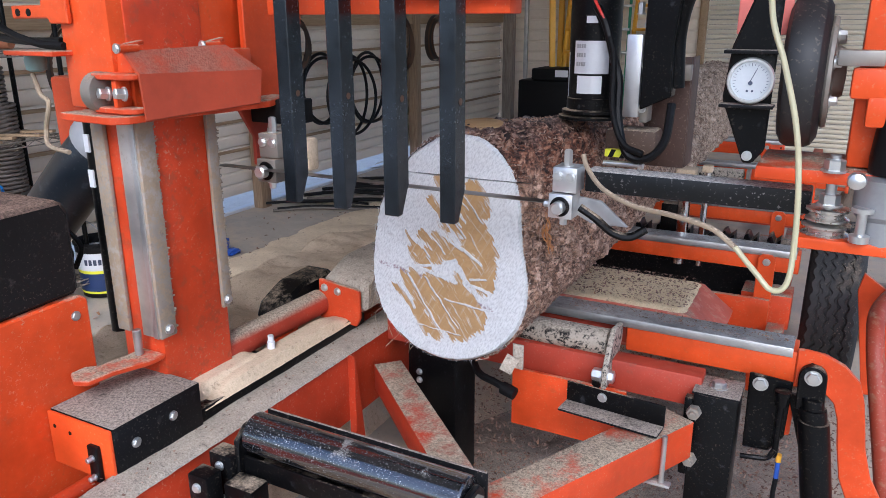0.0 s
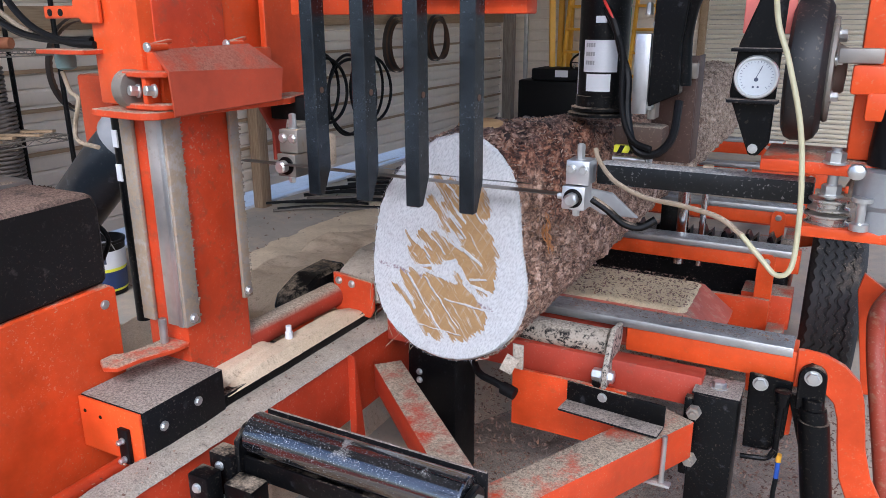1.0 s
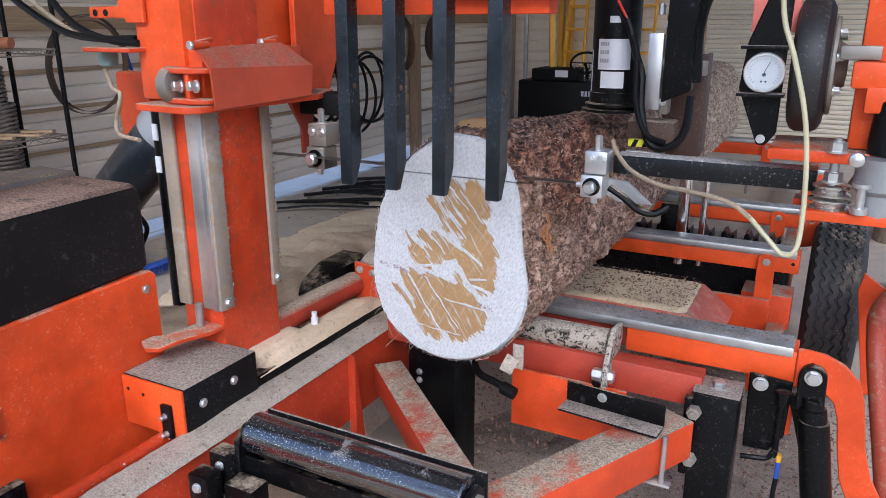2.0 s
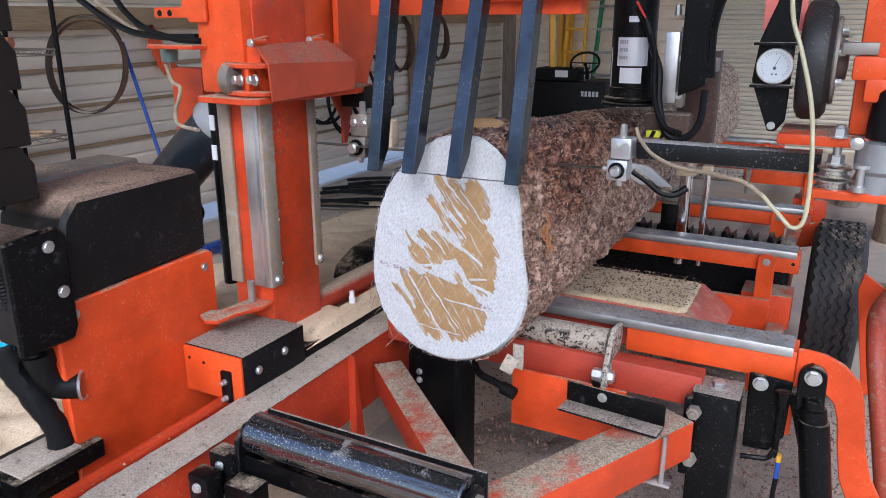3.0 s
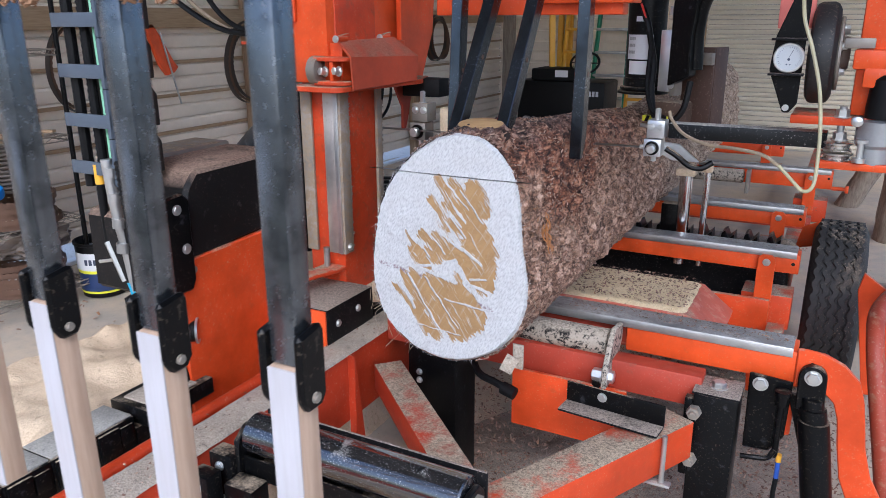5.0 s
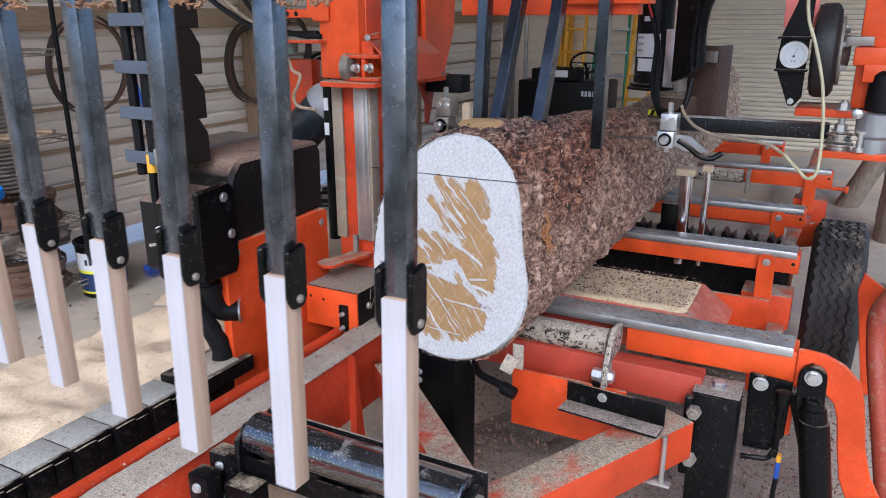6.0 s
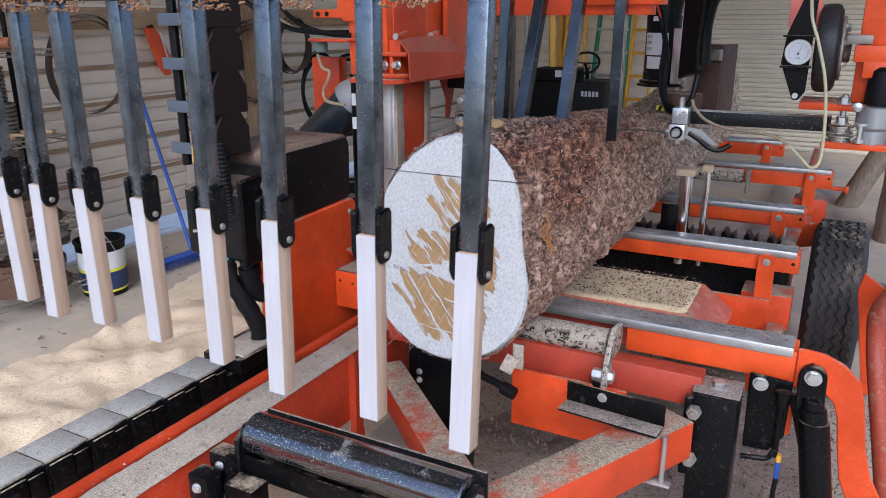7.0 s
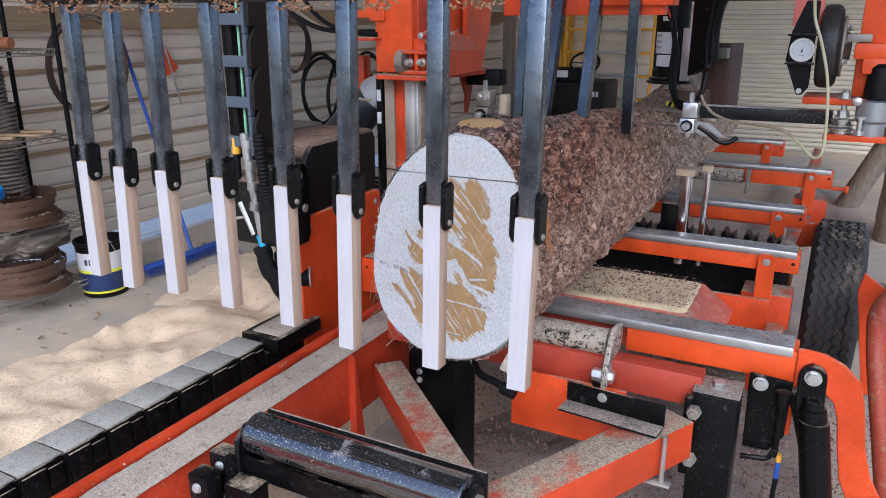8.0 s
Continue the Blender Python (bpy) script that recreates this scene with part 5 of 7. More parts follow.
    box(bm, -1.50, -0.46, 1.500, 1.532, 1.2642, 1.2658, 0)
    part("saw_blade", bm, SAW_STEEL, head, "thin steel band blade")
    # top cross beam with drag fingers
    bm = B()
    box(bm, -1.20, -0.595, 1.40, 1.46, 1.658, 1.74, 0.004)
    cross = part("cross_beam", bm, ORANGE, head, "orange cross beam over the log")
    bm = B()
    box(bm, -0.84, -0.56, 1.37, 1.47, 1.69, 1.78, 0.004)
    part("beam_end_plate", bm, ORANGE_CLEAN, cross)
    bm = B()
    cyl(bm, (-1.15, PIVOT_Y, PIVOT_Z), (-0.62, PIVOT_Y, PIVOT_Z), 0.014, seg=16)
    part("pivot_bar", bm, BLACK, cross)
    fingers = []
    for x in FINGER_X:
        bm = B()
        w = 0.0170
        prism(bm, [(PIVOT_Y - 0.023, PIVOT_Z + 0.02), (PIVOT_Y + 0.023, PIVOT_Z + 0.02), (PIVOT_Y + 0.023, 1.320), (PIVOT_Y - 0.005, 1.259), (PIVOT_Y - 0.023, 1.259)], "x", x - w, x + w, 0.002)
        fg = part("drag_finger", bm, FINGER, head, "scratched black steel drag finger", at=(x, PIVOT_Y, PIVOT_Z))
        bm = B()
        cyl(bm, (x + w, PIVOT_Y, 1.497), (x + w + 0.001, PIVOT_Y, 1.497), 0.007, seg=14)
        part("hole", bm, SAW_RUST, fg)
        fingers.append(fg)
    # rear arms with wooden tips
    bm = B()
    box(bm, -1.40, -0.31, -0.415, -0.365, 1.676, 1.735, 0.012)
    bar = part("rear_bar", bm, BLACK, head, "black cross bar carrying the hanging arms")
    rnd = random.Random(9)
    bm = B()
    for k in range(600):
        x = rnd.choice((-1.36, -1.25, -1.15, -1.03, -0.89, -0.75, -0.61, -0.45)) + rnd.gauss(0, 0.02)
        c = Vector((x + rnd.uniform(-0.004, 0.004), -0.412 + rnd.uniform(-0.006, 0.006), 1.680 + rnd.uniform(-0.018, 0.012)))
        obox(bm, Matrix.Translation(c) @ Euler((rnd.random() * 6, rnd.random() * 6, 0)).to_matrix().to_4x4(), rnd.uniform(0.001, 0.003), rnd.uniform(0.001, 0.003), rnd.uniform(0.004, 0.010), 0)
    tagged(part("bark_debris", bm, RUST_DEBRIS, bar, "orange-brown bark debris clinging on"), kind="stuff")
    arm_x = (-1.316, -1.201, -1.105, -0.968, -0.821, -0.688, -0.532, -0.381)
    arm_z = (1.149, 1.146, 1.144, 1.140, 1.136, 1.125, 1.122, 1.127)
    arms = []
    for x, zt in zip(arm_x, arm_z):
        top = (x + 0.018, -0.38, 1.72)
        bm = B()
        box(bm, x, x + 0.027, -0.400, -0.376, 1.385, 1.72, 0.003)
        arm = part("hanging_arm", bm, ARM_STEEL, head, "grey-black square steel arm", at=top)
        bm = B()
        zb = 1.402
        for a, b in ((x - 0.009, x - 0.001), (x + 0.028, x + 0.036)):
            prism(bm, [(-0.406, zb + 0.012), (-0.378, zb + 0.017), (-0.373, zb + 0.012), (-0.373, zb - 0.046), (-0.380, zb - 0.056), (-0.398, zb - 0.056), (-0.406, zb - 0.043)], "x", a, b, 0.003)
        part("clamp_cheek", bm, BLACK, arm, "black clamp cheeks")
        bolts(arm, STEEL_GRIMY, (1, 0, 0), [(x + 0.0365, -0.390, zb - 0.044)], 0.0038, 0.003)
        bm = B()
        box(bm, x - 0.0005, x + 0.0275, -0.402, -0.376, zt, 1.384, 0.002)
        tip = part("wooden_tip", bm, WOOD_TAN, arm, "tan planed wooden tip with a whiter front")
        # Thin sheet makes the tip's front whiter and bluer than its sides.
        bm = B()
        box(bm, x - 0.0006, x + 0.0276, -0.4034, -0.4021, zt + 0.001, 1.383, 0)
        part("pale_face", bm, WOOD_STRIP, tip, "thin bluish-white sheet on the tip's front")
        arms.append(arm)
    # long lower carriage box on the rail
    bm = B()
    box(bm, -1.600, -1.378, 0.978, 1.245, 0.606, 0.752, 0.004)
    bx = part("roller_box", bm, BLACK_SANDY, head, "black cover box dusted grey, orange end plate")
    bm = B()
    box(bm, -1.598, -1.380, 0.968, 0.977, 0.610, 0.750, 0.003)
    endp = part("end_plate", bm, ORANGE_CLEAN, bx, "orange end plate")
    bm = B()
    box(bm, -1.448, -1.415, 0.955, 0.967, 0.612, 0.705, 0.002)
    part("wiper", bm, PLASTIC_BLACK, endp, "black wiper block")
    bolts(endp, BOLT, (0, -1, 0), [(-1.432, 0.954, 0.675), (-1.432, 0.954, 0.625)], 0.007, 0.015)
    bolts(bx, BOLT, (1, 0, 0), [(-1.376, 1.035, 0.690), (-1.376, 1.150, 0.703)], 0.010, 0.006)
    for x, z in ((-1.575, 0.715), (-1.52, 0.71)):
        bm = B()
        cyl(bm, (x, 0.9665, z), (x, 0.9675, z), 0.005, seg=12)
        part("hole", bm, RUBBER, endp)
    # carriage sill and dust-covered tube ahead of the mast
    bm = B()
    box(bm, -1.470, -1.385, 1.245, 2.02, 0.625, 0.668, 0.006)
    sill = part("carriage_sill", bm, BLACK, head, "black carriage sill under sawdust")
    bm = B()
    heap(bm, -1.474, -1.380, 1.26, 1.99, 0.664, 0.036, 0.008, 1.0, 0.22, 0.16)
    part("sawdust_cover", bm, SAWDUST, sill, "thick pale sawdust")
    bm = B()
    box(bm, -1.560, -1.470, 1.25, 1.60, 0.640, 0.668, 0.004)
    deckp = part("carriage_deck", bm, BLACK, head, "flat deck plate under sawdust")
    bm = B()
    heap(bm, -1.558, -1.405, 1.24, 1.60, 0.664, 0.046, 0.008, 6.0, 0.25, 0.2)
    part("sawdust_cover", bm, SAWDUST, deckp, "thick pale sawdust")
    bm = B()
    cyl(bm, (-1.545, 1.30, 0.705), (-1.515, 1.935, 0.712), 0.044, seg=24)
    part("carriage_tube", bm, TUBE_DUST, head, "dull red tube powdered with sawdust")
    bm = B()
    lathe(bm, (-1.438, 1.592, 0.69), (0, 0, 1), [(0, 0.012), (0.025, 0.012), (0.026, 0.009), (0.045, 0.009)], 16)
    part("stud", bm, WHITE_LABEL, head, "pale capped stud")
    bm = B()
    prism(bm, [(-1.51, 0.66), (-1.36, 0.65), (-1.345, 0.68), (-1.345, 0.775), (-1.355, 0.785), (-1.51, 0.800)], "y", 1.93, 1.945, 0.003)
    fb = part("front_bracket", bm, ORANGE_SANDY, head, "orange bolted front bracket")
    bolts(fb, BOLT, (0, -1, 0), [(-1.485, 1.929, 0.772), (-1.431, 1.929, 0.766)], 0.011, 0.009)
    bm = B()
    prism(bm, [(1.95, 0.70), (1.96, 0.80), (2.08, 0.845), (2.30, 0.845), (2.36, 0.70)], "x", -1.51, -1.33, 0.012)
    part("wheel_guard", bm, SAWDUST_GREY, head, "orange guard heaped with sawdust")
    bm = B()
    prism(bm, [(1.76, 0.69), (1.79, 0.745), (1.89, 0.787), (2.06, 0.792), (2.08, 0.69)], "x", -1.655, -1.545, 0.012)
    part("guard_cover", bm, BLACK, head, "black faceted guard cover")
    bm = B()
    box(bm, -1.60, -1.50, 1.68, 1.80, 0.66, 0.72, 0.006)
    part("guard_foot", bm, ORANGE, head)
    # tongue with upright bolt
    bm = B()
    prism(bm, [(-1.600, 1.045), (-1.556, 1.020), (-1.522, 1.035), (-1.515, 1.10), (-1.480, 1.19), (-1.480, 1.235), (-1.56, 1.235), (-1.572, 1.11), (-1.600, 1.085)], "z", 0.800, 0.815, 0.003)
    tongue = part("tongue", bm, ORANGE_SANDY, head, "dusty orange tongue plate")
    bm = B()
    cyl(bm, (-1.535, 1.20, 0.815), (-1.535, 1.20, 0.885), 0.011, seg=16, chamfer=0.002)
    part("stud", bm, STEEL, tongue)
    # operator-side panel and black cover
    bm = B()
    prism(bm, [(0.60, 0.30), (1.125, 0.42), (1.125, 0.985), (1.105, 1.000), (0.60, 0.985)], "x", -1.635, -1.603, 0.005)
    panel = part("side_panel", bm, ORANGE, head, "flat orange side panel")
    bolts(panel, STEEL, (1, 0, 0), [(-1.602, 1.085, 0.952), (-1.602, 0.655, 0.955)], 0.010, 0.004)
    bm = B()
    prism(bm, [(0.52, 0.905), (0.60, 0.905), (0.60, 0.975), (1.115, 1.003), (1.12, 1.205), (1.10, 1.242), (0.705, 1.236), (0.665, 1.19), (0.655, 1.145), (0.52, 1.135)], "x", -1.86, -1.612, 0.012)
    cover = part("motor_cover", bm, BLACK_CHIPS, head, "black cover with brown chips on its lid")
    bm = B()
    box(bm, -2.03, -1.868, 0.70, 1.12, 1.0, 1.248, 0.008)
    part("rear_cover", bm, STEEL_GRIMY, cover, "dusty pale metal cover behind")
    bm = B()
    prism(bm, [(0.50, 0.90), (0.64, 0.90), (0.655, 0.93), (0.655, 1.165), (0.63, 1.188), (0.50, 1.175)], "x", -1.611, -1.590, 0.006)
    part("cover_cheek", bm, BLACK, cover)
    bolts(cover, STEEL, (1, 0, 0), [(-1.589, 0.605, 1.145), (-1.589, 0.626, 1.028)], 0.012, 0.004)
    part("cable", tube(B(), [(-1.75, 1.13, 1.10), (-1.74, 1.18, 1.13), (-1.72, 1.21, 1.08), (-1.74, 1.20, 1.02)], 0.007, 8), PLASTIC_BLACK, head)
    part("cable", tube(B(), [(-1.76, 1.13, 1.08), (-1.75, 1.17, 1.11), (-1.735, 1.19, 1.07), (-1.75, 1.19, 1.02)], 0.006, 8), PLASTIC_BLACK, head)
    energy_chain(head)
    right_side(head)
    return head, fingers, arms


def guide_block(head, c, k, metal=None):
    """A blade guide: two bored aluminium blocks, screws and a roller."""
    metal = metal or ALUMINIUM

    def at(x, y, z):
        return c + Vector((x, y, z)) * k
    bm = B()
    box(bm, *(v for a, b in zip(at(-0.026, -0.004, -0.026), at(0.026, 0.05, 0.026)) for v in (a, b)), 0.003)
    g = part("guide_block", bm, metal, head, "machined metal blade guide block")
    bm = B()
    box(bm, *(v for a, b in zip(at(-0.020, 0.0, 0.029), at(0.032, 0.055, 0.082)) for v in (a, b)), 0.003)
    part("upper_block", bm, metal, g)
    bm = B()
    cyl(bm, at(0, -0.006, 0), at(0, -0.0045, 0), 0.021 * k, seg=28)
    part("bore", bm, BLACK, g, "dark bore")
    bm = B()
    lathe(bm, at(0, -0.03, 0), (0, 1, 0), [(0, 0.010 * k), (0.004, 0.014 * k), (0.022, 0.014 * k), (0.024, 0.01 * k)], 24)
    part("roller", bm, BOLT, g)
    bolts(g, BOLT, (0, -1, 0), [at(-0.008, -0.002, 0.063), at(0.020, -0.002, 0.063)], 0.0085 * k, 0.007)
    bolts(g, BOLT, (0, 0, 1), [at(0.006, 0.02, 0.083)], 0.009 * k, 0.032 * k)
    bolts(g, BOLT, (0, 0, -1), [at(0.004, 0.01, -0.027)], 0.008 * k, 0.014 * k)
    bolts(g, BOLT, (-1, 0, 0), [at(-0.027, 0.01, 0.0)], 0.007 * k, 0.012 * k)


def energy_chain(head):
    """The upright cable chain with its hoses, and the length that lies on the floor rail behind it."""
    x0, x1, y = -1.88, -1.705, 0.53
    chain = part("cable_chain", box(B(), x0 + 0.01, x1 - 0.01, y + 0.062, y + 0.068, 1.22, 2.1, 0), PLASTIC_BLACK, head, "black plastic cable chain full of hoses")
    for k in range(7):
        z = 1.235 + k * 0.13
        # outer dark link plate with its rounded head
        pts = [(y - 0.005, z), (y + 0.145, z), (y + 0.145, z + 0.085)]
        pts += [(y + 0.07 + 0.06 * math.cos(a), z + 0.095 + 0.05 * math.sin(a)) for a in (math.pi * i / 10 for i in range(1, 10))]
        pts += [(y - 0.005, z + 0.085)]
        bm = B()
        prism(bm, pts, "x", x1 + 0.002 * (k % 2), x1 + 0.012 + 0.002 * (k % 2), 0.003)
        part("chain_link", bm, CHAIN_DARK, chain, "dark brown chain link plate")
        bm = B()
        box(bm, x0 - 0.004, x1 + 0.001, y - 0.012, y - 0.004, z + 0.006, z + 0.042, 0.002)
        part("chain_bar", bm, CHAIN_GREY, chain, "blue-grey chain crossbar")
        bm = B()
        box(bm, x1 - 0.012, x1 + 0.001, y - 0.012, y + 0.01, z - 0.02, z + 0.108, 0.003)
        part("chain_side", bm, CHAIN_GREY, chain)
    for x, r, m, kind in ((x0 + 0.025, 0.015, PLASTIC_BLACK, 0), (x0 + 0.085, 0.012, RUBBER, 1), (x0 + 0.122, 0.0045, CHAIN_GREEN, 0), (x0 + 0.145, 0.012, RUBBER, 1)):
        bm = B()
        tube(bm, [(x, y + 0.02, 2.1), (x, y + 0.02, 1.7), (x, y + 0.02, 1.2)], r, 10, 60 if kind else 4, 0.002 if kind else 0.0)
        part("hose", bm, m, chain)
    bm = B()
    tube(bm, [(-1.675, 0.515, 1.29), (-1.665, 0.52, 1.12), (-1.655, 0.54, 1.0), (-1.65, 0.56, 0.90), (-1.65, 0.575, 0.86)], 0.018, 14, 26, 0.003)
    part("ribbed_hose", bm, RUBBER, head, "ribbed black hose")
    bm = B()
    tube(bm, [(-1.65, 0.575, 0.87), (-1.648, 0.58, 0.82), (-1.64, 0.595, 0.785), (-1.62, 0.62, 0.772), (-1.604, 0.640, 0.770)], 0.033, 14)
    cyl(bm, (-1.649, 0.577, 0.845), (-1.65, 0.573, 0.875), 0.037, seg=20)
    part("elbow", bm, PLASTIC_BLACK, head, "black plastic elbow")
    bm = B()
    hoop(bm, (-1.599, 0.643, 0.770), (0.8, 0.6, 0), 0.036, 0.004, 32, 6)
    part("elbow_ring", bm, BOLT, head)
    bm = B()
    tube(bm, [(-1.79, 0.53, 1.26), (-1.79, 0.53, 1.12), (-1.785, 0.53, 1.02)], 0.012, 12)
    part("hose", bm, PLASTIC_BLACK, head)
    bm = B()
    cyl(bm, (-1.79, 0.53, 1.215), (-1.79, 0.53, 1.27), 0.0135, seg=16)
    part("yellow_sleeve", bm, YELLOW, head)
    bm = B()
    tube(bm, [(-1.735, 0.515, 1.29), (-1.728, 0.52, 1.15), (-1.715, 0.528, 1.03), (-1.706, 0.534, 0.91)], 0.015, 12)
    for z in (1.24, 1.17, 1.10, 1.03):
        cyl(bm, (-1.732 + (1.29 - z) * 0.06, 0.518, z), (-1.730 + (1.29 - z) * 0.06, 0.519, z + 0.028), 0.019, seg=12)
    part("hose", bm, STEEL, head, "silver-grey hose")
    bm = B()
    cyl(bm, (-1.785, 0.528, 1.05), (-1.735, 0.53, 0.94), 0.014, seg=8)
    cyl(bm, (-1.83, 0.53, 0.985), (-1.765, 0.53, 1.0), 0.012, seg=8)
    part("fitting", bm, BOLT, head, "white-metal hose fitting")
    bm = B()
    cyl(bm, (-1.715, 0.534, 0.94), (-1.70, 0.537, 0.885), 0.017, seg=16)
    part("cyan_tape", bm, CYAN, head)
    bm = B()
    tube(bm, [(-1.715, 0.534, 0.90), (-1.695, 0.54, 0.82), (-1.66, 0.56, 0.74), (-1.635, 0.578, 0.665), (-1.63, 0.58, 0.60)], 0.030, 14)
    for v in bm.verts:
        v.co += 0.006 * noise.noise_vector(v.co * 40)
    part("sleeve", bm, RUBBER, head, "crumpled black sleeve")
    # the length that lies along the rail
    bm = B()
    box(bm, -1.735, -1.575, 0.42, 0.66, 0.565, 0.616, 0.004)
    box(bm, -1.742, -1.612, 0.401, 0.66, 0.50, 0.566, 0.004)
    part("chain_foot", bm, BLACK, head)
    bm = B()
    box(bm, -1.70, -1.58, 0.44, 0.60, 0.619, 0.626, 0.002)
    part("foot_plate", bm, SAWDUST_GREY, head)
    base = None
    for k in range(17):
        yy = 0.40 - k * 0.125
        if base is None:
            bm = B()
            box(bm, -1.742, -1.616, yy - 0.1245, yy, 0.50, 0.604, 0.003)
            box(bm, -1.6165, -1.608, yy - 0.118, yy - 0.055, 0.52, 0.598, 0.003)
            box(bm, -1.6165, -1.610, yy - 0.05, yy - 0.01, 0.535, 0.59, 0.004)
            base = part("lying_link", bm, BLACK, head, "black chain link lying flat, dusted grey", at=(-1.64, yy, 0.56))
            bm = B()
            box(bm, -1.734, -1.622, yy - 0.1205, yy - 0.0025, 0.603, 0.609, 0.002)
            lid = part("link_lid", bm, LID, base, "dusty grey link lid")
        else:
            ob, ld = base.copy(), lid.copy()
            scene.collection.objects.link(ob), scene.collection.objects.link(ld)
            ld.parent = ob
            ob.location.y = yy - HEAD[1]


def right_side(head):
    # orange right-hand frame
    bm = B()
    box(bm, 0.015, 0.16, 1.46, 1.60, 1.40, 2.0, 0.005)
    fr = part("idle_frame", bm, ORANGE_CLEAN, head, "orange upright of the idle side")
    bm = B()
    box(bm, -0.125, 0.25, 1.42, 1.62, 1.375, 1.398, 0.003)
    part("shelf_plate", bm, ORANGE, fr, "orange shelf plate")
    bm = B()
    box(bm, -0.05, 0.25, 1.40, 1.44, 1.262, 1.282, 0.003)
    part("lower_plate", bm, ORANGE_CLEAN, fr)
    bm = B()
    obox(bm, pose(0.060, 1.44, 1.545, 0, 0, 0), 0.11, 0.045, 0.050, 0.006)
    obox(bm, pose(0.070, 1.438, 1.500, 0, 0, 0), 0.075, 0.045, 0.05, 0.006)
    part("bearing_cap", bm, ORANGE_CLEAN, fr, "stepped orange bearing cap")
    bm = B()
    box(bm, -0.02, 0.05, 1.43, 1.46, 1.572, 1.598, 0.003)
    part("key_bar", bm, STEEL_GRIMY, fr)
    bm = B()
    box(bm, -0.19, -0.10, 1.49, 1.50, 1.62, 2.0, 0.003)
    part("back_plate", bm, PINK, fr, "sun-faded red plate")
    # wheel seen edge-on
    c = Vector((-0.070, 1.53, 1.555))
    bm = B()
    lathe(bm, c + Vector((-0.036, 0, 0)), (1, 0, 0), [(0, 0.07), (0.003, 0.115), (0.01, 0.129), (0.02, 0.134), (0.05, 0.134), (0.06, 0.129), (0.068, 0.115), (0.071, 0.07)], 56)
    w = part("belt_wheel", bm, RUBBER_WHEEL, head, "black rubber-faced wheel")
    bm = B()
    lathe(bm, c + Vector((0.034, 0, 0)), (1, 0, 0), [(0, 0.095), (0.004, 0.098), (0.010, 0.095), (0.012, 0.05), (0.03, 0.04), (0.032, 0.01)], 40)
    part("hub", bm, STEEL_GRIMY, w)
    bolts(w, BOLT, (1, 0, 0), [c + Vector((0.046, -0.07 * math.cos(a), 0.07 * math.sin(a))) for a in (0.3, 1.2, -0.7, 2.2)], 0.009, 0.012)
    # gauge on its black bracket
    bm = B()
    prism(bm, [(-0.148, 1.70), (-0.182, 1.602), (-0.190, 1.515), (-0.146, 1.405), (-0.130, 1.405), (-0.112, 1.43), (-0.108, 1.70)], "y", 1.395, 1.405, 0.003)
    br = part("gauge_bracket", bm, BLACK, head, "black folded gauge bracket")
    for z in (1.592, 1.503):
        bm = B()
        box(bm, -0.190, -0.104, 1.36, 1.395, z, z + 0.006, 0.001)
        part("bracket_flange", bm, BLACK_SANDY, br)
    bolts(br, BOLT, (0, -1, 0), [(-0.139, 1.394, 1.418)], 0.007, 0.006)
    g = Vector((-0.143, 1.362, 1.549))
    bm = B()
    lathe(bm, g + Vector((0, 0.033, 0)), (0, -1, 0), [(0, 0.030), (0.03, 0.036), (0.036, 0.038), (0.040, 0.036), (0.040, 0.032), (0.034, 0.0315)], 48)
    ga = part("gauge", bm, BOLT, head, "round pressure gauge, steel rim, white dial")
    bm = B()
    cyl(bm, g + Vector((0, 0, 0)), g + Vector((0, -0.0025, 0)), 0.0318, seg=48)
    dial = part("dial", bm, DIAL, ga, "white dial")
    bm = B()
    for k in range(25):
        a = radians(225 - k * 270 / 24)
        r0 = 0.025 if k % 4 else 0.0235
        d = Vector((math.cos(a), 0, math.sin(a)))
        beam(bm, g + d * r0 + Vector((0, -0.0028, 0)), g + d * 0.028 + Vector((0, -0.0028, 0)), 0.0007, 0.0007, 0)
    for k in range(2):
        cyl(bm, g + Vector((-0.004 + 0.008 * k, -0.0025, -0.017)), g + Vector((-0.004 + 0.008 * k, -0.003, -0.017)), 0.002, seg=10)
    part("dial_marks", bm, INK, dial)
    bm = B()
    d = Vector((0.40, 0, 0.92))
    beam(bm, g - d * 0.006 + Vector((0, -0.004, 0)), g + d * 0.022 + Vector((0, -0.004, 0)), 0.0016, 0.001, 0)
    cyl(bm, g + Vector((0, -0.0025, -0.004)), g + Vector((0, -0.005, -0.004)), 0.0035, seg=16)
    part("needle", bm, INK, dial)
    # guide arm tube
    bm = B()
    box(bm, -0.46, -0.03, 1.50, 1.56, 1.300, 1.345, 0.004)
    part("guide_tube", bm, BLACK_CHIPPY, head, "black square guide arm strewn with pale chips")
    guide_block(head, Vector((-0.492, 1.445, 1.276)), 1.0)
    bm = B()
    prism(bm, [(-0.47, 1.29), (-0.42, 1.285), (-0.36, 1.235), (-0.44, 1.235), (-0.47, 1.25)], "y", 1.49, 1.50, 0.002)
    part("deflector", bm, ALUMINIUM, head, "pale metal deflector wedge")
    bm = B()
    tube(bm, [(-0.455, 1.46, 1.275), (-0.42, 1.46, 1.255), (-0.385, 1.465, 1.228), (-0.35, 1.47, 1.222), (-0.32, 1.48, 1.24)], 0.009, 8)
    part("spring_arm", bm, BLACK, head, "bent black arm")
    # pulleys
    for z, r in ((1.318, 0.036), (1.290, 0.040)):
        bm = B()
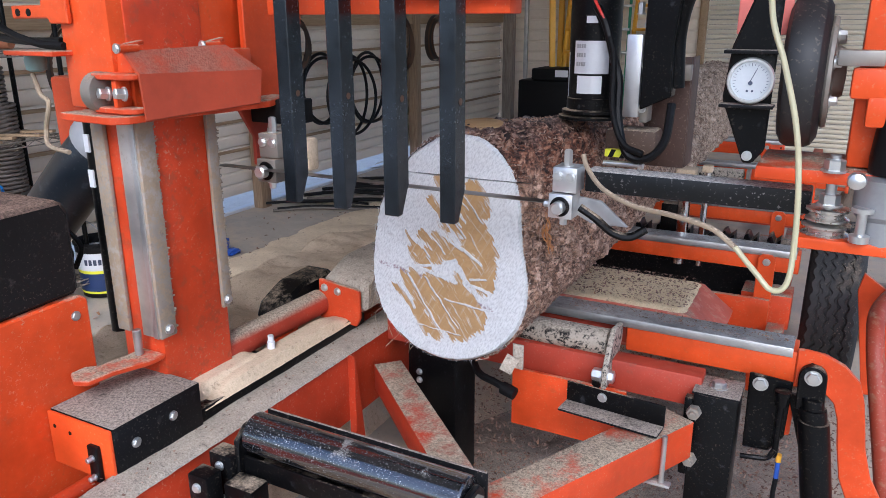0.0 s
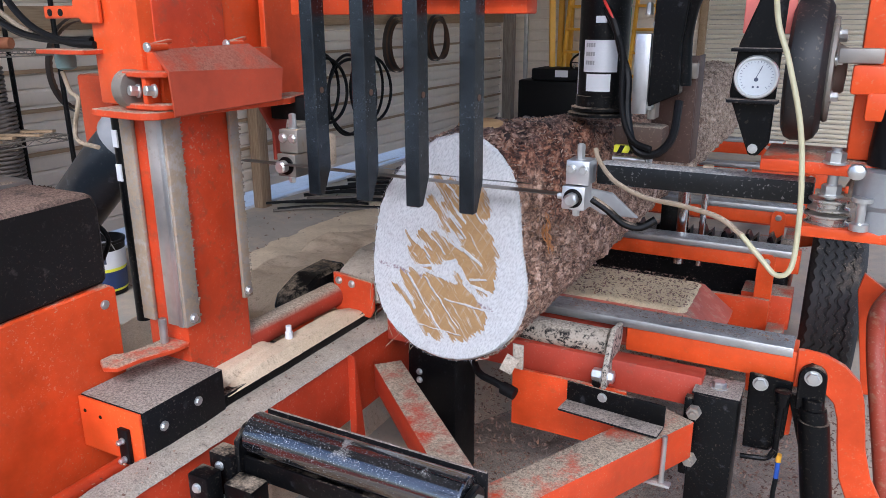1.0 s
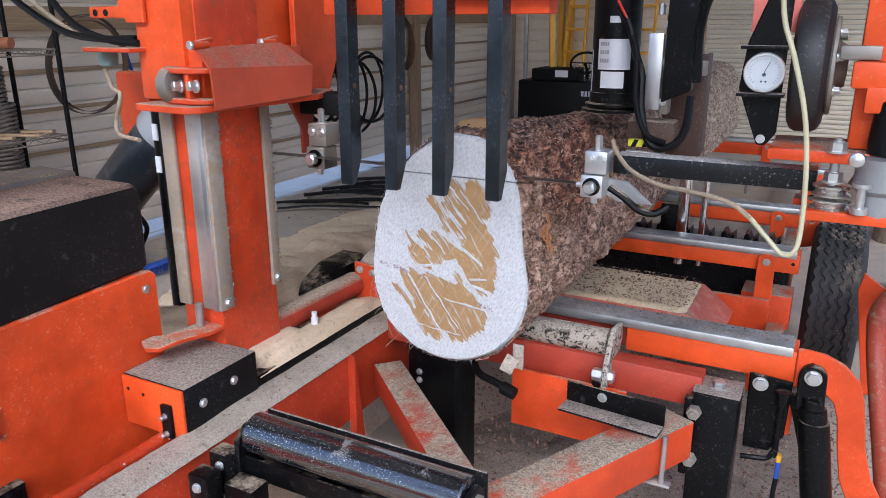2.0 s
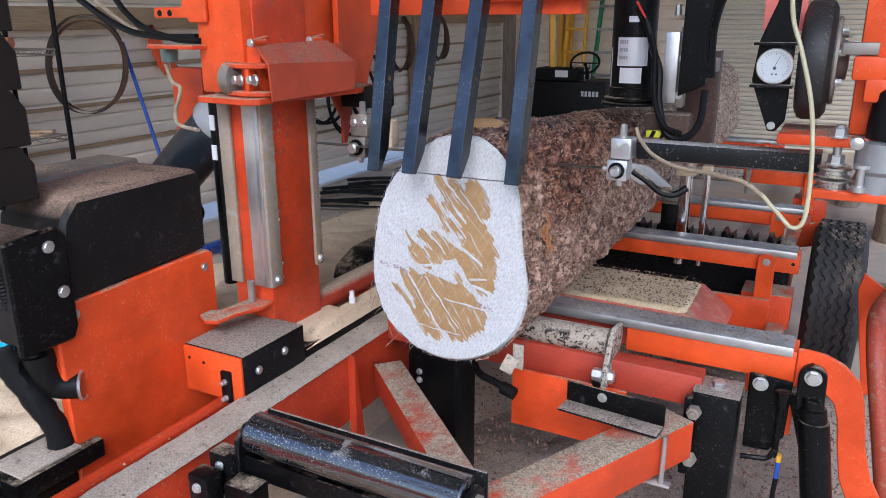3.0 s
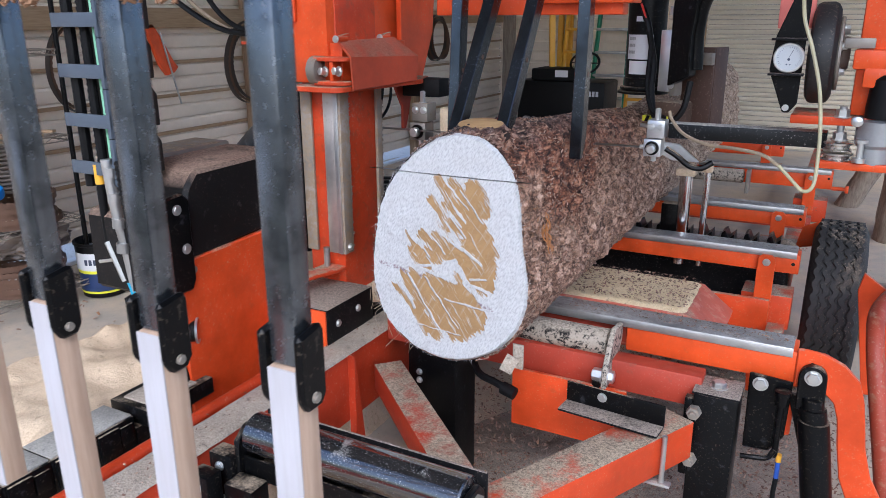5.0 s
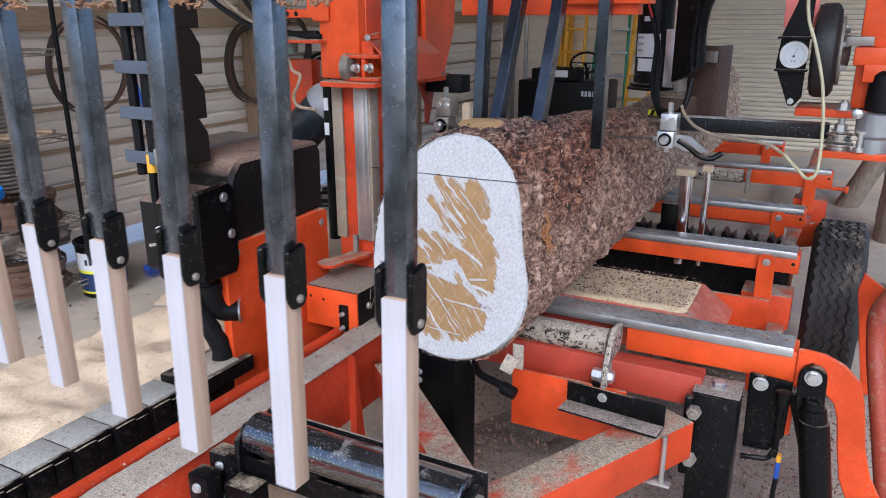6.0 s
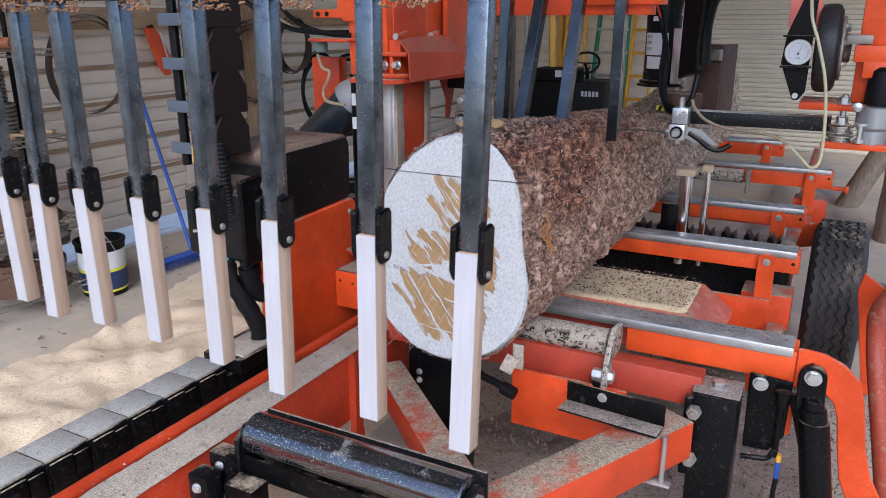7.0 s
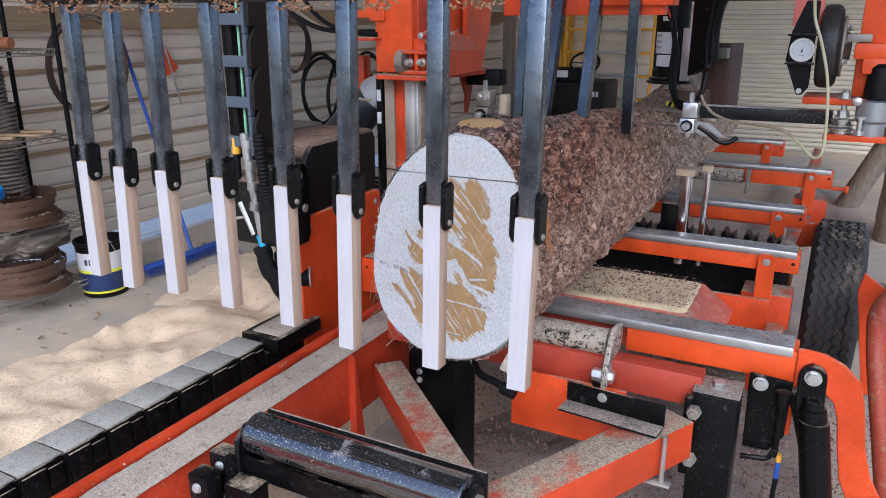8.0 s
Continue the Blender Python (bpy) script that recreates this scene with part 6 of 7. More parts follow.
        lathe(bm, (0.0, 1.45, z - 0.012), (0, 0, 1), [(0, r * 0.7), (0.001, r), (0.004, r), (0.008, r * 0.8), (0.014, r * 0.8), (0.018, r), (0.022, r), (0.023, r * 0.7)], 36)
        part("guide_pulley", bm, CHROME_WORN, head, "bright steel guide pulley")
    bolts(head, BOLT, (0, 0, 1), [(0.0, 1.43, 1.338), (0.0, 1.43, 1.398)], 0.017, 0.020)
    bm = B()
    cyl(bm, (0.0, 1.43, 1.33), (0.0, 1.43, 1.425), 0.009, seg=14)
    part("threaded_rod", bm, STEEL, head)
    bm = B()
    lathe(bm, (0.035, 1.38, 1.395), (0, -1, 0), [(0, 0.013), (0.012, 0.015), (0.022, 0.013), (0.026, 0.006)], 24)
    part("thumb_knob", bm, BOLT, head)
    bm = B()
    lathe(bm, (0.085, 1.44, 1.27), (0, 0, 1), [(0, 0.03), (0.003, 0.04), (0.05, 0.04), (0.06, 0.05), (0.12, 0.05), (0.125, 0.04)], 32)
    drum = part("grey_drum", bm, DRUM, head, "dull grey drum")
    bm = B()
    lathe(bm, (0.092, 1.44, 1.396), (0, 0, 1), [(0, 0.030), (0.002, 0.042), (0.03, 0.043), (0.10, 0.038), (0.112, 0.028)], 28)
    part("drum_cap", bm, PLASTIC_BLACK, drum, "tapered black plastic cap")
    bm = B()
    lathe(bm, (0.052, 1.40, 1.285), (0, 0, 1), [(0, 0.016), (0.012, 0.016), (0.014, 0.008), (0.05, 0.008), (0.052, 0.018), (0.06, 0.018)], 20)
    part("idler_bolt", bm, BOLT, head)
    # coolant hose
    bm = B()
    tube(bm, [(-0.13, 1.30, 1.80), (-0.118, 1.31, 1.66), (-0.09, 1.30, 1.58), (-0.06, 1.29, 1.48), (-0.045, 1.28, 1.38), (-0.04, 1.27, 1.28), (-0.045, 1.26, 1.235), (-0.065, 1.26, 1.225), (-0.09, 1.27, 1.245), (-0.13, 1.29, 1.28)], 0.0047, 10)
    h = part("coolant_hose", bm, HOSE_CLEAR, head, "yellowed clear coolant hose, partly dusty")
    bm = B()
    tube(bm, [(-0.13, 1.29, 1.28), (-0.175, 1.32, 1.300), (-0.25, 1.36, 1.305), (-0.33, 1.40, 1.305), (-0.40, 1.43, 1.325), (-0.44, 1.45, 1.36), (-0.453, 1.46, 1.385)], 0.0050, 10)
    part("dusty_hose", bm, HOSE_DUSTY, h)
    bm = B()
    box(bm, -1.2, 0.30, 2.34, 2.46, 1.72, 1.90, 0.005)
    part("head_beam", bm, BLACK, head, "dark beam over the motor")


# ---- the debarker, which rides with the head and swings on its own pivot ----
DEB = (-0.55, 2.49, 1.22)


def build_debarker():
    deb = thing("debarker", DEB, "swinging debarker with upright black motor and dust shroud", "debarker")
    c = Vector((-0.690, 2.285, 0))
    bm = B()
    lathe(bm, c + Vector((0, 0, 1.365)), (0, 0, 1), [(0, 0.085), (0.006, 0.092), (0.014, 0.092), (0.018, 0.078), (0.05, 0.078), (0.052, 0.076), (0.60, 0.076)], 48)
    mo = part("motor", bm, BLACK, deb, "black upright electric motor with labels")
    bm = B()
    lathe(bm, c + Vector((0, 0, 1.352)), (0, 0, 1), [(0, 0.09), (0.002, 0.102), (0.010, 0.102), (0.012, 0.09)], 40)
    part("motor_flange", bm, BLACK, mo)
    for z0, z1, a0, a1, mm in ((1.490, 1.585, -122, -40, LABEL_SILVER), (1.432, 1.484, -112, -55, WHITE_LABEL), (1.635, 1.655, -95, -70, LABEL_SILVER), (1.42, 1.55, -150, -143, WHITE_LABEL)):
        bm = B()
        n = 12
        rows = [[bm.verts.new(c + Vector((r * math.cos(radians(a0 + (a1 - a0) * i / n)), r * math.sin(radians(a0 + (a1 - a0) * i / n)), z))) for i in range(n + 1)] for r, z in ((0.0765, z0), (0.0772, z0), (0.0772, z1), (0.0765, z1))]
        for p, q in zip(rows, rows[1:]):
            for i in range(n):
                bm.faces.new((p[i], p[i + 1], q[i + 1], q[i]))
        part("label", bm, mm, mo, "curved printed label")
    bm = B()
    for k in range(3):
        z = 1.570 - k * 0.026
        for i in range(4):
            a = radians(-116 + i * 6)
            beam(bm, c + Vector((0.0775 * math.cos(a), 0.0775 * math.sin(a), z)), c + Vector((0.0775 * math.cos(a + 0.08), 0.0775 * math.sin(a + 0.08), z)), 0.001, 0.012, 0)
    part("label_print", bm, DRUM, mo, "grey printed bars")
    for pts, m, r in (([(-0.665, 2.20, 1.68), (-0.63, 2.18, 1.63), (-0.60, 2.17, 1.54), (-0.575, 2.15, 1.48), (-0.565, 2.13, 1.38), (-0.53, 2.11, 1.28), (-0.47, 2.11, 1.27), (-0.43, 2.13, 1.32), (-0.425, 2.16, 1.42)], PLASTIC_BLACK, 0.012),
                      ([(-0.672, 2.195, 1.70), (-0.645, 2.18, 1.66), (-0.62, 2.175, 1.62)], RED, 0.0045),
                      ([(-0.66, 2.2, 1.66), (-0.60, 2.16, 1.56), (-0.58, 2.12, 1.40), (-0.54, 2.10, 1.31), (-0.48, 2.09, 1.285)], RUBBER, 0.009)):
        part("cable", tube(B(), pts, r, 8), m, mo)
    bm = B()
    box(bm, -0.565, -0.520, 2.17, 2.20, 1.375, 1.605, 0.003)
    sl = part("slide_plate", bm, ALUMINIUM, deb, "bright aluminium slide plate")
    bm = B()
    box(bm, -0.519, -0.495, 2.18, 2.24, 1.36, 1.66, 0.004)
    part("slide_back", bm, STEEL_GRIMY, sl)
    bolts(sl, BOLT, (0, -1, 0), [(-0.508, 2.178, 1.63), (-0.508, 2.178, 1.52), (-0.512, 2.178, 1.40)], 0.010, 0.010)
    bolts(sl, BOLT, (0, 0, 1), [(-0.535, 2.19, 1.66)], 0.010, 0.03)
    bm = B()
    prism(bm, [(-0.508, 1.72), (-0.45, 1.80), (-0.37, 1.86), (-0.40, 1.88), (-0.34, 1.88), (-0.415, 1.72), (-0.43, 1.58), (-0.425, 1.44), (-0.51, 1.40)], "y", 2.14, 2.20, 0.004)
    part("curved_arm", bm, BLACK, deb, "glossy black curved arm")
    bm = B()
    tube(bm, [(-0.43, 2.20, 1.46), (-0.435, 2.20, 1.62), (-0.40, 2.20, 1.74), (-0.30, 2.22, 1.82)], 0.028, 14)
    part("arm_pipe", bm, BLACK, deb)
    bm = B()
    box(bm, -0.53, -0.405, 2.30, 2.312, 1.215, 1.540, 0.003)
    sh = part("shroud", bm, SHROUD, deb, "dull brown dust shroud panel")
    bm = B()
    box(bm, -0.409, -0.403, 2.3125, 2.42, 1.215, 1.540, 0.002)
    part("shroud_side", bm, SHROUD, sh)
    bm = B()
    box(bm, -0.46, -0.400, 2.27, 2.298, 1.475, 1.52, 0.003)
    part("shroud_clip", bm, STEEL_GRIMY, sh)
    bm = B()
    box(bm, -0.62, -0.47, 2.20, 2.30, 1.250, 1.335, 0.012)
    part("gear_housing", bm, GEARBOX, deb, "brown dusty gear housing")
    bm = B()
    box(bm, -0.60, -0.50, 2.135, 2.158, 1.262, 1.284, 0.002)
    tag = part("hazard_tag", bm, HAZARD_YELLOW, deb, "yellow and black striped tag")
    for k in range(3):
        bm = B()
        x = -0.59 + k * 0.034
        prism(bm, [(x, 1.2615), (x + 0.014, 1.2615), (x + 0.024, 1.2845), (x + 0.010, 1.2845)], "y", 2.1335, 2.1345, 0)
        part("stripe", bm, RUBBER, tag)
    bm = B()
    cyl(bm, (-0.60, 2.13, 1.245), (-0.50, 2.13, 1.245), 0.008, seg=12)
    bolt(bm, (-0.495, 2.13, 1.245), (1, 0, 0), 0.012, 0.012)
    part("cross_bolt", bm, BOLT, deb)
    return deb


FLAP = paint("orange_filmed_with_dust", (0.52, 0.075, 0.028), 0.55, dust=0.72, specks=0.4, worn=0.3, wear=(0.22, 0.09, 0.05), dust_colour=(0.30, 0.18, 0.13))
# Bluish base carries some reflected sky in the black steel's colour.
FINGER = paint("scratched_black_steel", (0.078, 0.092, 0.112), 0.21, metal=0.9, dust=0.1, specks=0.4, worn=0.6, wear=(0.03, 0.033, 0.038), wear_at=0.52, dust_colour=(0.40, 0.40, 0.40))
# Paler bluish base puts the sky's reflection into the arms' colour.
ARM_STEEL = paint("sky_tinted_steel", (0.185, 0.205, 0.230), 0.22, metal=0.9, dust=0.1, specks=0.6, worn=0.6, wear=(0.045, 0.05, 0.058), wear_at=0.50, dust_colour=(0.40, 0.40, 0.40))
WOOD_TAN = wood("tan_planed_wood", (0.54, 0.40, 0.29), (0.42, 0.29, 0.20), (40, 40, 3))
KNOB = plain("faded_green_knob", (0.20, 0.30, 0.28), 0.5)
LID = dust_material("dust_caked_plastic", (0.41, 0.395, 0.355), (0.26, 0.25, 0.225), (0.15, 0.14, 0.13))
DUCT = paint("blue_black_duct", (0.016, 0.022, 0.030), 0.32, dust=0.3, specks=0.2, worn=0.25, wear=(0.16, 0.19, 0.22), wear_at=0.58)
SHEET = plain("cloudy_plastic", (0.30, 0.31, 0.32), 0.35, 0, 0.2, 8)
RUST_DEBRIS = plain("rusty_bark_debris", (0.27, 0.145, 0.075), 0.9, 0, 0.6, 60, 0.5)
PINK = plain("faded_red_plate", (0.72, 0.20, 0.16), 0.45, 0, 0.15)
RUBBER_WHEEL = paint("wheel_rubber", (0.020, 0.020, 0.021), 0.5, dust=0.15, specks=0.3, worn=0.2, wear=(0.07, 0.07, 0.07))
BLACK_CHIPPY = paint("black_tube_white_chips", (0.008, 0.009, 0.010), 0.4, gloss=0.3, dust=0.82, specks=0.9, worn=0.1, dust_colour=(0.55, 0.53, 0.50))
CHROME_WORN = plain("worn_bright_steel", (0.62, 0.60, 0.56), 0.28, 0.9, 0.25, 40)
DIAL = plain("aged_white_dial", (0.50, 0.53, 0.55), 0.4, 0, 0.12)
DRUM = plain("dull_zinc", (0.36, 0.37, 0.38), 0.4, 0.6, 0.2)
LABEL_SILVER = plain("silver_label", (0.62, 0.63, 0.66), 0.4, 0.3, 0.15)
SHROUD = paint("brown_shroud", (0.085, 0.045, 0.032), 0.6, dust=0.4, specks=0.5, worn=0.5, wear=(0.16, 0.10, 0.07))
GEARBOX = paint("brown_housing", (0.10, 0.06, 0.04), 0.6, dust=0.9, specks=0.8, worn=0.3)
CHAIN_GREEN = plain("pale_green_cable", (0.25, 0.55, 0.35), 0.5)

head, fingers, arms = build_head()
debarker = build_debarker()


# ---- along the wall ----
def wall_things():
    # wire rack
    x0, x1, y0, y1 = -4.40, -3.95, 2.05, 2.82
    rack = thing("wire_rack", (-4.2, 2.3, 0), "black wire shelving rack loaded with blades and coils", "shelf rack")
    for x, y in ((x0, y0), (x0, y1), (x1, y0), (x1, y1)):
        bm = B()
        cyl(bm, (x, y, 0.0), (x, y, 1.95), 0.014, seg=12)
        part("upright", bm, BLACK, rack)
    for z in (0.10, 0.50, 0.98, 1.46):
        bm = B()
        for dz in (0.0, 0.03):
            for p, q in (((x0, y0), (x1, y0)), ((x1, y0), (x1, y1)), ((x1, y1), (x0, y1)), ((x0, y1), (x0, y0))):
                cyl(bm, (*p, z + dz), (*q, z + dz), 0.004, seg=6)
        for k in range(26):
            y = y0 + (y1 - y0) * (k + 0.5) / 26
            cyl(bm, (x0, y, z + 0.03), (x1, y, z + 0.03), 0.002, seg=5)
        for k in range(14):
            u0, u1 = k / 14, (k + 1) / 14
            za, zb = (z, z + 0.03) if k % 2 else (z + 0.03, z)
            cyl(bm, (x1, y0 + u0 * (y1 - y0), za), (x1, y0 + u1 * (y1 - y0), zb), 0.002, seg=5)
            cyl(bm, (x0 + u0 * (x1 - x0), y1, za), (x0 + u1 * (x1 - x0), y1, zb), 0.002, seg=5)
        part("wire_shelf", bm, STEEL_GRIMY, rack)
    # stacks of coiled blades
    for z, n in ((0.53, 5), (0.13, 6)):
        coil = thing("blade_stack", (-4.15, 2.33, z), "stack of rusty toothed bandsaw blade coils", "saw blades", group="blade stacks")
        for k in range(n):
            bm = B()
            r = 0.24 - 0.008 * (k % 3)
            seg = 90
            cx, cy = -4.16 + 0.012 * math.sin(k * 2.1), 2.52 + 0.014 * math.cos(k * 1.7)
            rings = []
            for i in range(seg):
                a = 2 * math.pi * i / seg
                tooth = 0.008 if i % 2 else 0.0
                wob = 0.01 * math.sin(2 * a + k)
                rings.append([bm.verts.new((cx + (r + wob + d) * math.cos(a), cy + (r + wob + d) * math.sin(a), z + 0.032 * k + h)) for d, h in ((0, 0), (0.002, 0), (0.002, 0.030 + tooth), (0, 0.030 + tooth))])
            for i in range(seg):
                p, q = rings[i], rings[(i + 1) % seg]
                for s in range(4):
                    bm.faces.new((p[s], q[s], q[(s + 1) % 4], p[(s + 1) % 4]))
            part("blade_coil", bm, SAW_RUST, coil)
    bm = B()
    lathe(bm, (-4.12, 2.42, 0.70), (0.2, -0.3, 1), [(0, 0.05), (0.01, 0.056), (0.05, 0.056), (0.055, 0.05)], 28)
    solid("blue_cap", bm, CAP_BLUE, "bright blue round plastic cap on the rack", "cap", at=(-4.12, 2.42, 0.70))
    bm = B()
    bmesh.ops.create_icosphere(bm, subdivisions=4, radius=1.0)
    for v in bm.verts:
        d = 1 + 0.25 * noise.fractal(v.co * 2.2, 0.8, 2.0, 4)
        v.co = Vector((-4.14 + v.co.x * 0.20 * d, 2.56 + v.co.y * 0.26 * d, 0.42 + v.co.z * 0.10 * d))
    solid("tarpaulin", bm, TARP, "crumpled grey-brown plastic sheet stuffed on the rack", "sheet", at=(-4.14, 2.56, 0.32))
    # springy hose coils standing on the shelves
    for (x, y, z), r, n in (((-4.24, 2.56, 1.01), 0.085, 16), ((-4.26, 2.30, 1.01), 0.085, 14), ((-4.24, 2.60, 0.66), 0.085, 22), ((-4.28, 2.36, 0.66), 0.085, 20)):
        bm = B()
        pts = [(x + r * math.cos(k * 0.7), y + r * math.sin(k * 0.7), z + 0.018 + 0.024 * k * 0.7 / 6.28 * 1.0) for k in range(int(n * 9))]
        tube(bm, pts, 0.010, 6, 2)
        solid("hose_coil", bm, COIL, "dark coiled hose standing on a wire shelf", "hose", at=(x, y, z), group="hose coils")
    for k, (y, z) in enumerate(((2.30, 1.53), (2.45, 1.53), (2.22, 1.53))):
        bm = B()
        cyl(bm, (-4.38, y, z), (-3.97, y + 0.12, z + 0.0), 0.03, seg=20, chamfer=0.004)
        solid("terracotta_tube", bm, TERRACOTTA, "rusty orange tube lying on the top shelf", "tube", at=(-4.2, y, z - 0.03), group="tubes on the rack")
    for k in range(5):
        bm = B()
        y = 2.15 + k * 0.12
        beam(bm, (-4.36, y, 1.022), (-3.96 + 0.06 * (k % 2), y + 0.10, 1.026 + 0.004 * k), 0.035, 0.014, 0.002)
        solid("wooden_lath", bm, WOOD_STUD, "thin wooden lath on the wire shelf", "lath", at=(-4.2, y, 1.01), group="laths on the rack")
    # hanging blade hoops
    for y, z, r, k in ((3.42, 1.36, 0.31, 2), (5.02, 1.30, 0.33, 3), (5.55, 1.42, 0.24, 3), (7.4, 1.38, 0.30, 4), (8.3, 1.42, 0.26, 4)):
        hp = thing("bandsaw_blade", (WALL_X + 0.10, y, z), "toothed bandsaw blade coiled and hung on the wall", "saw blade", group="hanging blades")
        for j in range(k):
            bm = B()
            seg = 110
            rings = []
            for i in range(seg):
                a = 2 * math.pi * i / seg
                rr = r * (1 - 0.05 * j) + 0.012 * math.sin(2 * a + j)
                sag = 0.05 * r * math.cos(a) ** 2
                tooth = 0.006 if i % 2 else 0.0
                c, s = math.cos(a), math.sin(a)
                xo = WALL_X + 0.13 + 0.018 * j
                rings.append([bm.verts.new((xo + h, y + (rr - sag + d) * c, z + (rr * 1.03 + d) * s - 0.03 * r * j)) for d, h in ((0, 0), (0.002, 0), (0.002, 0.042 + tooth), (0, 0.042 + tooth))])
            for i in range(seg):
                p, q = rings[i], rings[(i + 1) % seg]
                for e in range(4):
                    bm.faces.new((p[e], q[e], q[(e + 1) % 4], p[(e + 1) % 4]))
            part("blade_loop", bm, SAW_RUST if j % 2 else SAW_DARK, hp)
        bm = B()
        cyl(bm, (WALL_X + 0.02, y, z + r * 0.97), (WALL_X + 0.30, y, z + r * 0.99), 0.006, seg=8)
        part("hook", bm, STEEL_GRIMY, hp)
    # broom
    br = thing("push_broom", (-4.0, 3.5, 0), "blue push broom leaning against the wall", "broom")
    bm = B()
    cyl(bm, (-3.93, 3.62, 0.07), (WALL_X + 0.05, 3.80, 1.49), 0.013, seg=14)
    part("handle", bm, BLUE, br, "blue metal handle")
    bm = B()
    beam(bm, (-3.92, 3.20, 0.085), (-3.92, 3.95, 0.085), 0.055, 0.025, 0.006)
    hd = part("broom_head", bm, BLUE, br)
    rnd = random.Random(3)
    bm = B()
    for k in range(900):
        x, y = -3.92 + rnd.uniform(-0.026, 0.026), 3.20 + 0.75 * rnd.random()
        p = Vector((x, y, 0.075))
        q = Vector((x + rnd.uniform(-0.02, 0.02), y + rnd.uniform(-0.015, 0.015), 0.004))
        s = Vector((0.0016, 0, 0))
        vs = [bm.verts.new(p - s), bm.verts.new(p + s), bm.verts.new(p + Vector((0, 0.0016, 0))), bm.verts.new(q)]
        for f in ((0, 1, 3), (1, 2, 3), (2, 0, 3)):
            bm.faces.new([vs[i] for i in f])
    tagged(part("bristles", bm, BLUE, hd, "dark blue bristles"), kind="stuff")
    # orange clamp tool
    tool = thing("blade_tensioner", (WALL_X + 0.08, 4.12, 1.35), "orange hand tool hanging from the wall girt", "hand tool")
    bm = B()
    prism(bm, [(3.98, 1.60), (4.05, 1.62), (4.12, 1.52), (4.22, 1.34), (4.26, 1.30), (4.22, 1.26), (4.14, 1.24), (4.08, 1.32), (4.03, 1.45)], "x", WALL_X + 0.06, WALL_X + 0.09, 0.004)
    part("tool_body", bm, ORANGE_CLEAN, tool)
    bm = B()
    beam(bm, (WALL_X + 0.10, 4.10, 1.56), (WALL_X + 0.10, 4.24, 1.02), 0.012, 0.012, 0.003)
    part("tool_rod", bm, BOLT, tool, "bright steel rod")
    # bucket
    c = (-3.98, 2.93, 0)
    bk = thing("bucket", c, "white and navy plastic pail with a yellow band", "bucket")
    bm = B()
    lathe(bm, c, (0, 0, 1), [(0, 0.125), (0.004, 0.13), (0.03, 0.131), (0.33, 0.145), (0.335, 0.152), (0.35, 0.152), (0.352, 0.14), (0.02, 0.12)], 40)
    part("pail", bm, PLASTIC_BLACK, bk)
    for z0, z1, m, r in ((0.03, 0.045, HAZARD_YELLOW, 0.1335), (0.045, 0.16, NAVY, 0.136), (0.16, 0.18, HAZARD_YELLOW, 0.1385), (0.18, 0.29, WHITE_LABEL, 0.142)):
        bm = B()
        lathe(bm, (c[0], c[1], z0), (0, 0, 1), [(0, r - 0.004), (0, r), (z1 - z0, r + 0.003), (z1 - z0, r - 0.004)], 40)
        part("band", bm, m, bk, "printed colour band")
    bm = B()
    for i in range(5):
        a = radians(-75 + i * 11)
        obox(bm, Matrix.Translation((c[0] + 0.1455 * math.cos(a), c[1] + 0.1455 * math.sin(a), 0.235)) @ pose(0, 0, 0, 0, 0, math.degrees(a)), 0.002, 0.018, 0.035, 0)
    part("print_bar", bm, INK, bk, "dark printed bars")
    bm = B()
    hoop(bm, (c[0], c[1], 0.34), (0.2, 1, 0.5), 0.15, 0.003, 40, 6)
    part("bail", bm, STEEL, bk)
    # ladders at the end wall
    for x, m, w, lean, cat in ((-3.40, YELLOW, 0.26, 0.5, "yellow fibreglass step ladder folded against the end wall"), (-2.88, GREEN, 0.40, 0.55, "green fibreglass step ladder with aluminium treads"), (-2.47, YELLOW, 0.26, 0.6, "narrow yellow ladder by the shutter")):
        ld = thing("step_ladder", (x, BACK_Y - 0.3, 0), cat, "ladder", group="ladders")
        for s in (-1, 1):
            bm = B()
            beam(bm, (x + s * w * 0.62, BACK_Y - 0.35 - 0.15, 0), (x + s * w * 0.45, BACK_Y - 0.12, 2.4), 0.035, 0.07, 0.004)
            part("rail", bm, m, ld)
        for k in range(7):
            z = 0.28 + k * 0.30
            bm = B()
            y = BACK_Y - 0.50 + 0.38 * z / 2.4
            box(bm, x - w * 0.55, x + w * 0.55, y - 0.04, y + 0.04, z, z + 0.035, 0.004)
            part("tread", bm, STEEL if m is GREEN else YELLOW, ld)
    for x in (-3.72, -3.58):
        bm = B()
        box(bm, x, x + 0.07, BACK_Y - 0.12, BACK_Y - 0.05, 0.75, 3.0, 0.005)
        solid("yellow_post", bm, YELLOW, "yellow steel post against the end wall", "post", at=(x, BACK_Y - 0.1, 0.75), group="yellow posts")
    # painted timber post before the end wall
    bm = B()
    box(bm, -4.42, -4.28, BACK_Y - 0.45, BACK_Y - 0.31, 0, 3.3, 0.006)
    solid("timber_post", bm, WOOD_GREY, "square timber post, weathered and pale below", "post", at=(-4.35, BACK_Y - 0.4, 0))
    # dark ride-on machine
    en = thing("ride_on_machine", (-3.35, 9.0, 0), "dark ride-on machine with steering wheel by the end wall", "machine")
    bm = B()
    box(bm, -3.62, -2.52, 8.8, 9.4, 0.18, 0.92, 0.03)
    part("housing", bm, PLASTIC_BLACK, en)
    bm = B()
    box(bm, -3.45, -2.86, 8.81, 9.3, 0.92, 1.06, 0.02)
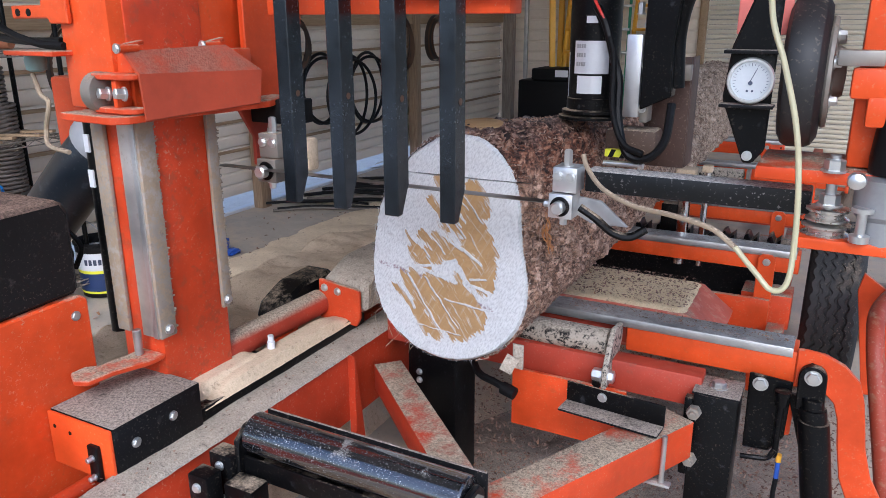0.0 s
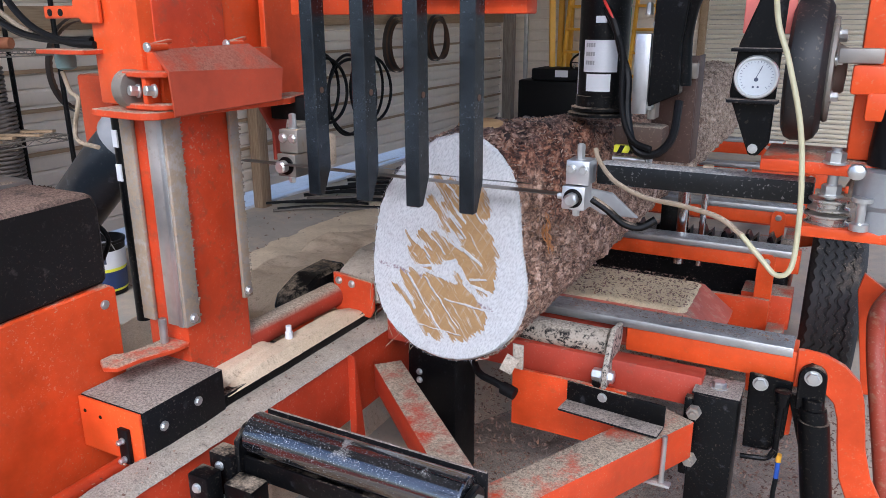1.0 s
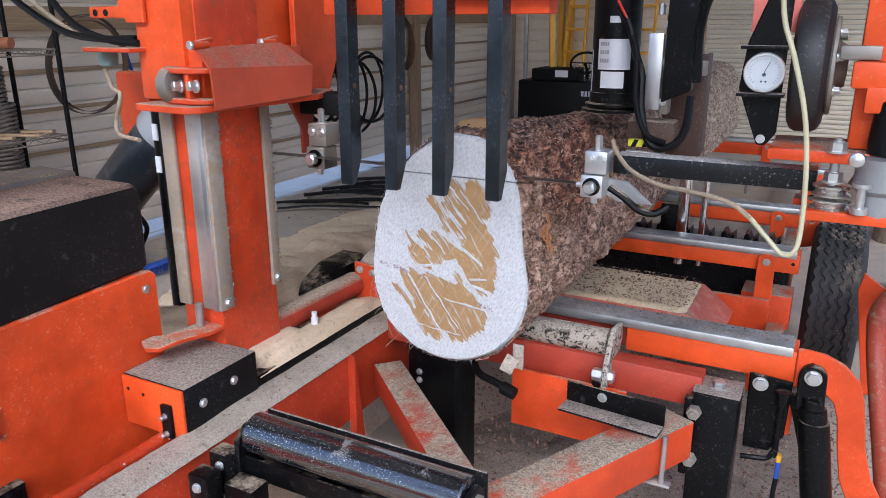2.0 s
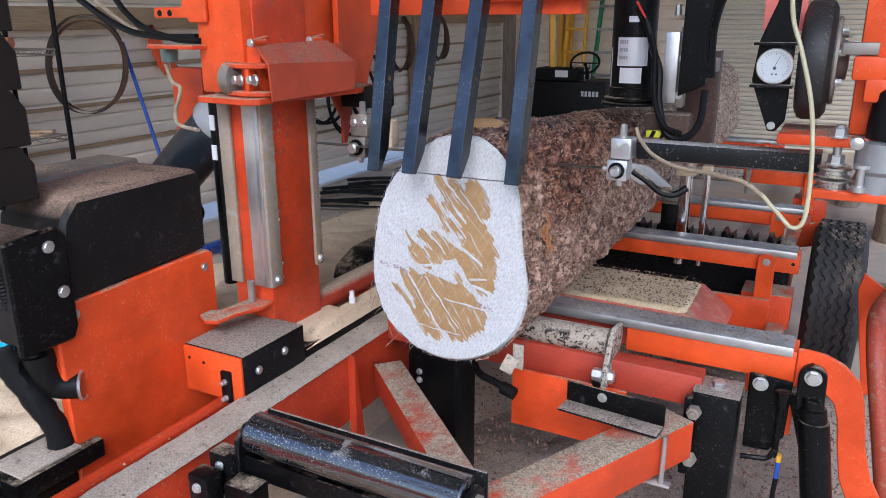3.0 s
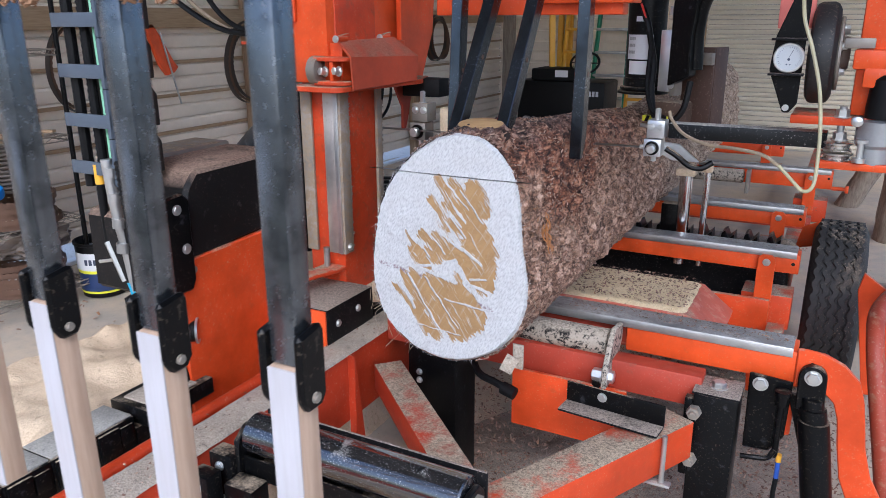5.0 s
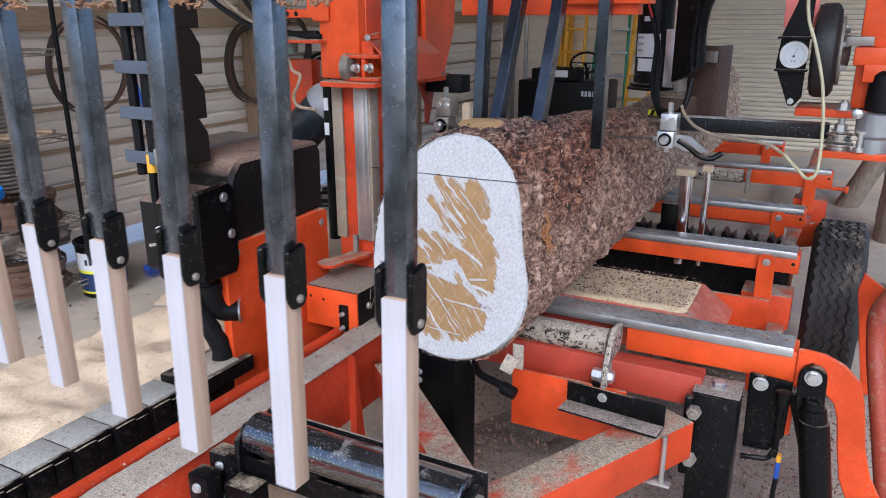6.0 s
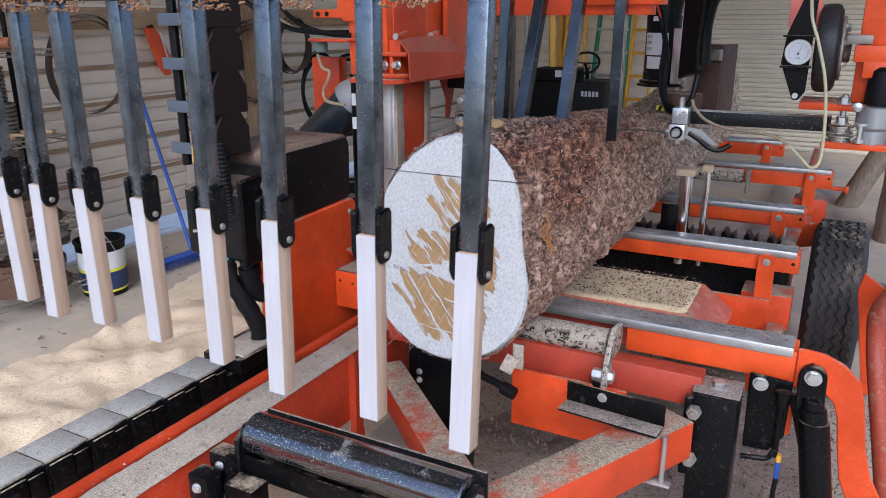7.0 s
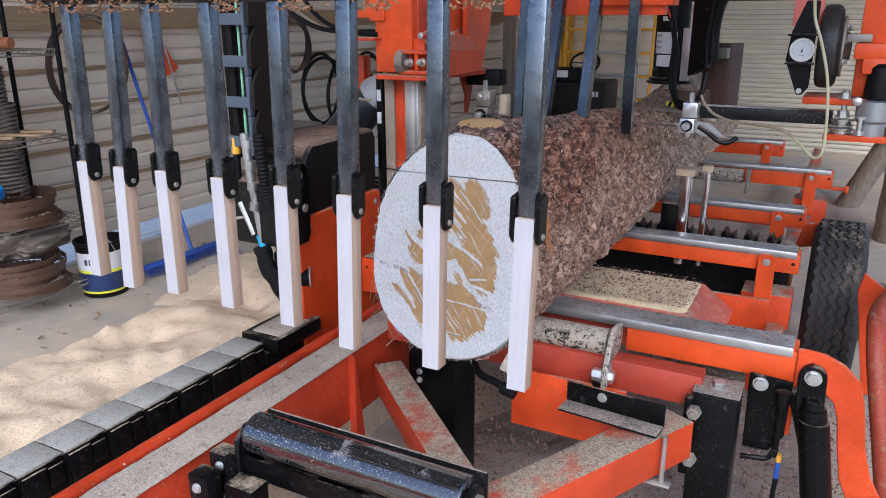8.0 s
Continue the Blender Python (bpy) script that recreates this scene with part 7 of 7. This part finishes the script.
    part("engine_top", bm, RUBBER, en)
    bm = B()
    box(bm, -3.14, -2.98, 8.802, 8.808, 0.965, 1.045, 0)
    part("label", bm, WHITE_LABEL, en)
    for k in range(5):
        bm = B()
        box(bm, -2.80 + k * 0.045, -2.77 + k * 0.045, 8.79, 8.797, 0.75, 0.81, 0)
        part("print_bar", bm, LABEL_SILVER, en)
    bm = B()
    hoop(bm, (-2.82, 8.95, 1.13), (0.1, -0.75, 0.8), 0.17, 0.014, 40, 8)
    beam(bm, (-2.98, 8.95, 1.13), (-2.66, 8.95, 1.13), 0.03, 0.014, 0.003)
    wheel = part("steering_wheel", bm, RUBBER, en, "black steering wheel")
    bm = B()
    cyl(bm, (-2.82, 8.96, 1.12), (-2.82, 9.10, 0.94), 0.02, seg=12)
    part("column", bm, RUBBER, wheel)
    for k in range(4):
        bm = B()
        cyl(bm, (-2.95 + 0.06 * k, 9.0, 0.92), (-2.96 + 0.065 * k, 8.98, 1.08 + 0.02 * (k % 2)), 0.008, seg=8)
        lathe(bm, (-2.96 + 0.065 * k, 8.98, 1.07 + 0.02 * (k % 2)), (0, 0, 1), [(0, 0.01), (0.015, 0.02), (0.035, 0.016), (0.045, 0.005)], 12)
        part("lever", bm, CHROME_WORN, en, "bright lever with a knob")
    bm = B()
    beam(bm, (-3.32, 9.2, 0.95), (-3.42, 9.35, 2.3), 0.07, 0.06, 0.006)
    part("upright_bar", bm, YELLOW, en, "yellow upright bar")
    for x in (-3.55, -2.70):
        bm = B()
        box(bm, x, x + 0.06, 8.85, 9.35, 0.0, 0.2, 0.004)
        part("skid", bm, BLACK, en)
    # tall poles: rails with light at the edges
    bm = B()
    box(bm, -4.0, -3.95, 9.9, 9.95, 0, 2.6, 0.003)
    solid("steel_channel", bm, STEEL, "upright galvanised channel in the corner", "channel", at=(-3.97, 9.92, 0))
    # hanging coil of hose at the stud
    for y, z, r in ((5.95, 1.0, 0.33), (6.4, 0.9, 0.40), (6.75, 0.95, 0.36)):
        bm = B()
        hoop(bm, (WALL_X + 0.16, y, z), (1, 0.1, 0), r, 0.016, 60, 8)
        hoop(bm, (WALL_X + 0.19, y + 0.03, z - 0.02), (1, -0.1, 0.05), r * 0.94, 0.016, 60, 8)
        solid("hanging_hose", bm, PLASTIC_BLACK, "black hose coil hanging on the wall", "hose", at=(WALL_X, y, z), group="hanging hoses")


TARP = plain("grey_brown_plastic_sheet", (0.14, 0.115, 0.095), 0.35, 0, 0.4, 6, 0.3)
COIL = plain("dark_brown_hose", (0.14, 0.115, 0.095), 0.6, 0, 0.3, 20)
TERRACOTTA = plain("rusty_orange_tube", (0.34, 0.13, 0.06), 0.8, 0, 0.3, 14)
SAW_DARK = plain("dark_saw_blade", (0.06, 0.05, 0.045), 0.5, 0.4, 0.4, 12)
NAVY = plain("navy_print", (0.02, 0.04, 0.12), 0.4, 0, 0.1)
wall_things()


# ---- on the floor ----
def floor_things():
    bm = B()
    heap(bm, -2.66, -1.50, -1.2, 5.0, -0.035, 0.665, 0.025, 7.0, 0.32, 0.12)
    solid("sawdust_drift", bm, SAWDUST, "bank of pale sawdust heaped along the rail", "sawdust", kind="stuff")
    bm = B()
    heap(bm, -4.0, -1.55, 2.4, 8.4, -0.02, 0.075, 0.035, 27.0, 0.2, 0.4)
    solid("sawdust_sheet", bm, SAWDUST_LIGHTENED, "thin spread of cream sawdust behind the mill", "sawdust", kind="stuff")
    bm = B()
    heap(bm, -1.25, 0.10, 1.4, 3.6, 0.0, 0.09, 0.025, 11.0, 0.3, 0.7)
    solid("sawdust_bed", bm, LITTER, "grey sawdust and bark litter under the bed", "sawdust", kind="stuff")
    bm = B()
    heap(bm, -1.31, -0.70, 0.80, 1.98, 0.0, 0.46, 0.025, 15.0, 0.38, 0.25)
    solid("sawdust_mound", bm, SAWDUST_LIGHTENED, "pale sawdust mound between rail and brace", "sawdust", kind="stuff")
    rnd = random.Random(12)
    bm = B()
    chips(bm, rnd, 15000, lambda: (rnd.uniform(-1.28, 0.35), rnd.uniform(1.3, 3.6), rnd.uniform(0.055, 0.10)), (0.004, 0.015), 0.6)
    chips(bm, rnd, 700, lambda: (rnd.uniform(-4.4, -1.8), rnd.uniform(0.5, 7.5), 0.014), (0.006, 0.030))
    chips(bm, rnd, 1200, lambda: (rnd.uniform(-0.92, -0.39), rnd.uniform(2.54, 2.88), 0.682), (0.003, 0.012))
    chips(bm, rnd, 350, lambda: (rnd.uniform(-1.40, -1.30), rnd.uniform(0.2, 3.2), 0.637), (0.003, 0.008))
    for by in (2.20, 3.14, 3.92, 5.03):
        chips(bm, rnd, 500, lambda: (rnd.uniform(-0.7, -0.05), by + rnd.uniform(-0.03, 0.045), 0.7735 if by == 3.14 else 0.768), (0.002, 0.007))
    solid("bark_litter", bm, FLAKES, "scattered brown bark chips on the floor", "bark chips", kind="stuff")
    # dark cables left on the floor by the wall, and a blue rag
    cb = thing("cable_bundle", (-4.1, 5.8, 0), "loose bundle of dark cables on the dusty floor", "cables")
    for k in range(14):
        y = 5.2 + 0.10 * k + rnd.uniform(-0.1, 0.1)
        z = 0.018 + 0.014 * (k % 3)
        x0 = -4.45 + rnd.uniform(-0.1, 0.15)
        bm = B()
        tube(bm, [(x0, y - 0.25, z), (x0 + 0.25, y - 0.05 + rnd.uniform(-0.1, 0.1), z + 0.01), (x0 + 0.55, y + 0.12, z), (x0 + 0.85, y + 0.2 + rnd.uniform(-0.1, 0.1), z)], rnd.uniform(0.010, 0.018), 7, 5)
        part("cable", bm, RUBBER if k % 3 else COIL, cb)
    bm = B()
    bmesh.ops.create_icosphere(bm, subdivisions=3, radius=1.0)
    for v in bm.verts:
        d = 1 + 0.5 * noise.fractal(v.co * 1.9, 0.8, 2.0, 4)
        v.co = Vector((-3.80 + v.co.x * 0.05 * d, 3.86 + v.co.y * 0.07 * d, 0.028 + v.co.z * 0.026 * d))
    solid("rag", bm, BLUE, "crumpled blue rag on the dusty floor", "rag", at=(-3.80, 3.86, 0))
    # sawn wood block by the roller
    bm = B()
    box(bm, -1.16, -0.90, 0.98, 1.12, 0.28, 0.52, 0.004)
    solid("wood_block", bm, WOOD_STUD, "pale rough wooden block below the roller", "wood block", at=(-1.03, 1.05, 0.28))
    # logs and planks at the open side
    for x, y, z, r, L, tilt in ((0.50, 6.5, 0.0, 0.17, 0.98, (0.02, 0.05)), (0.14, 7.6, 0.0, 0.10, 0.95, (0.40, 0.0)), (1.10, 6.9, 0.0, 0.16, 0.9, (0.0, 0.1))):
        bm = B()
        rings = []
        for j in range(24):
            u = j / 23
            rings.append([bm.verts.new((x + tilt[0] * u + (r + 0.010 * noise.fractal(Vector((math.cos(a) * 3, u * 3, math.sin(a) * 3 + x * 9)), 0.8, 2, 4)) * math.cos(a), y + tilt[1] * u + r * math.sin(a), z + L * u)) for a in (2 * math.pi * i / 40 for i in range(40))])
        for p, q in zip(rings, rings[1:]):
            for i in range(40):
                bm.faces.new((p[i], p[(i + 1) % 40], q[(i + 1) % 40], q[i]))
        bm.faces.new(rings[0][::-1]), bm.faces.new(rings[-1])
        solid("standing_log", bm, BARK_GREY, "weathered grey log standing at the shed's open side", "log", at=(x, y, z), group="standing logs")
    for k in range(4):
        bm = B()
        box(bm, 0.25 + 0.04 * k, 1.6, 4.2 + 0.22 * k, 4.4 + 0.22 * k, 0.13 * (k % 2), 0.10 + 0.13 * (k % 2), 0.006)
        solid("plank", bm, WOOD_GREY, "weathered grey plank stacked beside the mill", "plank", at=(0.9, 4.3 + 0.22 * k, 0), group="planks")
    # clutter under the clamp: small valve and cable
    v = thing("air_valve", (0.0, 2.3, 0.20), "small brass and blue air valve under the clamp", "valve")
    bm = B()
    cyl(bm, (-0.03, 2.16, 0.34), (-0.03, 2.16, 0.395), 0.007, seg=12)
    part("stem", bm, BLUE, v)
    bm = B()
    cyl(bm, (-0.03, 2.16, 0.395), (-0.03, 2.16, 0.42), 0.008, seg=12)
    part("collar", bm, YELLOW, v)
    bm = B()
    tube(bm, [(-0.03, 2.16, 0.34), (-0.03, 2.16, 0.25), (0.0, 2.18, 0.10), (0.05, 2.2, 0.02)], 0.007, 8)
    part("hose", bm, RUBBER, v)
    bm = B()
    tube(bm, [(-1.02, 2.12, 0.56), (-0.93, 1.99, 0.555), (-0.86, 1.96, 0.55), (-0.80, 1.955, 0.535)], 0.012, 10)
    cyl(bm, (-0.83, 1.955, 0.54), (-0.785, 1.95, 0.53), 0.02, seg=14)
    solid("drain_hose", bm, RUBBER, "short black hose under the log", "hose", at=(-0.9, 2.0, 0.5))


BARK_GREY = wood("weathered_log", (0.42, 0.36, 0.29), (0.20, 0.15, 0.11), (14, 14, 3))
floor_things()


# ---- what moves ----
TRAVEL = ((0.0, 0.0), (0.5, 0.043), (1.0, 0.084), (1.5, 0.133), (2.0, 0.215), (2.5, 0.322), (3.0, 0.430), (3.5, 0.535), (4.0, 0.637), (4.5, 0.726),
          (5.0, 0.818), (5.5, 0.908), (6.0, 0.998), (6.5, 1.087), (7.0, 1.177), (7.5, 1.265), (8.0, 1.355))
SWING = (
    ((0, 0), (1.5, 0), (2.2, -1), (2.6, -5), (3.0, -11), (3.5, -13.3), (4.0, -9), (4.5, -4), (5.2, -5), (6.5, -5), (8, -6.3)),
    ((0, 0), (1.0, 0.2), (1.5, -0.5), (2.2, -1.5), (2.6, -8), (3.0, -16), (3.5, -22.5), (4.0, -31), (4.5, -38.3), (5.2, -30), (6.0, -24), (6.5, -22.9), (7, -21.7), (8, -17)),
    ((0, 0), (1.0, 0.4), (1.5, -0.7), (2.2, -2), (2.6, -9), (3.0, -17), (3.5, -24.6), (4.0, -31), (4.5, -36.7), (5.2, -28), (6.0, -22.3), (6.5, -19.7), (7, -17.7), (8, -13.5)),
    ((0, 0), (1.0, 0.1), (1.5, 0.4), (2.2, -1), (2.6, -5), (3.0, -12), (3.5, -16), (4.0, -11), (4.5, -6.1), (5.2, -2), (6.0, -0.4), (6.5, -1.0), (7, -1.2), (8, -0.8)),
)
SWING_OUT = ((0.0, 0), (0.5, 0.3), (1.0, 0.6), (1.5, 1.0), (2.0, 2.0), (2.5, 2.8), (3.0, 3.0), (3.5, 2.4), (3.62, 2.2), (3.7, -13), (3.8, -22.5), (4.0, -21.0), (4.5, -14.0), (5.0, -16.0),
             (5.5, -18.0), (6.0, -20.0), (6.5, -22.0), (7.0, -21.5), (7.5, -20.5), (8.0, -20.5))
SWAY_T = (0.0, 4.0, 4.5, 5.2, 5.8, 6.0, 6.5, 7.0, 7.4, 8.0)
SWAY = (
    (0, 0.5, 0.5, 0.0, -0.5, 1.0, 3.0, 0.8, 1.0, -1.1),
    (0, 0.5, 0.5, 0.0, -0.5, 1.5, 4.1, -1.3, 0.5, -2.7),
    (0, 0.5, 0.5, 0.0, -0.3, 1.3, 2.1, 0.7, 1.0, -0.5),
    (0, 0.5, 0.5, 0.0, -0.3, 0.6, 2.0, 0.6, 1.0, -0.3),
    (0, 0.5, 0.6, 0.0, -1.5, -0.7, 1.5, -0.5, 0.6, -1.3),
    (0, 0.5, 1.5, 0.0, -2.0, -1.2, 4.4, -2.2, 0.6, -2.5),
    (0, 0.5, 1.0, -0.5, -2.5, -1.4, 3.4, -1.7, 0.8, -2.0),
    (0, 0.5, 0.6, -0.5, -3.0, -1.4, 3.3, -4.1, 0.5, -3.6),
)


def travelled(t):
    """How far the head has gone along the rail at the time t."""
    for (t0, s0), (t1, s1) in zip(TRAVEL, TRAVEL[1:]):
        if t <= t1:
            return s0 + (s1 - s0) * (t - t0) / (t1 - t0)
    return TRAVEL[-1][1]


def motions():
    walk(head, [(t, pose(HEAD[0], HEAD[1] + s, HEAD[2])) for t, s in TRAVEL])
    walk(debarker, [(t, pose(DEB[0], DEB[1] + travelled(t), DEB[2], 0, 0, a)) for t, a in SWING_OUT])
    for fg, swing in zip(fingers, SWING):
        p = fg.location.copy()
        walk(fg, [(t, pose(p.x, p.y, p.z, a)) for t, a in swing])
    for arm, sway in zip(arms, SWAY):
        p = arm.location.copy()
        walk(arm, [(t, pose(p.x, p.y, p.z, a)) for t, a in zip(SWAY_T, sway)])


motions()
